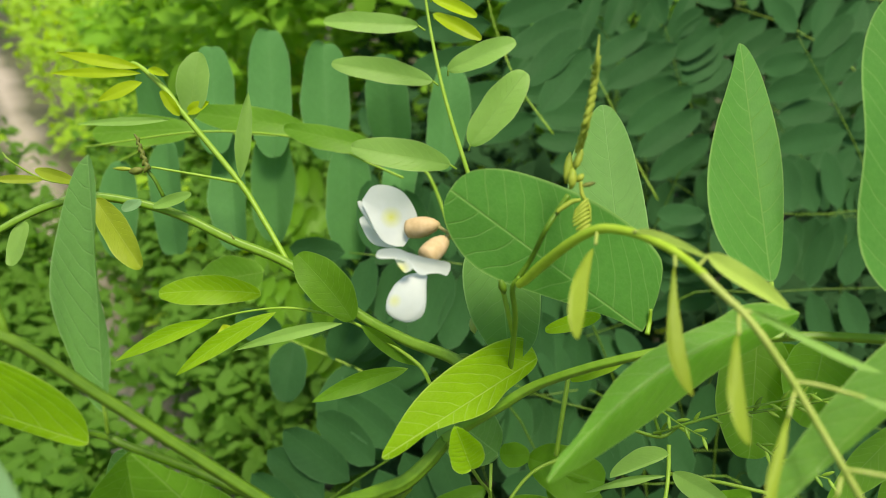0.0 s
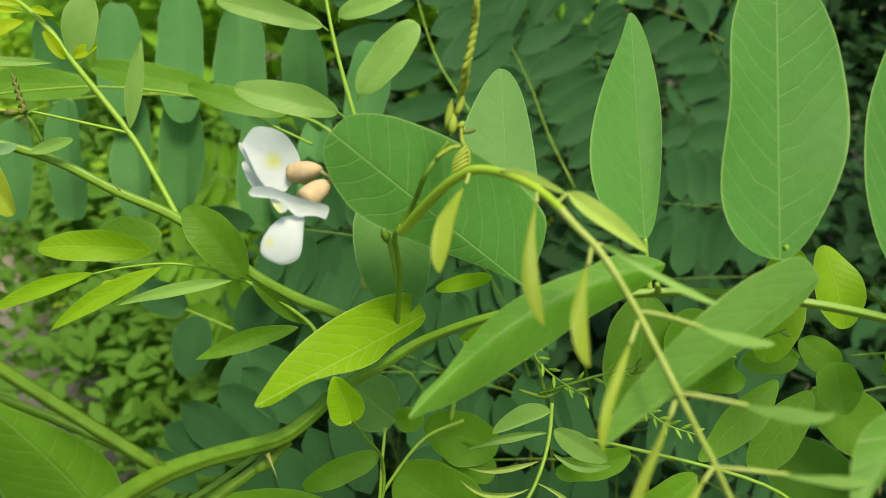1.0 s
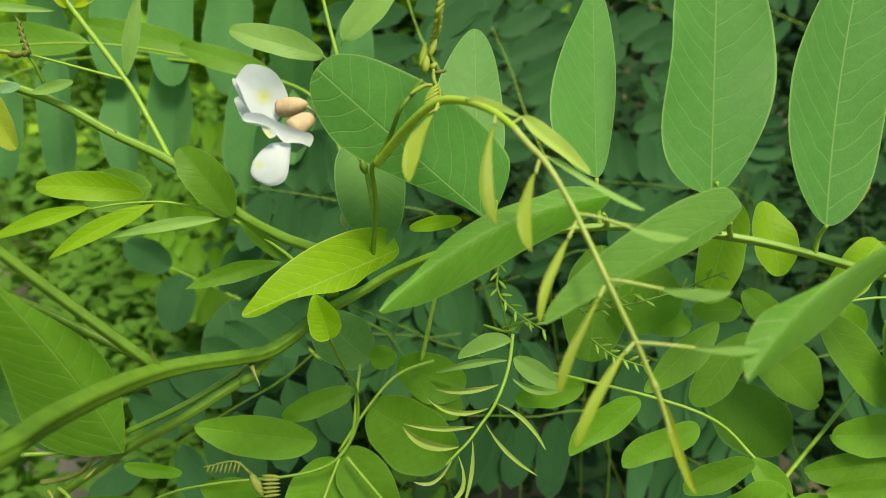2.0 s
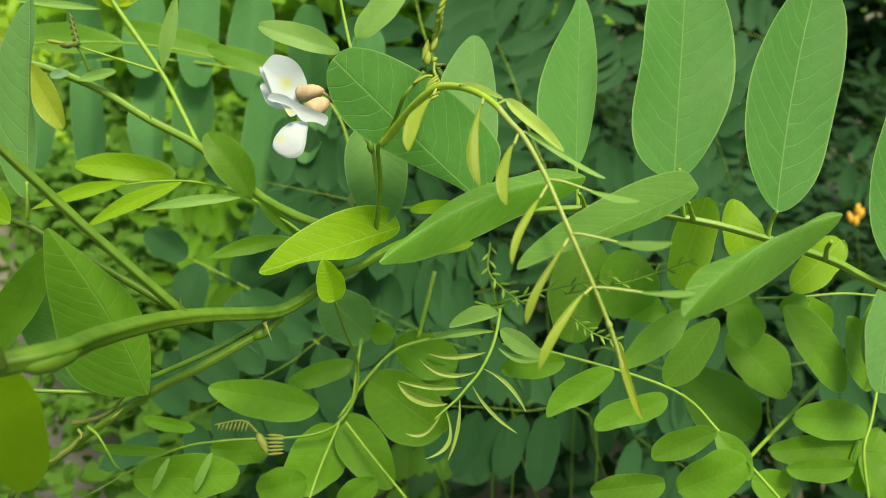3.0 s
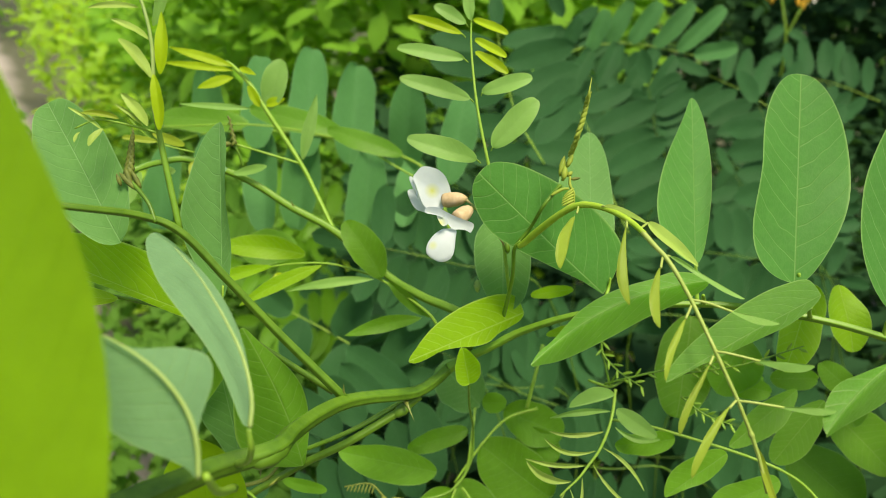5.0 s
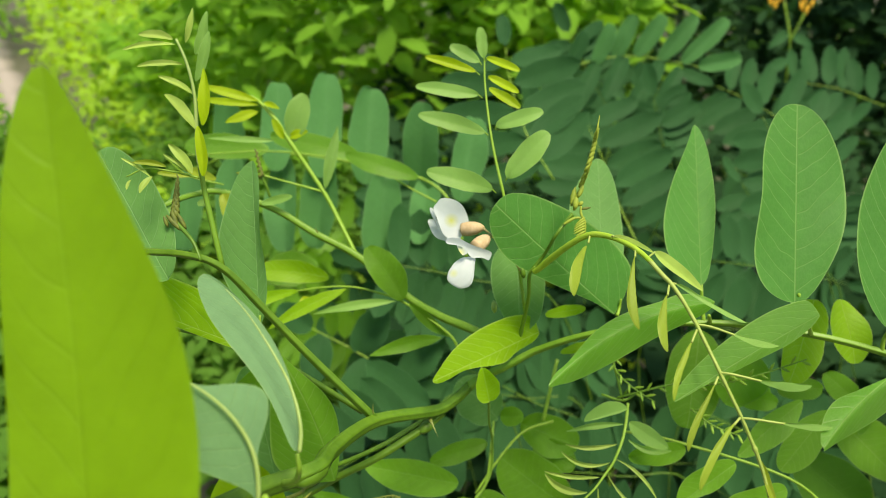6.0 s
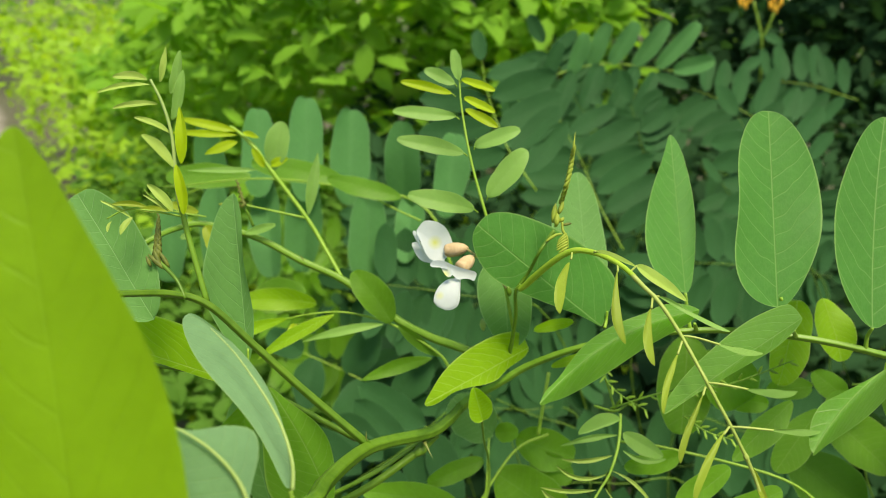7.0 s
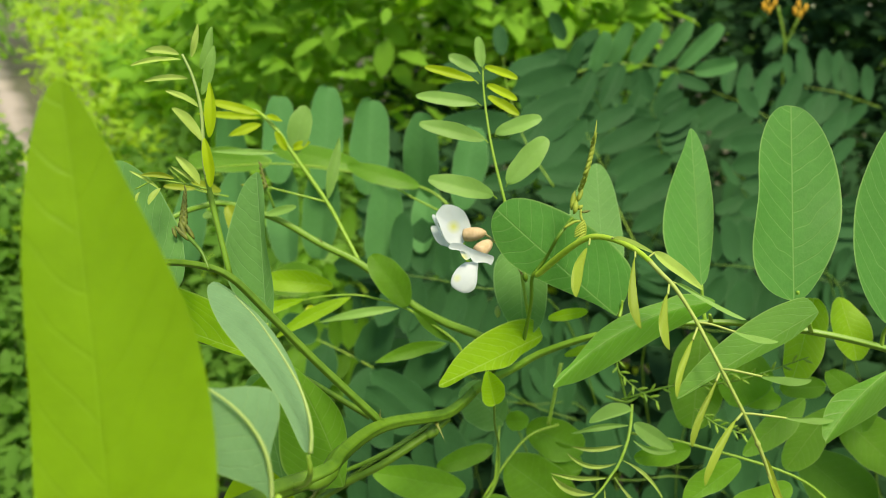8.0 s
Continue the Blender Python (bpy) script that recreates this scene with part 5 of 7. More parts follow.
blade(curl, (0.0594, 0.1289, 0.8528), (0.0392, 0.1290, 0.8563), (0.006, 0.013, 0.019, 0.028, 0.039, 0.043, 0.042, 0.036, 0.029, 0.019, 0.01), (0.011, 0.023, 0.034, 0.048, 0.063, 0.068, 0.064, 0.054, 0.042, 0.028, 0.014), "curled", fold=20, fold2=42, side=-0.158, twist=30, wave=0.1)
blade(curl, (0.0543, 0.1232, 0.8500), (0.0320, 0.1217, 0.8520), (0.009, 0.018, 0.027, 0.038, 0.046, 0.045, 0.04, 0.033, 0.025, 0.016, 0.008), (0.009, 0.018, 0.029, 0.043, 0.057, 0.061, 0.058, 0.05, 0.039, 0.026, 0.013), "curled", fold=20, fold2=42, side=-0.04, twist=30, wave=0.1)
blade(curl, (0.0493, 0.1181, 0.8466), (0.0317, 0.1176, 0.8543), (0.013, 0.025, 0.039, 0.055, 0.072, 0.076, 0.071, 0.06, 0.046, 0.031, 0.016), (0.019, 0.039, 0.059, 0.084, 0.111, 0.121, 0.116, 0.099, 0.077, 0.051, 0.026), "curled", fold=20, fold2=42, side=-0.133, twist=30, wave=0.1)
blade(curl, (0.0477, 0.1163, 0.8448), (0.0356, 0.1115, 0.8388), (0.001, 0.002, 0.003, 0.007, 0.02, 0.04, 0.063, 0.078, 0.077, 0.057, 0.029), (0.018, 0.036, 0.055, 0.07, 0.071, 0.061, 0.035, 0.013, 0.006, 0.004, 0.002), "curled", fold=20, fold2=42, side=-0.235, twist=30, wave=0.1)
blade(curl, (0.0489, 0.1165, 0.8448), (0.0428, 0.1079, 0.8314), (0.006, 0.012, 0.019, 0.03, 0.045, 0.057, 0.062, 0.057, 0.047, 0.032, 0.016), (0.009, 0.018, 0.026, 0.034, 0.039, 0.036, 0.028, 0.019, 0.012, 0.008, 0.004), "curled", fold=20, fold2=42, side=-0.287, twist=30, wave=0.1)
blade(curl, (0.0536, 0.1201, 0.8472), (0.0508, 0.1088, 0.8305), (0.007, 0.014, 0.021, 0.029, 0.037, 0.039, 0.036, 0.03, 0.023, 0.015, 0.008), (0.006, 0.012, 0.019, 0.029, 0.039, 0.042, 0.041, 0.036, 0.028, 0.019, 0.009), "curled", fold=20, fold2=42, side=-0.059, twist=30, wave=0.1)
blade(curl, (0.0581, 0.1245, 0.8500), (0.0738, 0.1132, 0.8400), (0.004, 0.008, 0.012, 0.018, 0.025, 0.028, 0.027, 0.023, 0.018, 0.012, 0.006), (0.007, 0.014, 0.021, 0.03, 0.038, 0.04, 0.038, 0.032, 0.024, 0.016, 0.008), "curled", fold=20, fold2=42, side=0.069, twist=30, wave=0.1)
blade(curl, (0.0620, 0.1305, 0.8533), (0.0772, 0.1197, 0.8441), (0.008, 0.016, 0.024, 0.033, 0.04, 0.038, 0.033, 0.027, 0.02, 0.013, 0.007), (0.005, 0.01, 0.016, 0.026, 0.037, 0.042, 0.043, 0.039, 0.03, 0.021, 0.01), "curled", fold=20, fold2=42, side=-0.1, twist=30, wave=0.1)
blade(curl, (0.0677, 0.1374, 0.8580), (0.0838, 0.1326, 0.8579), (0.013, 0.025, 0.039, 0.055, 0.072, 0.079, 0.076, 0.065, 0.05, 0.034, 0.017), (0.016, 0.032, 0.049, 0.07, 0.094, 0.103, 0.099, 0.085, 0.066, 0.044, 0.022), "young", fold=20, fold2=42, side=0.124, twist=30, wave=0.1)
blade(curl, (0.0671, 0.1445, 0.8678), (0.0493, 0.1398, 0.8634), (0.011, 0.022, 0.033, 0.042, 0.043, 0.039, 0.036, 0.032, 0.026, 0.018, 0.009), (0.066, 0.132, 0.195, 0.24, 0.276, 0.285, 0.256, 0.217, 0.165, 0.11, 0.055), "young", fold=24, fold2=10)
blade(curl, (0.0684, 0.1422, 0.8629), (0.0839, 0.1359, 0.8566), (0.047, 0.093, 0.133, 0.164, 0.187, 0.186, 0.165, 0.14, 0.107, 0.071, 0.036), (0.054, 0.109, 0.161, 0.2, 0.222, 0.233, 0.21, 0.174, 0.134, 0.09, 0.045), "young", fold=16, fold2=8)

sprig = thing("leafy_sprig", (0.0085, 0.1318, 0.8756), "low thin sprig with oval bright green leaflets", "sprig")
stem("sprig_stem", sprig, [(0.0086, 0.1316, 0.8753), (0.0124, 0.1510, 0.8507), (0.0173, 0.1676, 0.8270), (0.0180, 0.1657, 0.8112), (0.0121, 0.1591, 0.8018), (0.0033, 0.1554, 0.7984), (-0.0100, 0.1527, 0.7974), (-0.0318, 0.1502, 0.7967), (-0.0526, 0.1462, 0.7930), (-0.0808, 0.1344, 0.7794)], (0.5, 0.5, 0.55, 0.6, 0.7, 0.6, 0.55, 0.5, 0.45, 0.4), "shoot")
stem("sprig_stem", sprig, [(0.0182, 0.1801, 0.8301), (0.0174, 0.1708, 0.8220), (0.0165, 0.1642, 0.8078), (0.0116, 0.1589, 0.8013)], (0.6, 0.6, 0.6, 0.6), "rachis")
stem("sprig_stem", sprig, [(0.0479, 0.1853, 0.8294), (0.0332, 0.1793, 0.8262), (0.0221, 0.1705, 0.8167), (0.0118, 0.1615, 0.8022)], (0.7, 0.6, 0.6, 0.6), "rachis")
stem("sprig_stem", sprig, [(0.0149, 0.1576, 0.8033), (0.0273, 0.1487, 0.7936), (0.0434, 0.1360, 0.7829)], (0.6, 0.6, 0.6), "rachis")
stem("sprig_stem", sprig, [(0.0122, 0.1574, 0.8027), (0.0070, 0.1457, 0.7919), (0.0034, 0.1329, 0.7835)], (0.5, 0.5, 0.5), "rachis")
blade(sprig, (0.0032, 0.1624, 0.8063), (-0.0408, 0.1597, 0.8149), (0.052, 0.104, 0.148, 0.177, 0.198, 0.2, 0.191, 0.158, 0.114, 0.074, 0.037), (0.042, 0.082, 0.118, 0.146, 0.163, 0.164, 0.154, 0.127, 0.097, 0.065, 0.032), "low", fold=10, fold2=6, wave=0.05)
leaflet(sprig, (0.0162, 0.1799, 0.8178), (-0.0113, 0.1700, 0.8108), 0.0104, "low", fold=10, shape="oval", bend=0.03)
leaflet(sprig, (0.0219, 0.1932, 0.8227), (0.0003, 0.1956, 0.8421), 0.0236, "blue", fold=10, shape="oval", bend=0.03)
leaflet(sprig, (0.0217, 0.1853, 0.8294), (0.0325, 0.1807, 0.8339), 0.0100, "low", fold=10, shape="oval", bend=0.03)
leaflet(sprig, (0.0336, 0.1924, 0.8212), (0.0627, 0.1838, 0.8167), 0.0208, "low", fold=10, shape="oval", bend=0.03)
leaflet(sprig, (0.0585, 0.1720, 0.7892), (0.0221, 0.1765, 0.8130), 0.0293, "low", fold=10, shape="oval", bend=0.03)
leaflet(sprig, (0.0410, 0.1881, 0.8118), (0.0618, 0.1794, 0.8074), 0.0156, "low", fold=10, shape="oval", bend=0.03)
blade(sprig, (0.0134, 0.1633, 0.8019), (0.0365, 0.1465, 0.7796), (0.076, 0.148, 0.209, 0.251, 0.268, 0.264, 0.238, 0.197, 0.148, 0.098, 0.049), (0.065, 0.132, 0.205, 0.271, 0.293, 0.284, 0.256, 0.215, 0.167, 0.112, 0.056), "low", fold=8, fold2=12, wave=0.05)
leaflet(sprig, (0.0120, 0.1648, 0.7950), (-0.0039, 0.1477, 0.7724), 0.0243, "low", fold=10, shape="oval", bend=0.03)
leaflet(sprig, (-0.0629, 0.1354, 0.7887), (-0.0218, 0.1325, 0.7966), 0.0183, "low", fold=10, shape="oval", bend=0.03)
leaflet(sprig, (-0.0190, 0.1478, 0.7728), (0.0018, 0.1457, 0.7825), 0.0165, "low", fold=10, shape="oval", bend=0.03)
leaflet(sprig, (0.0152, 0.1391, 0.7778), (0.0296, 0.1390, 0.7916), 0.0115, "low", fold=10, shape="oval", bend=0.03)
leaflet(sprig, (-0.0415, 0.1625, 0.7806), (-0.0157, 0.1580, 0.7850), 0.0112, "low", fold=10, shape="oval", bend=0.03)
leaflet(sprig, (-0.0438, 0.1502, 0.8015), (-0.0622, 0.1468, 0.8085), 0.0058, "low", fold=10, shape="oval", bend=0.03)
leaflet(sprig, (-0.0513, 0.1423, 0.7965), (-0.0782, 0.1379, 0.8013), 0.0044, "low", fold=10, shape="oval", bend=0.03)
leaflet(sprig, (-0.0380, 0.1287, 0.7909), (-0.0320, 0.1304, 0.8087), 0.0032, "young", fold=10, shape="oval", bend=0.03)
leaflet(sprig, (-0.0532, 0.1285, 0.7905), (-0.0467, 0.1292, 0.8061), 0.0027, "young", fold=10, shape="oval", bend=0.03)
bead("dry_bud", sprig, (-0.0200, 0.1519, 0.8005), (-0.0146, 0.1474, 0.7932), 0.0018, "dry")
bead("dry_bud", sprig, (-0.0159, 0.1503, 0.8007), (-0.0089, 0.1495, 0.8013), 0.0006, "dry")
bead("dry_bud", sprig, (-0.0158, 0.1497, 0.7992), (-0.0088, 0.1490, 0.8001), 0.0006, "dry")
bead("dry_bud", sprig, (-0.0156, 0.1490, 0.7978), (-0.0086, 0.1484, 0.7989), 0.0006, "dry")
bead("dry_bud", sprig, (-0.0155, 0.1483, 0.7964), (-0.0085, 0.1478, 0.7976), 0.0006, "dry")
bead("dry_bud", sprig, (-0.0153, 0.1477, 0.7949), (-0.0084, 0.1473, 0.7964), 0.0006, "dry")
bead("dry_bud", sprig, (-0.0152, 0.1470, 0.7935), (-0.0083, 0.1467, 0.7952), 0.0006, "dry")
bead("dry_bud", sprig, (-0.0236, 0.1530, 0.8052), (-0.0244, 0.1506, 0.8012), 0.0004, "dry")
bead("dry_bud", sprig, (-0.0251, 0.1529, 0.8050), (-0.0259, 0.1506, 0.8012), 0.0004, "dry")
bead("dry_bud", sprig, (-0.0266, 0.1528, 0.8048), (-0.0275, 0.1506, 0.8013), 0.0004, "dry")
bead("dry_bud", sprig, (-0.0282, 0.1527, 0.8046), (-0.0290, 0.1506, 0.8013), 0.0004, "dry")
bead("dry_bud", sprig, (-0.0297, 0.1526, 0.8044), (-0.0306, 0.1506, 0.8013), 0.0004, "dry")
bead("dry_bud", sprig, (-0.0312, 0.1525, 0.8042), (-0.0321, 0.1506, 0.8013), 0.0004, "dry")
bead("dry_bud", sprig, (-0.0327, 0.1524, 0.8040), (-0.0337, 0.1507, 0.8013), 0.0004, "dry")
bead("dry_bud", sprig, (-0.0343, 0.1524, 0.8038), (-0.0352, 0.1507, 0.8014), 0.0004, "dry")
stem("dry_tip", sprig, [(-0.0198, 0.1511, 0.8011), (-0.0258, 0.1529, 0.8049), (-0.0366, 0.1519, 0.8029)], (0.5, 0.4, 0.2), "dry")

thicksprig = thing("leafy_sprig", (0.0939, 0.1504, 0.8494), "low leaning sprig with rounded green leaflets", "sprig")
stem("sprig_stem", thicksprig, [(0.0746, 0.1597, 0.8455), (0.0940, 0.1503, 0.8492), (0.1372, 0.1374, 0.8452), (0.1561, 0.1265, 0.8336), (0.1785, 0.1077, 0.8169)], (0.6, 0.6, 0.6, 0.6, 0.6), "rachis")
leaflet(thicksprig, (0.0976, 0.1491, 0.8466), (0.0708, 0.1420, 0.8454), 0.0101, "low", fold=10, shape="oval", bend=0.03)
blade(thicksprig, (0.1089, 0.1297, 0.8567), (0.0841, 0.1172, 0.8445), (0.039, 0.077, 0.109, 0.133, 0.141, 0.122, 0.085, 0.06, 0.046, 0.031, 0.016), (0.055, 0.108, 0.158, 0.203, 0.236, 0.252, 0.254, 0.233, 0.189, 0.126, 0.063), "low", fold=6, fold2=12, wave=0.05)
blade(thicksprig, (0.1298, 0.1261, 0.8491), (0.1014, 0.1159, 0.8416), (0.049, 0.097, 0.136, 0.149, 0.149, 0.124, 0.095, 0.081, 0.071, 0.05, 0.025), (0.053, 0.102, 0.137, 0.161, 0.182, 0.193, 0.2, 0.198, 0.172, 0.136, 0.078), "low", fold=12, fold2=5, wave=0.05)
blade(thicksprig, (0.1461, 0.1166, 0.8431), (0.1259, 0.1169, 0.8293), (0.035, 0.07, 0.106, 0.14, 0.16, 0.164, 0.154, 0.129, 0.1, 0.068, 0.034), (0.074, 0.141, 0.194, 0.238, 0.264, 0.276, 0.277, 0.248, 0.208, 0.156, 0.081), "low", fold=18, fold2=8, wave=0.05)
# fresh in place of low here: stronger light put into the leaf colour
blade(thicksprig, (0.1468, 0.1594, 0.8690), (0.1174, 0.1437, 0.8494), (0.035, 0.071, 0.107, 0.143, 0.173, 0.18, 0.172, 0.145, 0.107, 0.07, 0.035), (0.03, 0.06, 0.091, 0.12, 0.141, 0.154, 0.15, 0.126, 0.098, 0.066, 0.033), "fresh", fold=8, fold2=14, wave=0.05)
blade(thicksprig, (0.1580, 0.1572, 0.8666), (0.1420, 0.1508, 0.8380), (0.042, 0.084, 0.125, 0.165, 0.198, 0.213, 0.219, 0.2, 0.167, 0.124, 0.064), (0.046, 0.093, 0.139, 0.186, 0.223, 0.234, 0.235, 0.211, 0.17, 0.119, 0.06), "fresh", fold=14, fold2=6, wave=0.05)
blade(thicksprig, (0.1807, 0.1783, 0.8633), (0.1819, 0.1660, 0.8492), (0.214, 0.347, 0.411, 0.458, 0.483, 0.47, 0.413, 0.335, 0.253, 0.17, 0.085), (0.119, 0.237, 0.356, 0.463, 0.522, 0.542, 0.493, 0.42, 0.337, 0.24, 0.13), "fresh", fold=6, wave=0.05)
blade(thicksprig, (0.1870, 0.1613, 0.8728), (0.2105, 0.1424, 0.8463), (0.059, 0.118, 0.172, 0.218, 0.248, 0.245, 0.229, 0.194, 0.152, 0.099, 0.048), (0.032, 0.064, 0.096, 0.125, 0.152, 0.164, 0.162, 0.147, 0.121, 0.086, 0.044), "low", fold=10, fold2=4, wave=0.05)
leaflet(thicksprig, (0.1251, 0.1771, 0.8591), (0.1444, 0.1707, 0.8596), 0.0111, "fresh", fold=10, shape="oval", bend=0.03)
leaflet(thicksprig, (0.1376, 0.1136, 0.8178), (0.1600, 0.1143, 0.8334), 0.0191, "low", fold=10, shape="oval", bend=0.03)
leaflet(thicksprig, (0.1085, 0.1205, 0.8089), (0.1350, 0.1179, 0.8175), 0.0128, "low", fold=10, shape="oval", bend=0.03)
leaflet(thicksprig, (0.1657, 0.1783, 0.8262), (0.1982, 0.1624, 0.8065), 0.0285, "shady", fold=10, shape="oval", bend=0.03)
leaflet(thicksprig, (0.1873, 0.1908, 0.8414), (0.2151, 0.1745, 0.8205), 0.0239, "fresh", fold=10, shape="oval", bend=0.03)
leaflet(thicksprig, (0.1538, 0.1271, 0.8348), (0.1649, 0.1152, 0.8235), 0.0098, "low", fold=10, shape="oval", bend=0.03)
leaflet(thicksprig, (0.1108, 0.1931, 0.8817), (0.1054, 0.1683, 0.8426), 0.0269, "fresh", fold=10, shape="oval", bend=0.03)
leaflet(thicksprig, (0.1320, 0.1863, 0.8789), (0.1196, 0.1694, 0.8570), 0.0266, "low", fold=10, shape="oval", bend=0.03)

rsprig = thing("leafy_sprig", (0.2194, 0.1653, 0.8340), "low sprig with paired oblong green leaflets", "sprig")
stem("sprig_stem", rsprig, [(0.2244, 0.1700, 0.8322), (0.2026, 0.1546, 0.8228), (0.1809, 0.1394, 0.8138), (0.1597, 0.1235, 0.8034)], (0.8, 0.8, 0.8, 0.8), "rachis")
stem("sprig_stem", rsprig, [(0.2441, 0.1651, 0.8453), (0.2334, 0.1474, 0.8311), (0.2266, 0.1374, 0.8214), (0.2265, 0.1249, 0.8064)], (0.6, 0.6, 0.6, 0.6), "rachis")
leaflet(rsprig, (0.2323, 0.1466, 0.8293), (0.1935, 0.1418, 0.8332), 0.0176, "low", fold=12, shape="oval", bend=0.03)
leaflet(rsprig, (0.2320, 0.1452, 0.8193), (0.1856, 0.1379, 0.8179), 0.0139, "low", fold=12, shape="oval", bend=0.03)
leaflet(rsprig, (0.2210, 0.1330, 0.8167), (0.1870, 0.1272, 0.8185), 0.0106, "low", fold=12, shape="oval", bend=0.03)
leaflet(rsprig, (0.2452, 0.1650, 0.8333), (0.2254, 0.1730, 0.8646), 0.0177, "low", fold=12, shape="oval", bend=0.03)
leaflet(rsprig, (0.2420, 0.1496, 0.8239), (0.2263, 0.1335, 0.8037), 0.0195, "low", fold=12, shape="oval", bend=0.03)
leaflet(rsprig, (0.2321, 0.1414, 0.8181), (0.2370, 0.1281, 0.8037), 0.0167, "low", fold=12, shape="oval", bend=0.03)
leaflet(rsprig, (0.1958, 0.1299, 0.8053), (0.1746, 0.1268, 0.8129), 0.0138, "low", fold=12, shape="oval", bend=0.03)
leaflet(rsprig, (0.2245, 0.1579, 0.8890), (0.2182, 0.1339, 0.8518), 0.0270, "blue", fold=12, shape="oval", bend=0.03)

hang = thing("compound_leaf", (0.2062, 0.1719, 0.8718), "bright locust leaf hanging below the branch", "leaf")
stem("leaf_stalk", hang, [(0.1840, 0.1757, 0.8681), (0.2032, 0.1749, 0.8710), (0.2214, 0.1735, 0.8751), (0.2433, 0.1688, 0.8770)], (0.5, 0.5, 0.5, 0.5), "rachis")
leaflet(hang, (0.1469, 0.1736, 0.9109), (0.1350, 0.1536, 0.8798), 0.0186, "bright", fold=10, shape="oval", bend=0.03)
leaflet(hang, (0.1615, 0.1787, 0.9100), (0.1662, 0.1625, 0.8871), 0.0164, "bright", fold=10, shape="oval", bend=0.03)
leaflet(hang, (0.2092, 0.1736, 0.8990), (0.1853, 0.1598, 0.8812), 0.0171, "bright", fold=10, shape="oval", bend=0.03)
leaflet(hang, (0.2037, 0.1718, 0.8716), (0.1879, 0.1654, 0.8697), 0.0096, "low", fold=10, shape="oval", bend=0.03)
leaflet(hang, (0.2328, 0.1695, 0.8784), (0.2261, 0.1521, 0.8529), 0.0167, "low", fold=10, shape="oval", bend=0.03)
leaflet(hang, (0.0502, 0.1732, 0.8981), (0.0318, 0.1668, 0.8963), 0.0052, "bright", fold=10, shape="oval", bend=0.03)
leaflet(hang, (0.0576, 0.1672, 0.8853), (0.0396, 0.1603, 0.8824), 0.0043, "bright", fold=10, shape="oval", bend=0.03)

fern = thing("sprouting_leaf", (0.0689, 0.1575, 0.8645), "tiny tightly folded sprouting locust leaves", "leaf")
stem("leaf_stalk", fern, [(0.0642, 0.1675, 0.8859), (0.0641, 0.1611, 0.8769), (0.0707, 0.1554, 0.8719), (0.0803, 0.1504, 0.8683)], (0.5, 0.4, 0.2), "shoot")
bead("bud", fern, (0.0642, 0.1667, 0.8847), (0.0667, 0.1636, 0.8829), 0.0006, "shoot", squash=0.6)
bead("bud", fern, (0.0641, 0.1650, 0.8825), (0.0610, 0.1619, 0.8805), 0.0006, "rachis", squash=0.6)
bead("bud", fern, (0.0641, 0.1634, 0.8802), (0.0667, 0.1604, 0.8784), 0.0006, "rachis", squash=0.6)
bead("bud", fern, (0.0641, 0.1618, 0.8780), (0.0610, 0.1587, 0.8761), 0.0006, "shoot", squash=0.6)
bead("bud", fern, (0.0649, 0.1603, 0.8762), (0.0687, 0.1585, 0.8770), 0.0006, "rachis", squash=0.6)
bead("bud", fern, (0.0666, 0.1589, 0.8750), (0.0664, 0.1554, 0.8722), 0.0006, "rachis", squash=0.6)
bead("bud", fern, (0.0682, 0.1575, 0.8738), (0.0720, 0.1557, 0.8746), 0.0006, "shoot", squash=0.6)
bead("bud", fern, (0.0699, 0.1561, 0.8726), (0.0697, 0.1527, 0.8698), 0.0006, "rachis", squash=0.6)
bead("bud", fern, (0.0719, 0.1548, 0.8715), (0.0755, 0.1535, 0.8733), 0.0006, "rachis", squash=0.6)
bead("bud", fern, (0.0743, 0.1536, 0.8706), (0.0752, 0.1502, 0.8680), 0.0006, "shoot", squash=0.6)
bead("bud", fern, (0.0767, 0.1523, 0.8697), (0.0802, 0.1510, 0.8715), 0.0006, "rachis", squash=0.6)
bead("bud", fern, (0.0791, 0.1511, 0.8688), (0.0799, 0.1477, 0.8663), 0.0006, "rachis", squash=0.6)
stem("leaf_stalk", fern, [(0.0667, 0.1574, 0.8643), (0.0848, 0.1559, 0.8730), (0.1012, 0.1552, 0.8786), (0.1112, 0.1547, 0.8822)], (0.5, 0.4, 0.2), "shoot")
bead("bud", fern, (0.0690, 0.1572, 0.8654), (0.0705, 0.1570, 0.8697), 0.0006, "shoot", squash=0.6)
bead("bud", fern, (0.0736, 0.1569, 0.8676), (0.0770, 0.1544, 0.8671), 0.0006, "rachis", squash=0.6)
bead("bud", fern, (0.0781, 0.1565, 0.8698), (0.0795, 0.1563, 0.8740), 0.0006, "rachis", squash=0.6)
bead("bud", fern, (0.0826, 0.1561, 0.8719), (0.0859, 0.1537, 0.8714), 0.0006, "shoot", squash=0.6)
bead("bud", fern, (0.0869, 0.1559, 0.8737), (0.0885, 0.1555, 0.8778), 0.0006, "rachis", squash=0.6)
bead("bud", fern, (0.0910, 0.1557, 0.8751), (0.0941, 0.1531, 0.8743), 0.0006, "rachis", squash=0.6)
bead("bud", fern, (0.0951, 0.1555, 0.8765), (0.0966, 0.1552, 0.8805), 0.0006, "shoot", squash=0.6)
bead("bud", fern, (0.0991, 0.1553, 0.8779), (0.1022, 0.1527, 0.8771), 0.0006, "rachis", squash=0.6)
bead("bud", fern, (0.1024, 0.1552, 0.8791), (0.1039, 0.1548, 0.8831), 0.0006, "rachis", squash=0.6)
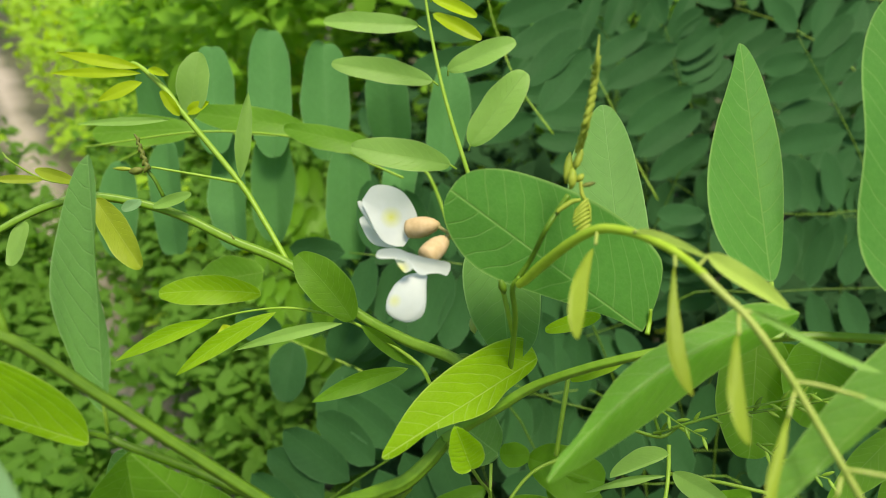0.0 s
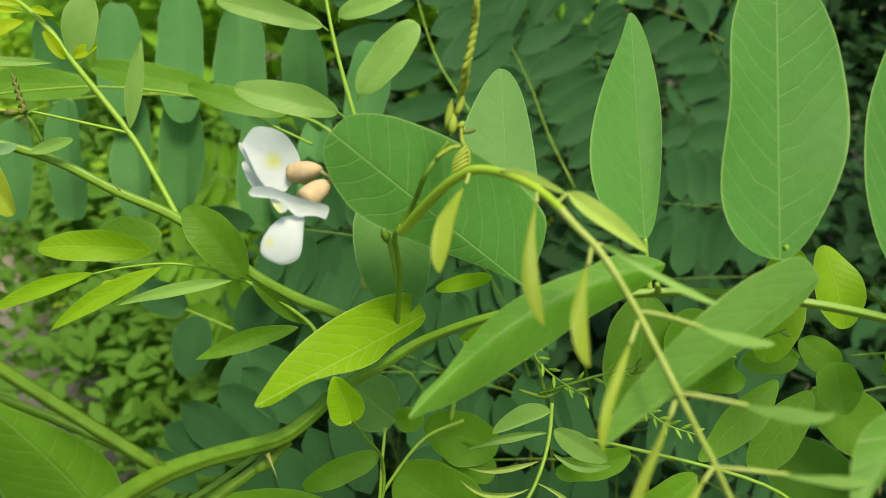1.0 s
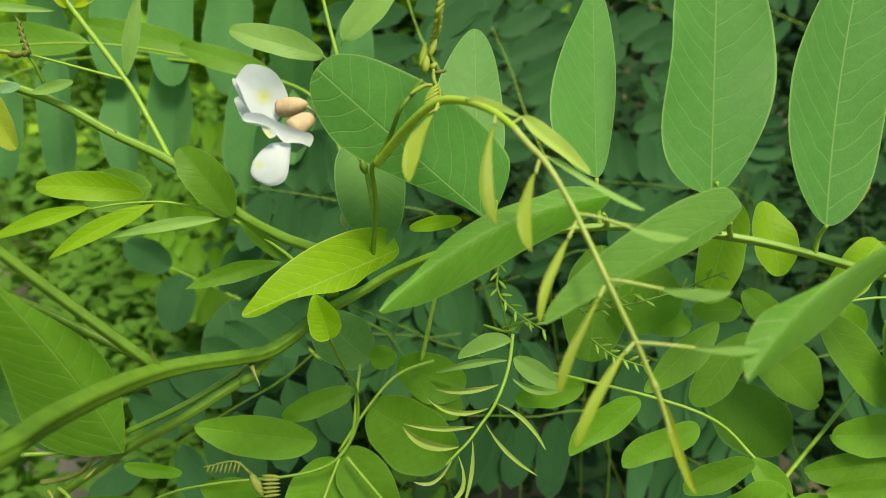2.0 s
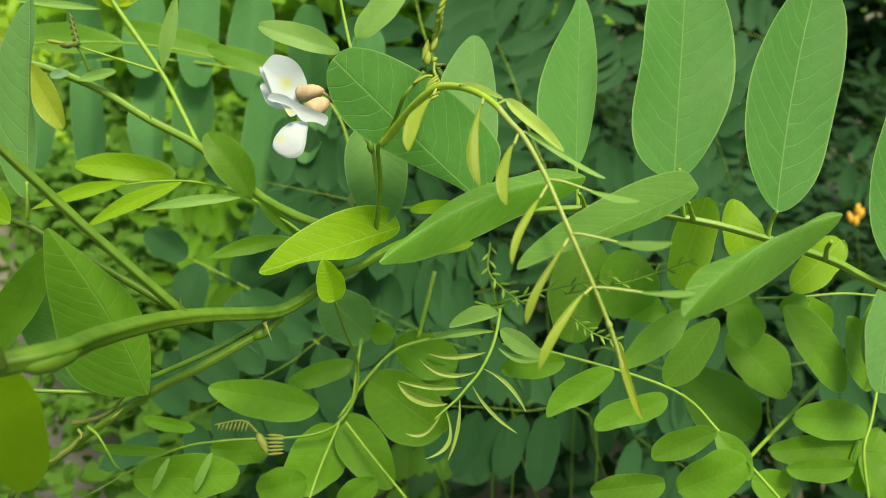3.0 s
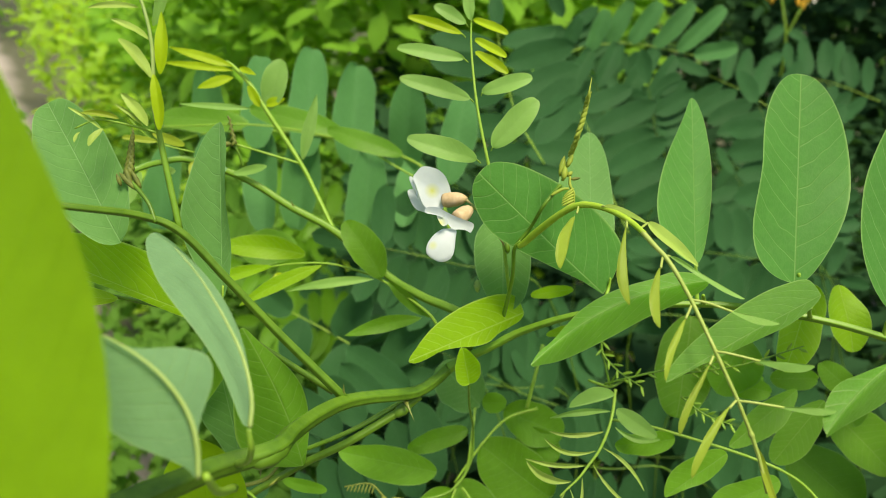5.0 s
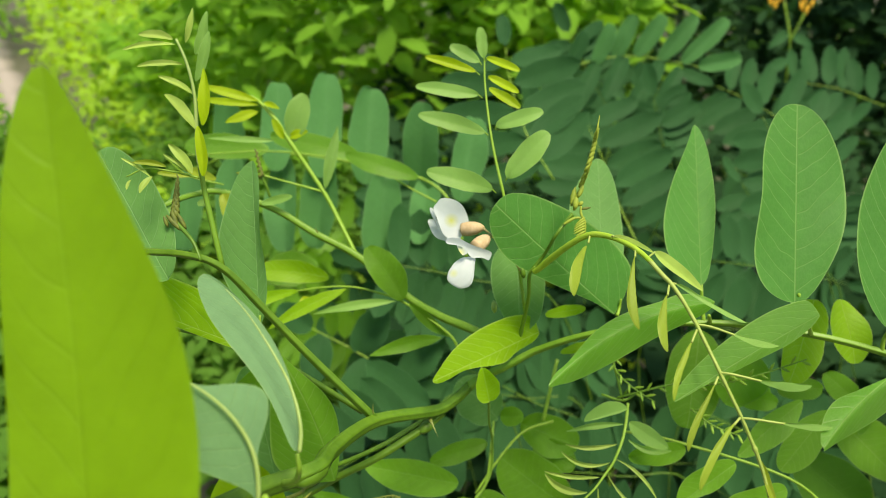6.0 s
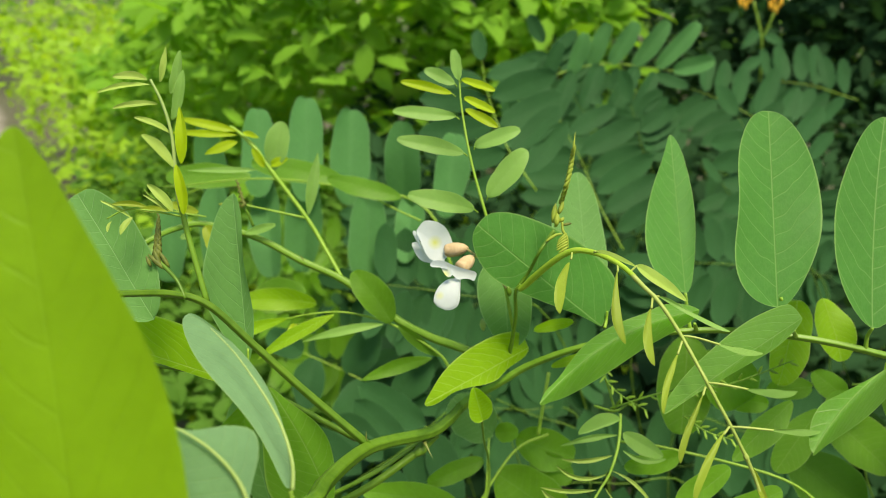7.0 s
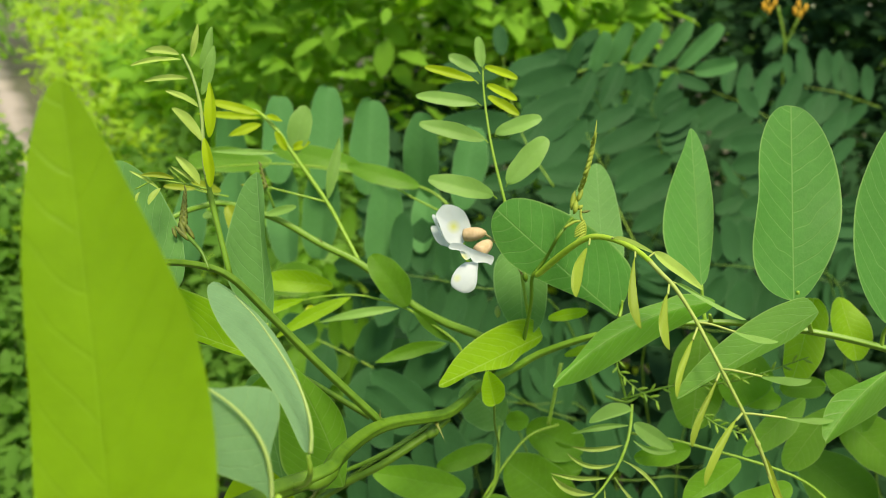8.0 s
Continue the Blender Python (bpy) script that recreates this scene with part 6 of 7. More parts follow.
bead("bud", fern, (0.1050, 0.1550, 0.8800), (0.1080, 0.1525, 0.8792), 0.0006, "shoot", squash=0.6)
bead("bud", fern, (0.1075, 0.1549, 0.8809), (0.1089, 0.1546, 0.8849), 0.0006, "rachis", squash=0.6)
bead("bud", fern, (0.1100, 0.1548, 0.8818), (0.1129, 0.1522, 0.8810), 0.0006, "rachis", squash=0.6)
stem("leaf_stalk", fern, [(0.0967, 0.1522, 0.8651), (0.1043, 0.1455, 0.8624), (0.1140, 0.1408, 0.8618)], (0.5, 0.4, 0.2), "shoot")
bead("bud", fern, (0.0973, 0.1517, 0.8649), (0.1008, 0.1503, 0.8665), 0.0006, "shoot", squash=0.6)
bead("bud", fern, (0.0986, 0.1505, 0.8644), (0.0991, 0.1471, 0.8618), 0.0006, "rachis", squash=0.6)
bead("bud", fern, (0.0999, 0.1494, 0.8639), (0.1034, 0.1480, 0.8656), 0.0006, "rachis", squash=0.6)
bead("bud", fern, (0.1012, 0.1483, 0.8635), (0.1016, 0.1449, 0.8610), 0.0006, "shoot", squash=0.6)
bead("bud", fern, (0.1025, 0.1472, 0.8631), (0.1059, 0.1457, 0.8647), 0.0006, "rachis", squash=0.6)
bead("bud", fern, (0.1037, 0.1460, 0.8626), (0.1041, 0.1427, 0.8601), 0.0006, "rachis", squash=0.6)
bead("bud", fern, (0.1052, 0.1451, 0.8624), (0.1081, 0.1441, 0.8651), 0.0006, "shoot", squash=0.6)
bead("bud", fern, (0.1068, 0.1443, 0.8623), (0.1083, 0.1411, 0.8602), 0.0006, "rachis", squash=0.6)
bead("bud", fern, (0.1084, 0.1435, 0.8622), (0.1113, 0.1426, 0.8649), 0.0006, "rachis", squash=0.6)
bead("bud", fern, (0.1100, 0.1427, 0.8621), (0.1114, 0.1396, 0.8600), 0.0006, "shoot", squash=0.6)
bead("bud", fern, (0.1116, 0.1420, 0.8620), (0.1145, 0.1410, 0.8647), 0.0006, "rachis", squash=0.6)
bead("bud", fern, (0.1132, 0.1412, 0.8619), (0.1146, 0.1380, 0.8598), 0.0006, "rachis", squash=0.6)
stem("leaf_stalk", fern, [(0.0946, 0.1585, 0.8713), (0.1158, 0.1540, 0.8807), (0.1393, 0.1540, 0.8925)], (0.5, 0.4, 0.2), "shoot")
bead("bud", fern, (0.0965, 0.1581, 0.8721), (0.0981, 0.1578, 0.8762), 0.0006, "shoot", squash=0.6)
bead("bud", fern, (0.1000, 0.1574, 0.8737), (0.1031, 0.1548, 0.8729), 0.0006, "rachis", squash=0.6)
bead("bud", fern, (0.1036, 0.1566, 0.8752), (0.1051, 0.1563, 0.8793), 0.0006, "rachis", squash=0.6)
bead("bud", fern, (0.1071, 0.1559, 0.8768), (0.1101, 0.1533, 0.8760), 0.0006, "shoot", squash=0.6)
bead("bud", fern, (0.1106, 0.1551, 0.8783), (0.1121, 0.1548, 0.8824), 0.0006, "rachis", squash=0.6)
bead("bud", fern, (0.1141, 0.1544, 0.8799), (0.1170, 0.1518, 0.8791), 0.0006, "rachis", squash=0.6)
bead("bud", fern, (0.1178, 0.1540, 0.8816), (0.1187, 0.1538, 0.8859), 0.0006, "shoot", squash=0.6)
bead("bud", fern, (0.1217, 0.1540, 0.8836), (0.1248, 0.1516, 0.8833), 0.0006, "rachis", squash=0.6)
bead("bud", fern, (0.1256, 0.1540, 0.8856), (0.1264, 0.1537, 0.8898), 0.0006, "rachis", squash=0.6)
bead("bud", fern, (0.1296, 0.1540, 0.8876), (0.1326, 0.1516, 0.8872), 0.0006, "shoot", squash=0.6)
bead("bud", fern, (0.1334, 0.1540, 0.8895), (0.1342, 0.1537, 0.8937), 0.0006, "rachis", squash=0.6)
bead("bud", fern, (0.1373, 0.1540, 0.8915), (0.1403, 0.1516, 0.8911), 0.0006, "rachis", squash=0.6)
stem("brown_twig", fern, [(0.0606, 0.1603, 0.8634), (0.0690, 0.1570, 0.8635), (0.0754, 0.1586, 0.8669)], (0.5, 0.7, 0.4), "shoot")
stem("brown_twig", fern, [(0.0690, 0.1570, 0.8635), (0.0660, 0.1611, 0.8722), (0.0636, 0.1637, 0.8779)], (0.6, 0.5, 0.4), "shoot")
stem("leaf_stalk", fern, [(0.0477, 0.1980, 0.8567), (0.0453, 0.1916, 0.8429), (0.0429, 0.1851, 0.8291)], (0.9, 0.9, 0.9), "rachis")

bigleaf = thing("compound_leaf", (-0.0083, 0.3502, 0.8754), "large blue-green locust leaf with broad hanging leaflets", "leaf", "locust leaves behind the branch")
stem("leaf_stalk", bigleaf, [(0.0055, 0.3378, 0.8490), (-0.0132, 0.3560, 0.8879), (-0.0506, 0.3671, 0.8998), (-0.1098, 0.3791, 0.9021), (-0.1705, 0.3866, 0.8945), (-0.2090, 0.3850, 0.8792)], (1, 0.9, 0.8, 0.7, 0.6, 0.5), "rachis")
leaflet(bigleaf, (-0.1019, 0.3724, 0.8877), (-0.1072, 0.4106, 0.9577), 0.0273, "haze", fold=16, shape="belt", bend=0.02, roll=10)
leaflet(bigleaf, (-0.0726, 0.3832, 0.8823), (-0.0759, 0.4196, 0.9486), 0.0331, "haze", fold=24, shape="belt", bend=0.02, roll=18)
leaflet(bigleaf, (-0.0329, 0.3941, 0.8774), (-0.0346, 0.3919, 0.9461), 0.0286, "haze", fold=22, shape="belt", bend=0.02, roll=-8)
leaflet(bigleaf, (-0.1368, 0.3732, 0.8894), (-0.1427, 0.4063, 0.9485), 0.0254, "haze", fold=16, shape="belt", bend=0.02, roll=14)
leaflet(bigleaf, (-0.0020, 0.3802, 0.8761), (0.0049, 0.4129, 0.9343), 0.0286, "haze", fold=24, shape="belt", bend=0.02, roll=10)
leaflet(bigleaf, (-0.1739, 0.3952, 0.8797), (-0.1779, 0.3889, 0.9396), 0.0234, "haze", fold=22, shape="belt", bend=0.02, roll=18)
leaflet(bigleaf, (-0.0580, 0.3767, 0.8968), (-0.0565, 0.3505, 0.8287), 0.0285, "haze", fold=16, shape="belt", bend=0.02, roll=-8)
leaflet(bigleaf, (-0.1044, 0.3905, 0.8980), (-0.1051, 0.3659, 0.8335), 0.0329, "haze", fold=24, shape="belt", bend=0.02, roll=14)
leaflet(bigleaf, (-0.1382, 0.4014, 0.8930), (-0.1222, 0.3421, 0.8392), 0.0269, "haze", fold=22, shape="belt", bend=0.02, roll=10)
leaflet(bigleaf, (-0.1673, 0.3768, 0.8971), (-0.1635, 0.3518, 0.8315), 0.0280, "haze", fold=16, shape="belt", bend=0.02, roll=18)
leaflet(bigleaf, (-0.2017, 0.3832, 0.8824), (-0.2043, 0.3618, 0.8246), 0.0266, "haze", fold=24, shape="belt", bend=0.02, roll=-8)
leaflet(bigleaf, (-0.0265, 0.3980, 0.8857), (-0.0278, 0.3478, 0.8514), 0.0251, "haze", fold=22, shape="belt", bend=0.02, roll=14)

fanleaf = thing("compound_leaf", (0.0818, 0.6151, 0.9467), "large blue-green locust leaf with broad hanging leaflets", "leaf", "locust leaves behind the branch")
stem("leaf_stalk", fanleaf, [(0.0691, 0.6146, 0.8982), (0.1090, 0.6395, 0.9517), (0.1697, 0.6487, 0.9714), (0.2317, 0.6478, 0.9695), (0.2503, 0.6468, 0.9673)], (1.2, 1, 0.9, 0.7, 0.6), "rachis")
leaflet(fanleaf, (0.1382, 0.6435, 0.9603), (0.1495, 0.6471, 1.0035), 0.0198, "haze", fold=24, shape="belt", bend=0.02)
leaflet(fanleaf, (0.1575, 0.6475, 0.9689), (0.1733, 0.6523, 1.0146), 0.0198, "haze", fold=24, shape="belt", bend=0.02)
leaflet(fanleaf, (0.1808, 0.6490, 0.9721), (0.2048, 0.6532, 1.0166), 0.0211, "haze", fold=24, shape="belt", bend=0.02)
leaflet(fanleaf, (0.2069, 0.6482, 0.9703), (0.2401, 0.6542, 1.0188), 0.0211, "haze", fold=24, shape="belt", bend=0.02)
leaflet(fanleaf, (0.2317, 0.6478, 0.9695), (0.2730, 0.6542, 1.0186), 0.0211, "haze", fold=24, shape="belt", bend=0.02)
leaflet(fanleaf, (0.2503, 0.6468, 0.9673), (0.2901, 0.6365, 0.9808), 0.0210, "haze", fold=24, shape="belt", bend=0.02)
# the lower leaflets take the far copy, so their shade is painted in
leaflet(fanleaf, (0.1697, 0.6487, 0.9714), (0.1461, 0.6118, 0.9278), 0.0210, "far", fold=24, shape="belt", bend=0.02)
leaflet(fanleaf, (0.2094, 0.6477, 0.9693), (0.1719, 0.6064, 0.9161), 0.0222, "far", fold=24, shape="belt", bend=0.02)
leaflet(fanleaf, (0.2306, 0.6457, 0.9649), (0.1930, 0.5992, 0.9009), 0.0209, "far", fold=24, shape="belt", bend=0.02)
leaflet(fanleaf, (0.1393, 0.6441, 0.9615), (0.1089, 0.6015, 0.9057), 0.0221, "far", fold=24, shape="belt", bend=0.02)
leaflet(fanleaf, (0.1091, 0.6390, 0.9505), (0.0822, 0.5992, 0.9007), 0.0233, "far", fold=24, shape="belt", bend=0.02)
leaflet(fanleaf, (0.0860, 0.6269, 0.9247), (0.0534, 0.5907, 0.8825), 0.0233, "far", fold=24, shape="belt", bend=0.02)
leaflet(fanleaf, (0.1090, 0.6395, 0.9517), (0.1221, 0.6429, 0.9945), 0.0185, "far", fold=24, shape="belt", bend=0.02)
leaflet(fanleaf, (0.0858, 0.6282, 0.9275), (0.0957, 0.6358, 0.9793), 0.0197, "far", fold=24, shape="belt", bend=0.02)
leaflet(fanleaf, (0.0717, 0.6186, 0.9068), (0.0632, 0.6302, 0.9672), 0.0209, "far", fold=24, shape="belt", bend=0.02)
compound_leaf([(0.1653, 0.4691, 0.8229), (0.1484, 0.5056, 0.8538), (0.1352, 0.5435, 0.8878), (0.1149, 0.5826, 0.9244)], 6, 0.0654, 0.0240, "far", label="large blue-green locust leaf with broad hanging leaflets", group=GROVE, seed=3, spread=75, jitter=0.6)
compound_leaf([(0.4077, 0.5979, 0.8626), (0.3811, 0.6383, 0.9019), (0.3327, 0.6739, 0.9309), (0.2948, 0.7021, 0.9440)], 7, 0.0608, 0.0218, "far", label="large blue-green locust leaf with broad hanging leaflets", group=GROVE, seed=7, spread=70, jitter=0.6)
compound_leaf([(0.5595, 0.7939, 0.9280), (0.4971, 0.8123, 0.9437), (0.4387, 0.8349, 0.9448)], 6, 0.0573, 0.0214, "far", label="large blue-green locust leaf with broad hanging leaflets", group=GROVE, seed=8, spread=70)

shadeleaf = thing("compound_leaf", (-0.0681, 0.3335, 0.7686), "dark blurred locust leaf low in the bush, coloured for shade", "leaf", "locust leaves behind the branch")
stem("leaf_stalk", shadeleaf, [(0.0109, 0.3094, 0.7170), (-0.0333, 0.3256, 0.7518), (-0.0681, 0.3335, 0.7686), (-0.1027, 0.3396, 0.7817)], (0.8, 0.7, 0.6, 0.5), "rachis")
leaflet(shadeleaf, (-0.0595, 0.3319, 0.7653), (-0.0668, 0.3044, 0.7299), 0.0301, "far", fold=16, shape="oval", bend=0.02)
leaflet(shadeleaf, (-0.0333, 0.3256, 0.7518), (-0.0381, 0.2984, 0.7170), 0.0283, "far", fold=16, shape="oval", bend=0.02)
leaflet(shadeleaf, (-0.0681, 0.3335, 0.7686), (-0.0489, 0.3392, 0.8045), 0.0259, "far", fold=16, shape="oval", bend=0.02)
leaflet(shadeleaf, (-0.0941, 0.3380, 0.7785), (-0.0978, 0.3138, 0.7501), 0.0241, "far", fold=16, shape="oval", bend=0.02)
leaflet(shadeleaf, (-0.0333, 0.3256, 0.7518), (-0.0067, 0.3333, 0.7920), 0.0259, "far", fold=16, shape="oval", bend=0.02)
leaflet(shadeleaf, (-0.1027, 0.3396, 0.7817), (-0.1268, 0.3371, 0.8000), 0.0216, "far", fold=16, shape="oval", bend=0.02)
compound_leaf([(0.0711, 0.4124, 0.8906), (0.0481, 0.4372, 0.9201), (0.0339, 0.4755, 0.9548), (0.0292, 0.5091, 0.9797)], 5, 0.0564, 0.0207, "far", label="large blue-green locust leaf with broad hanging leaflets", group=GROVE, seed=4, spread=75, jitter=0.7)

yellowleaf = thing("compound_leaf", (-0.0243, 0.2901, 0.9124), "backlit yellow-green locust leaf with wide leaflets", "leaf", "locust leaves behind the branch")
stem("leaf_stalk", yellowleaf, [(-0.0186, 0.2864, 0.9043), (-0.0327, 0.2908, 0.9091), (-0.0629, 0.2998, 0.9188), (-0.1159, 0.3055, 0.9216), (-0.1743, 0.3024, 0.9149)], (0.6, 0.55, 0.5, 0.5, 0.4), "rachis")
leaflet(yellowleaf, (-0.0307, 0.2921, 0.9166), (-0.0756, 0.2964, 0.9258), 0.0117, "fresh", fold=10, shape="oval", bend=0.03)
leaflet(yellowleaf, (-0.0685, 0.3158, 0.9201), (-0.1264, 0.3194, 0.9278), 0.0145, "fresh", fold=10, shape="oval", bend=0.03)
leaflet(yellowleaf, (-0.1283, 0.3256, 0.9175), (-0.1829, 0.3247, 0.9156), 0.0163, "fresh", fold=10, shape="oval", bend=0.03)
leaflet(yellowleaf, (-0.0846, 0.2677, 0.8643), (-0.1159, 0.2655, 0.8594), 0.0204, "fresh", fold=10)
# leaves deep in the bush: their darkness is shade put into the colour
compound_leaf([(0.1627, 0.3420, 0.5121), (0.1282, 0.3305, 0.7004), (0.0623, 0.3369, 0.7378), (-0.0010, 0.3386, 0.7650)], 4, 0.0467, 0.0213, "far", label="locust leaf deep in the bush, coloured for shade", group=GROVE, seed=100, spread=75, start=0.55, stalk="stem")
compound_leaf([(0.0295, 0.4225, 0.5072), (0.0403, 0.4085, 0.6901), (0.0911, 0.4137, 0.7248), (0.1411, 0.4135, 0.7482)], 5, 0.0467, 0.0213, "far", label="locust leaf deep in the bush, coloured for shade", group=GROVE, seed=101, spread=75, start=0.55, stalk="stem")
compound_leaf([(0.1022, 0.3085, 0.5858), (0.0333, 0.2947, 0.7692), (-0.0311, 0.2722, 0.7444), (-0.0911, 0.2468, 0.7137)], 6, 0.0468, 0.0213, "far", label="locust leaf deep in the bush, coloured for shade", group=GROVE, seed=102, spread=75, start=0.55, stalk="stem")
compound_leaf([(0.1217, 0.7974, 0.6421), (0.1935, 0.7729, 0.8025), (0.2095, 0.7941, 0.8717), (0.2261, 0.8071, 0.9232)], 4, 0.0476, 0.0217, "far", label="locust leaf deep in the bush, coloured for shade", group=GROVE, seed=103, spread=75, start=0.55, stalk="stem")
compound_leaf([(0.8345, 0.8345, 0.6440), (0.6631, 0.8047, 0.7930), (0.7121, 0.7891, 0.7832), (0.7598, 0.7656, 0.7565)], 4, 0.0476, 0.0217, "far", label="locust leaf deep in the bush, coloured for shade", group=GROVE, seed=104, spread=75, start=0.55, stalk="stem")
compound_leaf([(0.0825, 0.4301, 0.4904), (0.0933, 0.4166, 0.6743), (0.0634, 0.4269, 0.7202), (0.0349, 0.4318, 0.7542)], 6, 0.0467, 0.0213, "far", label="locust leaf deep in the bush, coloured for shade", group=GROVE, seed=105, spread=75, start=0.55, stalk="stem")
compound_leaf([(0.2374, 0.3768, 0.4575), (0.1478, 0.3644, 0.6439), (0.2125, 0.3645, 0.6678), (0.2754, 0.3597, 0.6812)], 4, 0.0465, 0.0212, "far", label="locust leaf deep in the bush, coloured for shade", group=GROVE, seed=106, spread=75, start=0.55, stalk="stem")
compound_leaf([(-0.0241, 0.5561, 0.5250), (0.0055, 0.5379, 0.6988), (-0.0277, 0.5518, 0.7524), (-0.0592, 0.5593, 0.7920)], 4, 0.0469, 0.0214, "far", label="locust leaf deep in the bush, coloured for shade", group=GROVE, seed=107, spread=75, start=0.55, stalk="stem")
compound_leaf([(0.2991, 0.3377, 0.4878), (0.1958, 0.3260, 0.6758), (0.2560, 0.3086, 0.6621), (0.3136, 0.2875, 0.6405)], 6, 0.0464, 0.0212, "far", label="locust leaf deep in the bush, coloured for shade", group=GROVE, seed=108, spread=75, start=0.55, stalk="stem")
compound_leaf([(-0.1060, 0.6091, 0.5137), (-0.0449, 0.5905, 0.6868), (-0.0615, 0.6155, 0.7640), (-0.0767, 0.6335, 0.8262)], 6, 0.0470, 0.0214, "far", label="locust leaf deep in the bush, coloured for shade", group=GROVE, seed=109, spread=75, start=0.55, stalk="stem")
compound_leaf([(0.4536, 0.6405, 0.5738), (0.3592, 0.6171, 0.7365), (0.4077, 0.6123, 0.7498), (0.4553, 0.6008, 0.7489)], 6, 0.0473, 0.0216, "far", label="locust leaf deep in the bush, coloured for shade", group=GROVE, seed=110, spread=75, start=0.55, stalk="stem")
compound_leaf([(0.1515, 0.5523, 0.5873), (0.1381, 0.5316, 0.7560), (0.0602, 0.5167, 0.7477), (-0.0142, 0.4964, 0.7277)], 6, 0.0470, 0.0215, "far", label="locust leaf deep in the bush, coloured for shade", group=GROVE, seed=111, spread=75, start=0.55, stalk="stem")
compound_leaf([(0.1575, 0.5548, 0.4180), (0.1160, 0.5383, 0.5957), (0.1238, 0.5529, 0.6507), (0.1322, 0.5608, 0.6912)], 4, 0.0465, 0.0212, "far", label="locust leaf deep in the bush, coloured for shade", group=GROVE, seed=112, spread=75, start=0.55, stalk="stem")
compound_leaf([(0.2166, 0.4209, 0.5850), (0.1639, 0.4034, 0.7604), (0.2337, 0.4010, 0.7788), (0.3016, 0.3936, 0.7866)], 4, 0.0472, 0.0216, "far", label="locust leaf deep in the bush, coloured for shade", group=GROVE, seed=113, spread=75, start=0.55, stalk="stem")
compound_leaf([(0.0680, 0.3637, 0.5150), (0.0150, 0.3502, 0.6991), (-0.0118, 0.3604, 0.7447), (-0.0371, 0.3657, 0.7797)], 5, 0.0467, 0.0213, "far", label="locust leaf deep in the bush, coloured for shade", group=GROVE, seed=114, spread=75, start=0.55, stalk="stem")
compound_leaf([(0.3846, 0.4810, 0.3926), (0.3557, 0.4686, 0.5789), (0.4084, 0.4533, 0.5699), (0.4593, 0.4326, 0.5492)], 4, 0.0463, 0.0211, "far", label="locust leaf deep in the bush, coloured for shade", group=GROVE, seed=115, spread=75, start=0.55, stalk="stem")
compound_leaf([(0.2780, 0.9100, 0.6712), (0.2705, 0.8815, 0.8231), (0.2031, 0.8892, 0.8633), (0.1379, 0.8880, 0.8843)], 4, 0.0476, 0.0217, "far", label="locust leaf deep in the bush, coloured for shade", group=GROVE, seed=116, spread=75, start=0.55, stalk="stem")
compound_leaf([(0.4072, 0.4735, 0.6336), (0.3478, 0.4532, 0.8030), (0.2694, 0.4493, 0.8184), (0.1939, 0.4403, 0.8227)], 6, 0.0475, 0.0217, "far", label="locust leaf deep in the bush, coloured for shade", group=GROVE, seed=117, spread=75, start=0.55, stalk="stem")
compound_leaf([(0.1524, 0.3650, 0.6353), (0.0796, 0.3469, 0.8095), (0.0100, 0.3452, 0.8294), (-0.0563, 0.3391, 0.8400)], 6, 0.0474, 0.0216, "far", label="locust leaf deep in the bush, coloured for shade", group=GROVE, seed=118, spread=75, start=0.55, stalk="stem")
compound_leaf([(0.1734, 0.6887, 0.7285), (0.1738, 0.6613, 0.8826), (0.1428, 0.6783, 0.9428), (0.1131, 0.6882, 0.9877)], 6, 0.0480, 0.0219, "far", label="locust leaf deep in the bush, coloured for shade", group=GROVE, seed=119, spread=75, start=0.55, stalk="stem")
compound_leaf([(0.4293, 0.6030, 0.5761), (0.3937, 0.5818, 0.7436), (0.3521, 0.5996, 0.8053), (0.3116, 0.6105, 0.8524)], 5, 0.0474, 0.0217, "far", label="locust leaf deep in the bush, coloured for shade", group=GROVE, seed=120, spread=75, start=0.55, stalk="stem")
compound_leaf([(0.1894, 0.5923, 0.6782), (0.2213, 0.5691, 0.8415), (0.2062, 0.5835, 0.8960), (0.1918, 0.5915, 0.9368)], 6, 0.0479, 0.0218, "far", label="locust leaf deep in the bush, coloured for shade", group=GROVE, seed=121, spread=75, start=0.55, stalk="stem")
compound_leaf([(0.4462, 0.5084, 0.6593), (0.3425, 0.4851, 0.8223), (0.3058, 0.5042, 0.8870), (0.2700, 0.5175, 0.9390)], 4, 0.0479, 0.0219, "far", label="locust leaf deep in the bush, coloured for shade", group=GROVE, seed=122, spread=75, start=0.55, stalk="stem")
compound_leaf([(0.4835, 0.7979, 0.6874), (0.3535, 0.7675, 0.8352), (0.3912, 0.7508, 0.8229), (0.4283, 0.7267, 0.7949)], 6, 0.0476, 0.0217, "far", label="locust leaf deep in the bush, coloured for shade", group=GROVE, seed=123, spread=75, start=0.55, stalk="stem")
compound_leaf([(0.5191, 0.6485, 0.5857), (0.4336, 0.6250, 0.7482), (0.4350, 0.6383, 0.8004), (0.4365, 0.6445, 0.8375)], 4, 0.0475, 0.0217, "far", label="locust leaf deep in the bush, coloured for shade", group=GROVE, seed=124, spread=75, start=0.55, stalk="stem")
compound_leaf([(0.1356, 0.4635, 0.4879), (0.1105, 0.4482, 0.6679), (0.0531, 0.4486, 0.6925), (-0.0018, 0.4434, 0.7051)], 6, 0.0466, 0.0213, "far", label="locust leaf deep in the bush, coloured for shade", group=GROVE, seed=125, spread=75, start=0.55, stalk="stem")
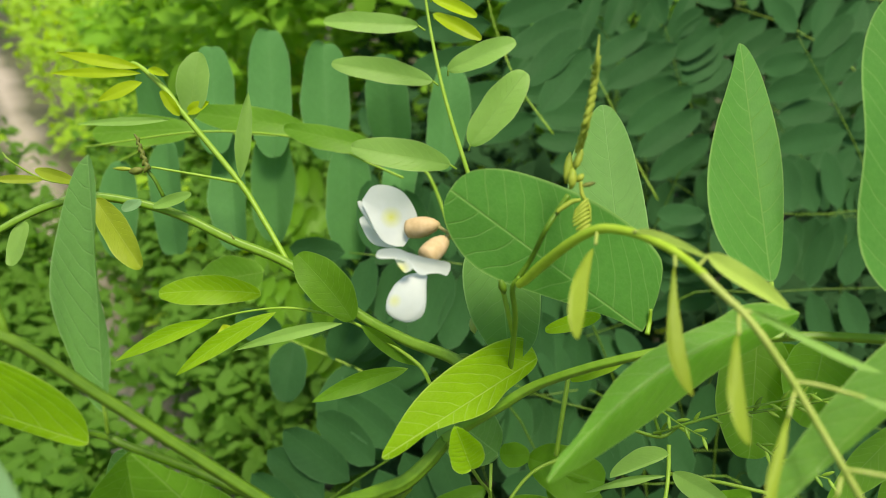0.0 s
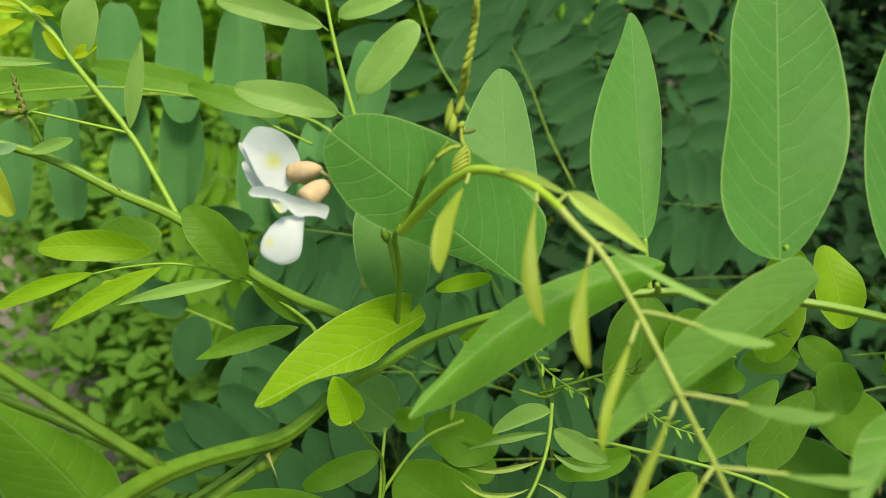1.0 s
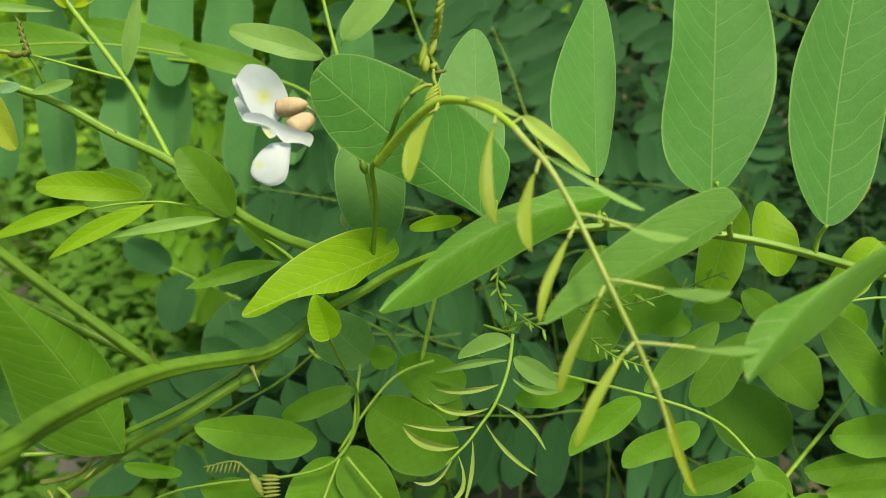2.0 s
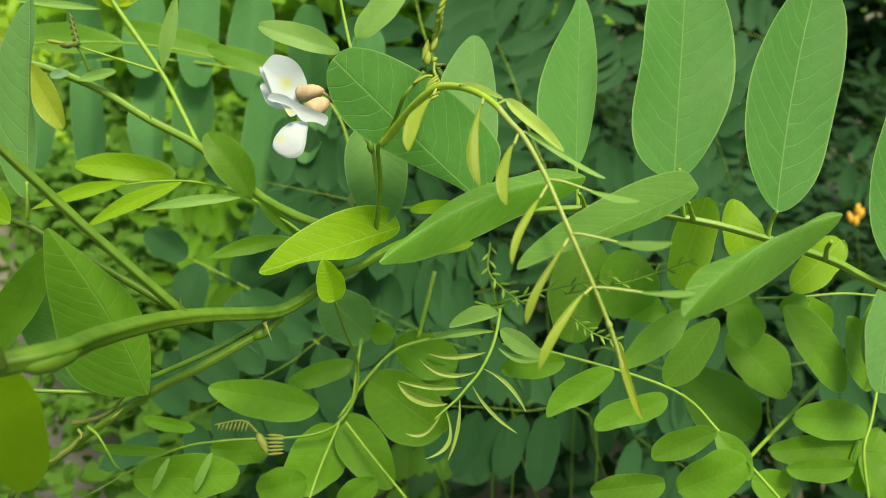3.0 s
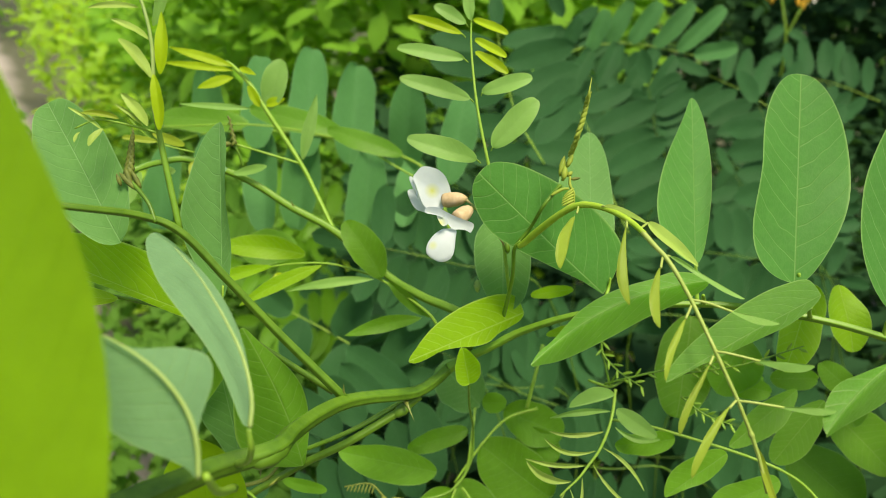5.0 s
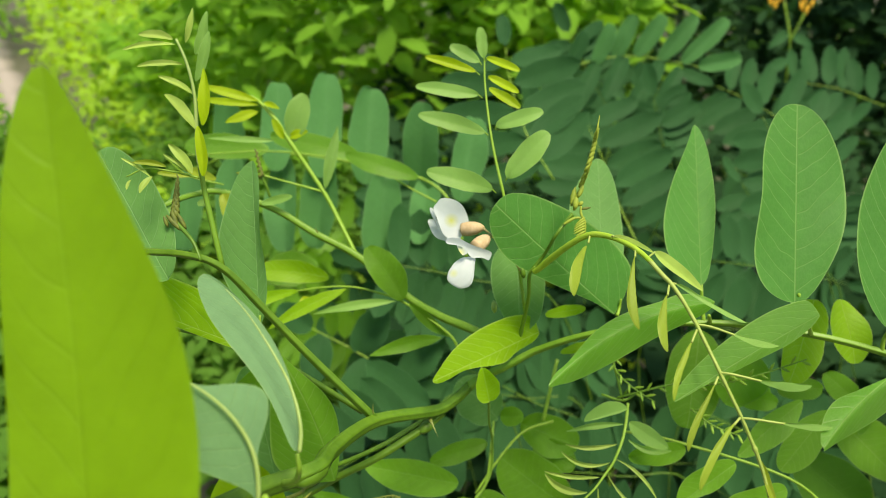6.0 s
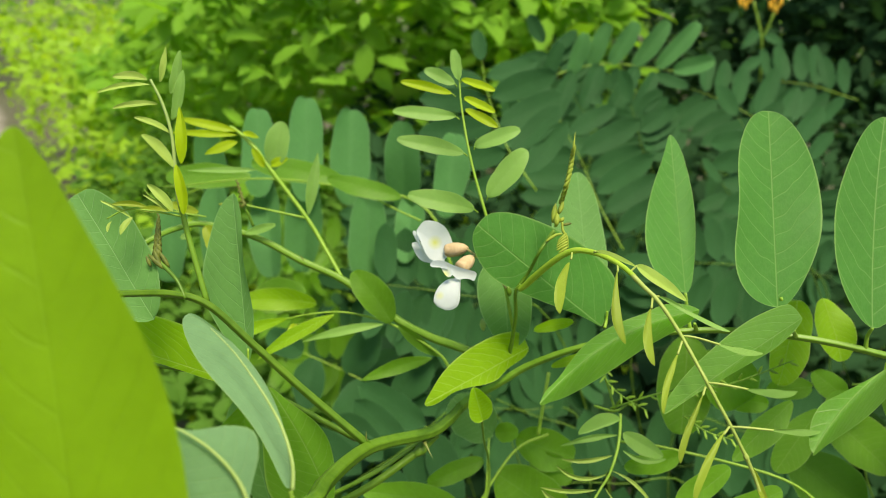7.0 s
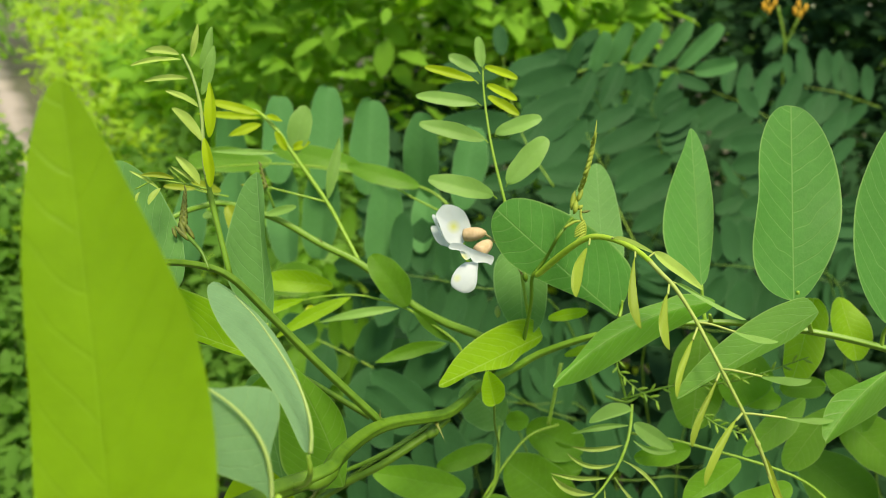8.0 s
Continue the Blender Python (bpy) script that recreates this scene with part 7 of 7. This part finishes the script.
compound_leaf([(0.5469, 0.5310, 0.3698), (0.5565, 0.5190, 0.5571), (0.5240, 0.5328, 0.6104), (0.4920, 0.5399, 0.6493)], 4, 0.0465, 0.0212, "far", label="locust leaf deep in the bush, coloured for shade", group=GROVE, seed=126, spread=75, start=0.55, stalk="stem")
compound_leaf([(0.4111, 0.2960, 0.5582), (0.2919, 0.2841, 0.7457), (0.3537, 0.2868, 0.7751), (0.4130, 0.2853, 0.7956)], 6, 0.0472, 0.0216, "far", label="locust leaf deep in the bush, coloured for shade", group=GROVE, seed=127, spread=75, start=0.55, stalk="stem")
compound_leaf([(0.2139, 0.3487, 0.5386), (0.1819, 0.3362, 0.7248), (0.2314, 0.3278, 0.7305), (0.2791, 0.3153, 0.7272)], 5, 0.0468, 0.0214, "far", label="locust leaf deep in the bush, coloured for shade", group=GROVE, seed=128, spread=75, start=0.55, stalk="stem")
compound_leaf([(0.4743, 0.5402, 0.5236), (0.4789, 0.5234, 0.7005), (0.5209, 0.5062, 0.6874), (0.5612, 0.4835, 0.6623)], 5, 0.0470, 0.0214, "far", label="locust leaf deep in the bush, coloured for shade", group=GROVE, seed=129, spread=75, start=0.55, stalk="stem")
compound_leaf([(0.2307, 0.7458, 0.5782), (0.2368, 0.7223, 0.7408), (0.2258, 0.7369, 0.7956), (0.2158, 0.7435, 0.8334)], 5, 0.0473, 0.0216, "far", label="locust leaf deep in the bush, coloured for shade", group=GROVE, seed=130, spread=75, start=0.55, stalk="stem")
compound_leaf([(0.1957, 0.4521, 0.5150), (0.2224, 0.4378, 0.6975), (0.2135, 0.4560, 0.7600), (0.2050, 0.4684, 0.8102)], 6, 0.0470, 0.0215, "far", label="locust leaf deep in the bush, coloured for shade", group=GROVE, seed=131, spread=75, start=0.55, stalk="stem")
compound_leaf([(0.0076, 0.5235, 0.3300), (0.0161, 0.5111, 0.5163), (-0.0287, 0.4925, 0.5000), (-0.0710, 0.4680, 0.4713)], 5, 0.0458, 0.0209, "far", label="locust leaf deep in the bush, coloured for shade", group=GROVE, seed=132, spread=75, start=0.55, stalk="stem")
compound_leaf([(0.1450, 0.3551, 0.5360), (0.1124, 0.3421, 0.7211), (0.0602, 0.3385, 0.7371), (0.0105, 0.3305, 0.7435)], 5, 0.0468, 0.0213, "far", label="locust leaf deep in the bush, coloured for shade", group=GROVE, seed=133, spread=75, start=0.55, stalk="stem")
compound_leaf([(0.2979, 0.6479, 0.6434), (0.1858, 0.6212, 0.7990), (0.2502, 0.5990, 0.7751), (0.3130, 0.5708, 0.7383)], 5, 0.0473, 0.0216, "far", label="locust leaf deep in the bush, coloured for shade", group=GROVE, seed=134, spread=75, start=0.55, stalk="stem")
compound_leaf([(0.2127, 0.2897, 0.5129), (0.1796, 0.2810, 0.7072), (0.1217, 0.2769, 0.7221), (0.0666, 0.2688, 0.7285)], 5, 0.0466, 0.0213, "far", label="locust leaf deep in the bush, coloured for shade", group=GROVE, seed=135, spread=75, start=0.55, stalk="stem")
# the fresh leaflets likewise carry brighter light in their colour
leaflet(rsprig, (0.1495, 0.1861, 0.8548), (0.1264, 0.1826, 0.8592), 0.0112, "fresh", fold=10, shape="oval", bend=0.02)
leaflet(rsprig, (0.1519, 0.1870, 0.8569), (0.1715, 0.1836, 0.8614), 0.0117, "fresh", fold=10, shape="oval", bend=0.02)
leaflet(rsprig, (0.1913, 0.1856, 0.8539), (0.1713, 0.1868, 0.8681), 0.0128, "fresh", fold=10, shape="oval", bend=0.02)
leaflet(rsprig, (0.1326, 0.1894, 0.8620), (0.1167, 0.1897, 0.8745), 0.0127, "low", fold=10, shape="oval", bend=0.02)
leaflet(rsprig, (0.2307, 0.1837, 0.8498), (0.2058, 0.1850, 0.8644), 0.0155, "low", fold=10, shape="oval", bend=0.02)

for k in range(16):
    rr = random.Random(900 + k)
    x, y = rr.uniform(-0.34, 0.0), rr.uniform(0.40, 0.78)
    if abs(x + 0.71 * y - 0.09) < 0.13:
        x += 0.22
    z = 0.44 + 0.26 * y + rr.uniform(-0.07, 0.05)
    turn = rr.uniform(-1.2, 1.2)
    reach = Vector((math.sin(turn) * 0.11, -0.03, 0.05 + 0.03 * rr.random()))
    foot = Vector((x, y + 0.03, z - 0.17))
    top = Vector((x, y, z))
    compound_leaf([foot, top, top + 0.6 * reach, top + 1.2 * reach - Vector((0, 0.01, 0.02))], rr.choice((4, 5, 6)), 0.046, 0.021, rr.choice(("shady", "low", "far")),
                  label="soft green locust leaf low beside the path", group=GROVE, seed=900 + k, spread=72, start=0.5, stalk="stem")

blossom = thing("wildflower", (0.6541, 0.7076, 0.7428), "small yellow-orange wildflower on green stalk", "flower", "yellow wildflowers")
stem("flower_stalk", blossom, [(0.7001, 0.6783, 0.6090), (0.6699, 0.6955, 0.6932), (0.6543, 0.7066, 0.7407)], (1, 0.9, 0.8))
bead("blossom", blossom, (0.6485, 0.7032, 0.7334), (0.6385, 0.7045, 0.7480), 0.0045, "yellow", squash=0.6)
bead("blossom", blossom, (0.6586, 0.7058, 0.7390), (0.6589, 0.7076, 0.7546), 0.0045, "yellow", squash=0.6)
bead("blossom", blossom, (0.6546, 0.7015, 0.7298), (0.6501, 0.7031, 0.7449), 0.0045, "yellow", squash=0.6)
bead("blossom", blossom, (0.6548, 0.7082, 0.7442), (0.6520, 0.7098, 0.7594), 0.0045, "yellow", squash=0.6)

blossom2 = thing("wildflower", (0.5669, 1.1159, 1.0268), "tall green wildflower with two orange blossoms", "flower", "yellow wildflowers")
stem("flower_stalk", blossom2, [(0.5865, 1.1220, 0.9216), (0.5737, 1.1205, 0.9893), (0.5493, 1.1282, 1.0533)], (2.2, 2, 1.6), "rachis")
stem("flower_stalk", blossom2, [(0.5737, 1.1205, 0.9893), (0.5818, 1.1163, 1.0277), (0.5892, 1.1251, 1.0466)], (1.8, 1.6, 1.4), "rachis")
bead("blossom", blossom2, (0.5825, 1.1215, 1.0388), (0.5716, 1.1179, 1.0548), 0.004, "yellow", squash=0.6)
bead("blossom", blossom2, (0.5942, 1.1240, 1.0442), (0.5950, 1.1207, 1.0608), 0.004, "yellow", squash=0.6)
bead("blossom", blossom2, (0.5885, 1.1191, 1.0337), (0.5835, 1.1157, 1.0500), 0.004, "yellow", squash=0.6)
bead("blossom", blossom2, (0.5861, 1.1268, 1.0501), (0.5791, 1.1232, 1.0662), 0.004, "yellow", squash=0.6)
bead("blossom", blossom2, (0.5278, 1.1233, 1.0427), (0.5174, 1.1197, 1.0587), 0.004, "yellow", squash=0.6)
bead("blossom", blossom2, (0.5395, 1.1258, 1.0481), (0.5408, 1.1225, 1.0647), 0.004, "yellow", squash=0.6)
bead("blossom", blossom2, (0.5339, 1.1209, 1.0376), (0.5293, 1.1175, 1.0539), 0.004, "yellow", squash=0.6)
bead("blossom", blossom2, (0.5314, 1.1286, 1.0540), (0.5249, 1.1250, 1.0701), 0.004, "yellow", squash=0.6)
# far copy again: these stalk leaves carry shade in their colour
leaflet(blossom2, (0.5712, 1.1291, 1.0078), (0.5240, 1.0911, 0.9737), 0.0185, "far", fold=15, shape="lance")
leaflet(blossom2, (0.5755, 1.1249, 0.9987), (0.6047, 1.0956, 0.9833), 0.0185, "far", fold=15, shape="lance")
leaflet(blossom2, (0.5725, 1.1074, 0.9613), (0.5154, 1.0718, 0.9322), 0.0225, "far", fold=15, shape="lance")
leaflet(blossom2, (0.5726, 1.1053, 0.9567), (0.6137, 1.0746, 0.9383), 0.0225, "far", fold=15, shape="lance")
leaflet(blossom2, (0.5664, 1.1420, 1.0356), (0.5710, 1.1310, 1.0593), 0.0144, "far", fold=15, shape="lance")


# ---- distant undergrowth ----
def foliage(name, label, count, place, size, material, seed, category="shrub", tilt=0.45):
    """One mass of small leaves, each a folded four-sided blade, strewn where place() puts them."""
    rnd = random.Random(seed)
    verts, faces, uvs, edge = [], [], [], []
    for _ in range(count):
        p = Vector(place(rnd))
        d = Vector((rnd.gauss(0, 1), rnd.gauss(0, 0.7) - 0.25, rnd.gauss(0, 0.55) - 0.05)).normalized()
        up = Vector((rnd.gauss(0, tilt), rnd.gauss(-0.35, tilt), 1))
        x = d.cross(up).normalized()
        z = x.cross(d)
        l = size * rnd.uniform(0.6, 1.25)
        w = l * rnd.uniform(0.2, 0.29)
        k = len(verts)
        for s, h in ((0, 0.02), (0.28, 0.85), (0.68, 0.9), (1, 0.06)):
            for u in (-1, 0, 1):
                q = p + d * (l * s) + x * (u * w * h) + z * (abs(u) * w * h * 0.25 - l * 0.18 * s * s)
                verts.append(q)
                uvs.append((0.5 + 0.5 * u * h, s))
                edge.append(0.0)
        for r in range(3):
            for j in range(2):
                a = k + r * 3 + j
                faces.append((a, a + 1, a + 4, a + 3))
    ob = new(name, mesh_of(name, verts, faces, MAT[material], uvs, edge))
    return tagged(ob, label, category, kind="stuff")


MAT["mass"] = leaf_material("mass leaf", (0.12, 0.26, 0.035), (0.24, 0.56, 0.035), (0.2, 0.3, 0.1), share=0.35, veins=0, island=True)
MAT["weed"] = leaf_material("weed leaf", (0.078, 0.185, 0.034), (0.155, 0.41, 0.032), (0.2, 0.3, 0.1), share=0.4, veins=0, island=True, gloss=0.04, spread=0.12)
MAT["mass_mid"] = leaf_material("bush leaf", (0.135, 0.30, 0.038), (0.28, 0.62, 0.035), (0.2, 0.3, 0.1), share=0.38, veins=0, island=True, spread=0.13, gloss=0.04)
# lighter copy of the mass leaf, with sunlight put into its colour
MAT["mass_sun_tint"] = leaf_material("mass leaf, sun in colour", (0.22, 0.40, 0.033), (0.45, 0.72, 0.03), (0.2, 0.3, 0.1), share=0.42, veins=0, island=True)
# mass leaf darkened: the gloom between the bushes is put into its colour
MAT["mass_shaded"] = leaf_material("mass leaf, shade in colour", (0.021, 0.062, 0.028), (0.036, 0.115, 0.024), (0.2, 0.3, 0.1), share=0.3, veins=0, island=True, gloss=0.03, rough=0.7)


def under_thicket(r):
    y = 0.42 + 1.6 * r.random() ** 1.3
    x = r.uniform(-0.02 - 0.10 * y, 0.5 + 0.75 * y)
    top = 0.60 + 0.16 * y + 0.10 * noise.noise((x * 2.2, y * 2.2, 5))
    return x, y, top - abs(r.gauss(0, 0.12))


def low_weeds(r):
    while True:
        y = 0.45 + 0.95 * r.random()
        x = r.uniform(-0.30 - 0.62 * y, 0.02)
        if abs(x + 0.71 * y - 0.09) > 0.085 or r.random() < 0.24:
            break
    top = 0.42 + 0.20 * y + 0.14 * noise.noise((x * 4.5, y * 4.5, 33)) - 0.25 * max(0, 0.3 - abs(x + 0.71 * y - 0.10))
    return x, y, top - abs(r.gauss(0, 0.10))


def back_thicket(r):
    x, y = r.uniform(-0.1, 3.2), r.uniform(1.5, 3.4)
    top = 1.18 + 0.22 * noise.noise((x * 1.1, y * 1.1, 9)) - 0.25 * max(0, -x)
    return x, y, top * (1 - 0.75 * r.random() ** 2.2)


# the unseen upper leaves lean forward, added to shade the thicket below
def tall_thicket(r):
    x, y = r.uniform(0.75, 3.0), r.uniform(1.5, 3.0)
    z = 0.7 + 1.6 * r.random()
    return x + 0.25 * (z - 0.7), y - 0.35 * max(0, z - 1.2), z + 0.2 * noise.noise((x * 2, y * 2, 8))


def middle_bushes(r):
    y = r.uniform(1.2, 2.7)
    x = r.uniform(0.38 - 0.71 * y, 0.25 + 0.12 * y)
    top = 0.98 + 0.2 * noise.noise((x * 1.6, y * 1.6, 21)) + 0.12 * y - 0.45 * max(0, -x - 0.1)
    return x, y, top * (1 - 0.6 * r.random() ** 2.0)


def left_verge(r):
    y = r.uniform(0.9, 4.2)
    edge = -0.71 * y + 0.10
    x = edge + r.uniform(0.10, 1.0) if r.random() < 0.6 else edge - r.uniform(0.14, 1.6)
    return x, y, (0.5 + 0.10 * y + 0.14 * noise.noise((x * 2, y * 2, 2))) * (1 - 0.6 * r.random() ** 2)


def far_hedge(r):
    a, y = r.uniform(-1, 1), r.uniform(6.5, 11)
    return a * 9, y, (1.6 + 0.6 * noise.noise((a * 5, y * 0.3, 4))) * r.random() ** 0.6


# undergrowth and both thickets get the leaf colour with shade painted in
foliage("undergrowth", "dense low green locust undergrowth, shade in its colour", 9000, under_thicket, 0.045, "mass_shaded", 11, "undergrowth")
foliage("low_weeds", "soft light green weeds below the branch", 20000, low_weeds, 0.030, "weed", 16, "weeds", 0.35)
foliage("thicket", "tall leafy green thicket behind the branch, shade in its colour", 14000, back_thicket, 0.055, "mass_shaded", 12, "thicket")
foliage("tall_thicket", "shade-coloured green thicket, overhanging top added to darken it", 12000, tall_thicket, 0.075, "mass_shaded", 17, "thicket")
foliage("bushes", "leafy green bushes between thicket and path", 7000, middle_bushes, 0.068, "mass_mid", 15, "bushes")
foliage("verge_plants", "yellow-green weeds beside the path, sunlight in their colour", 7000, left_verge, 0.055, "mass_sun_tint", 13, "weeds")
foliage("hedge", "far green hedge beyond the path", 9000, far_hedge, 0.16, "mass", 14, "hedge")
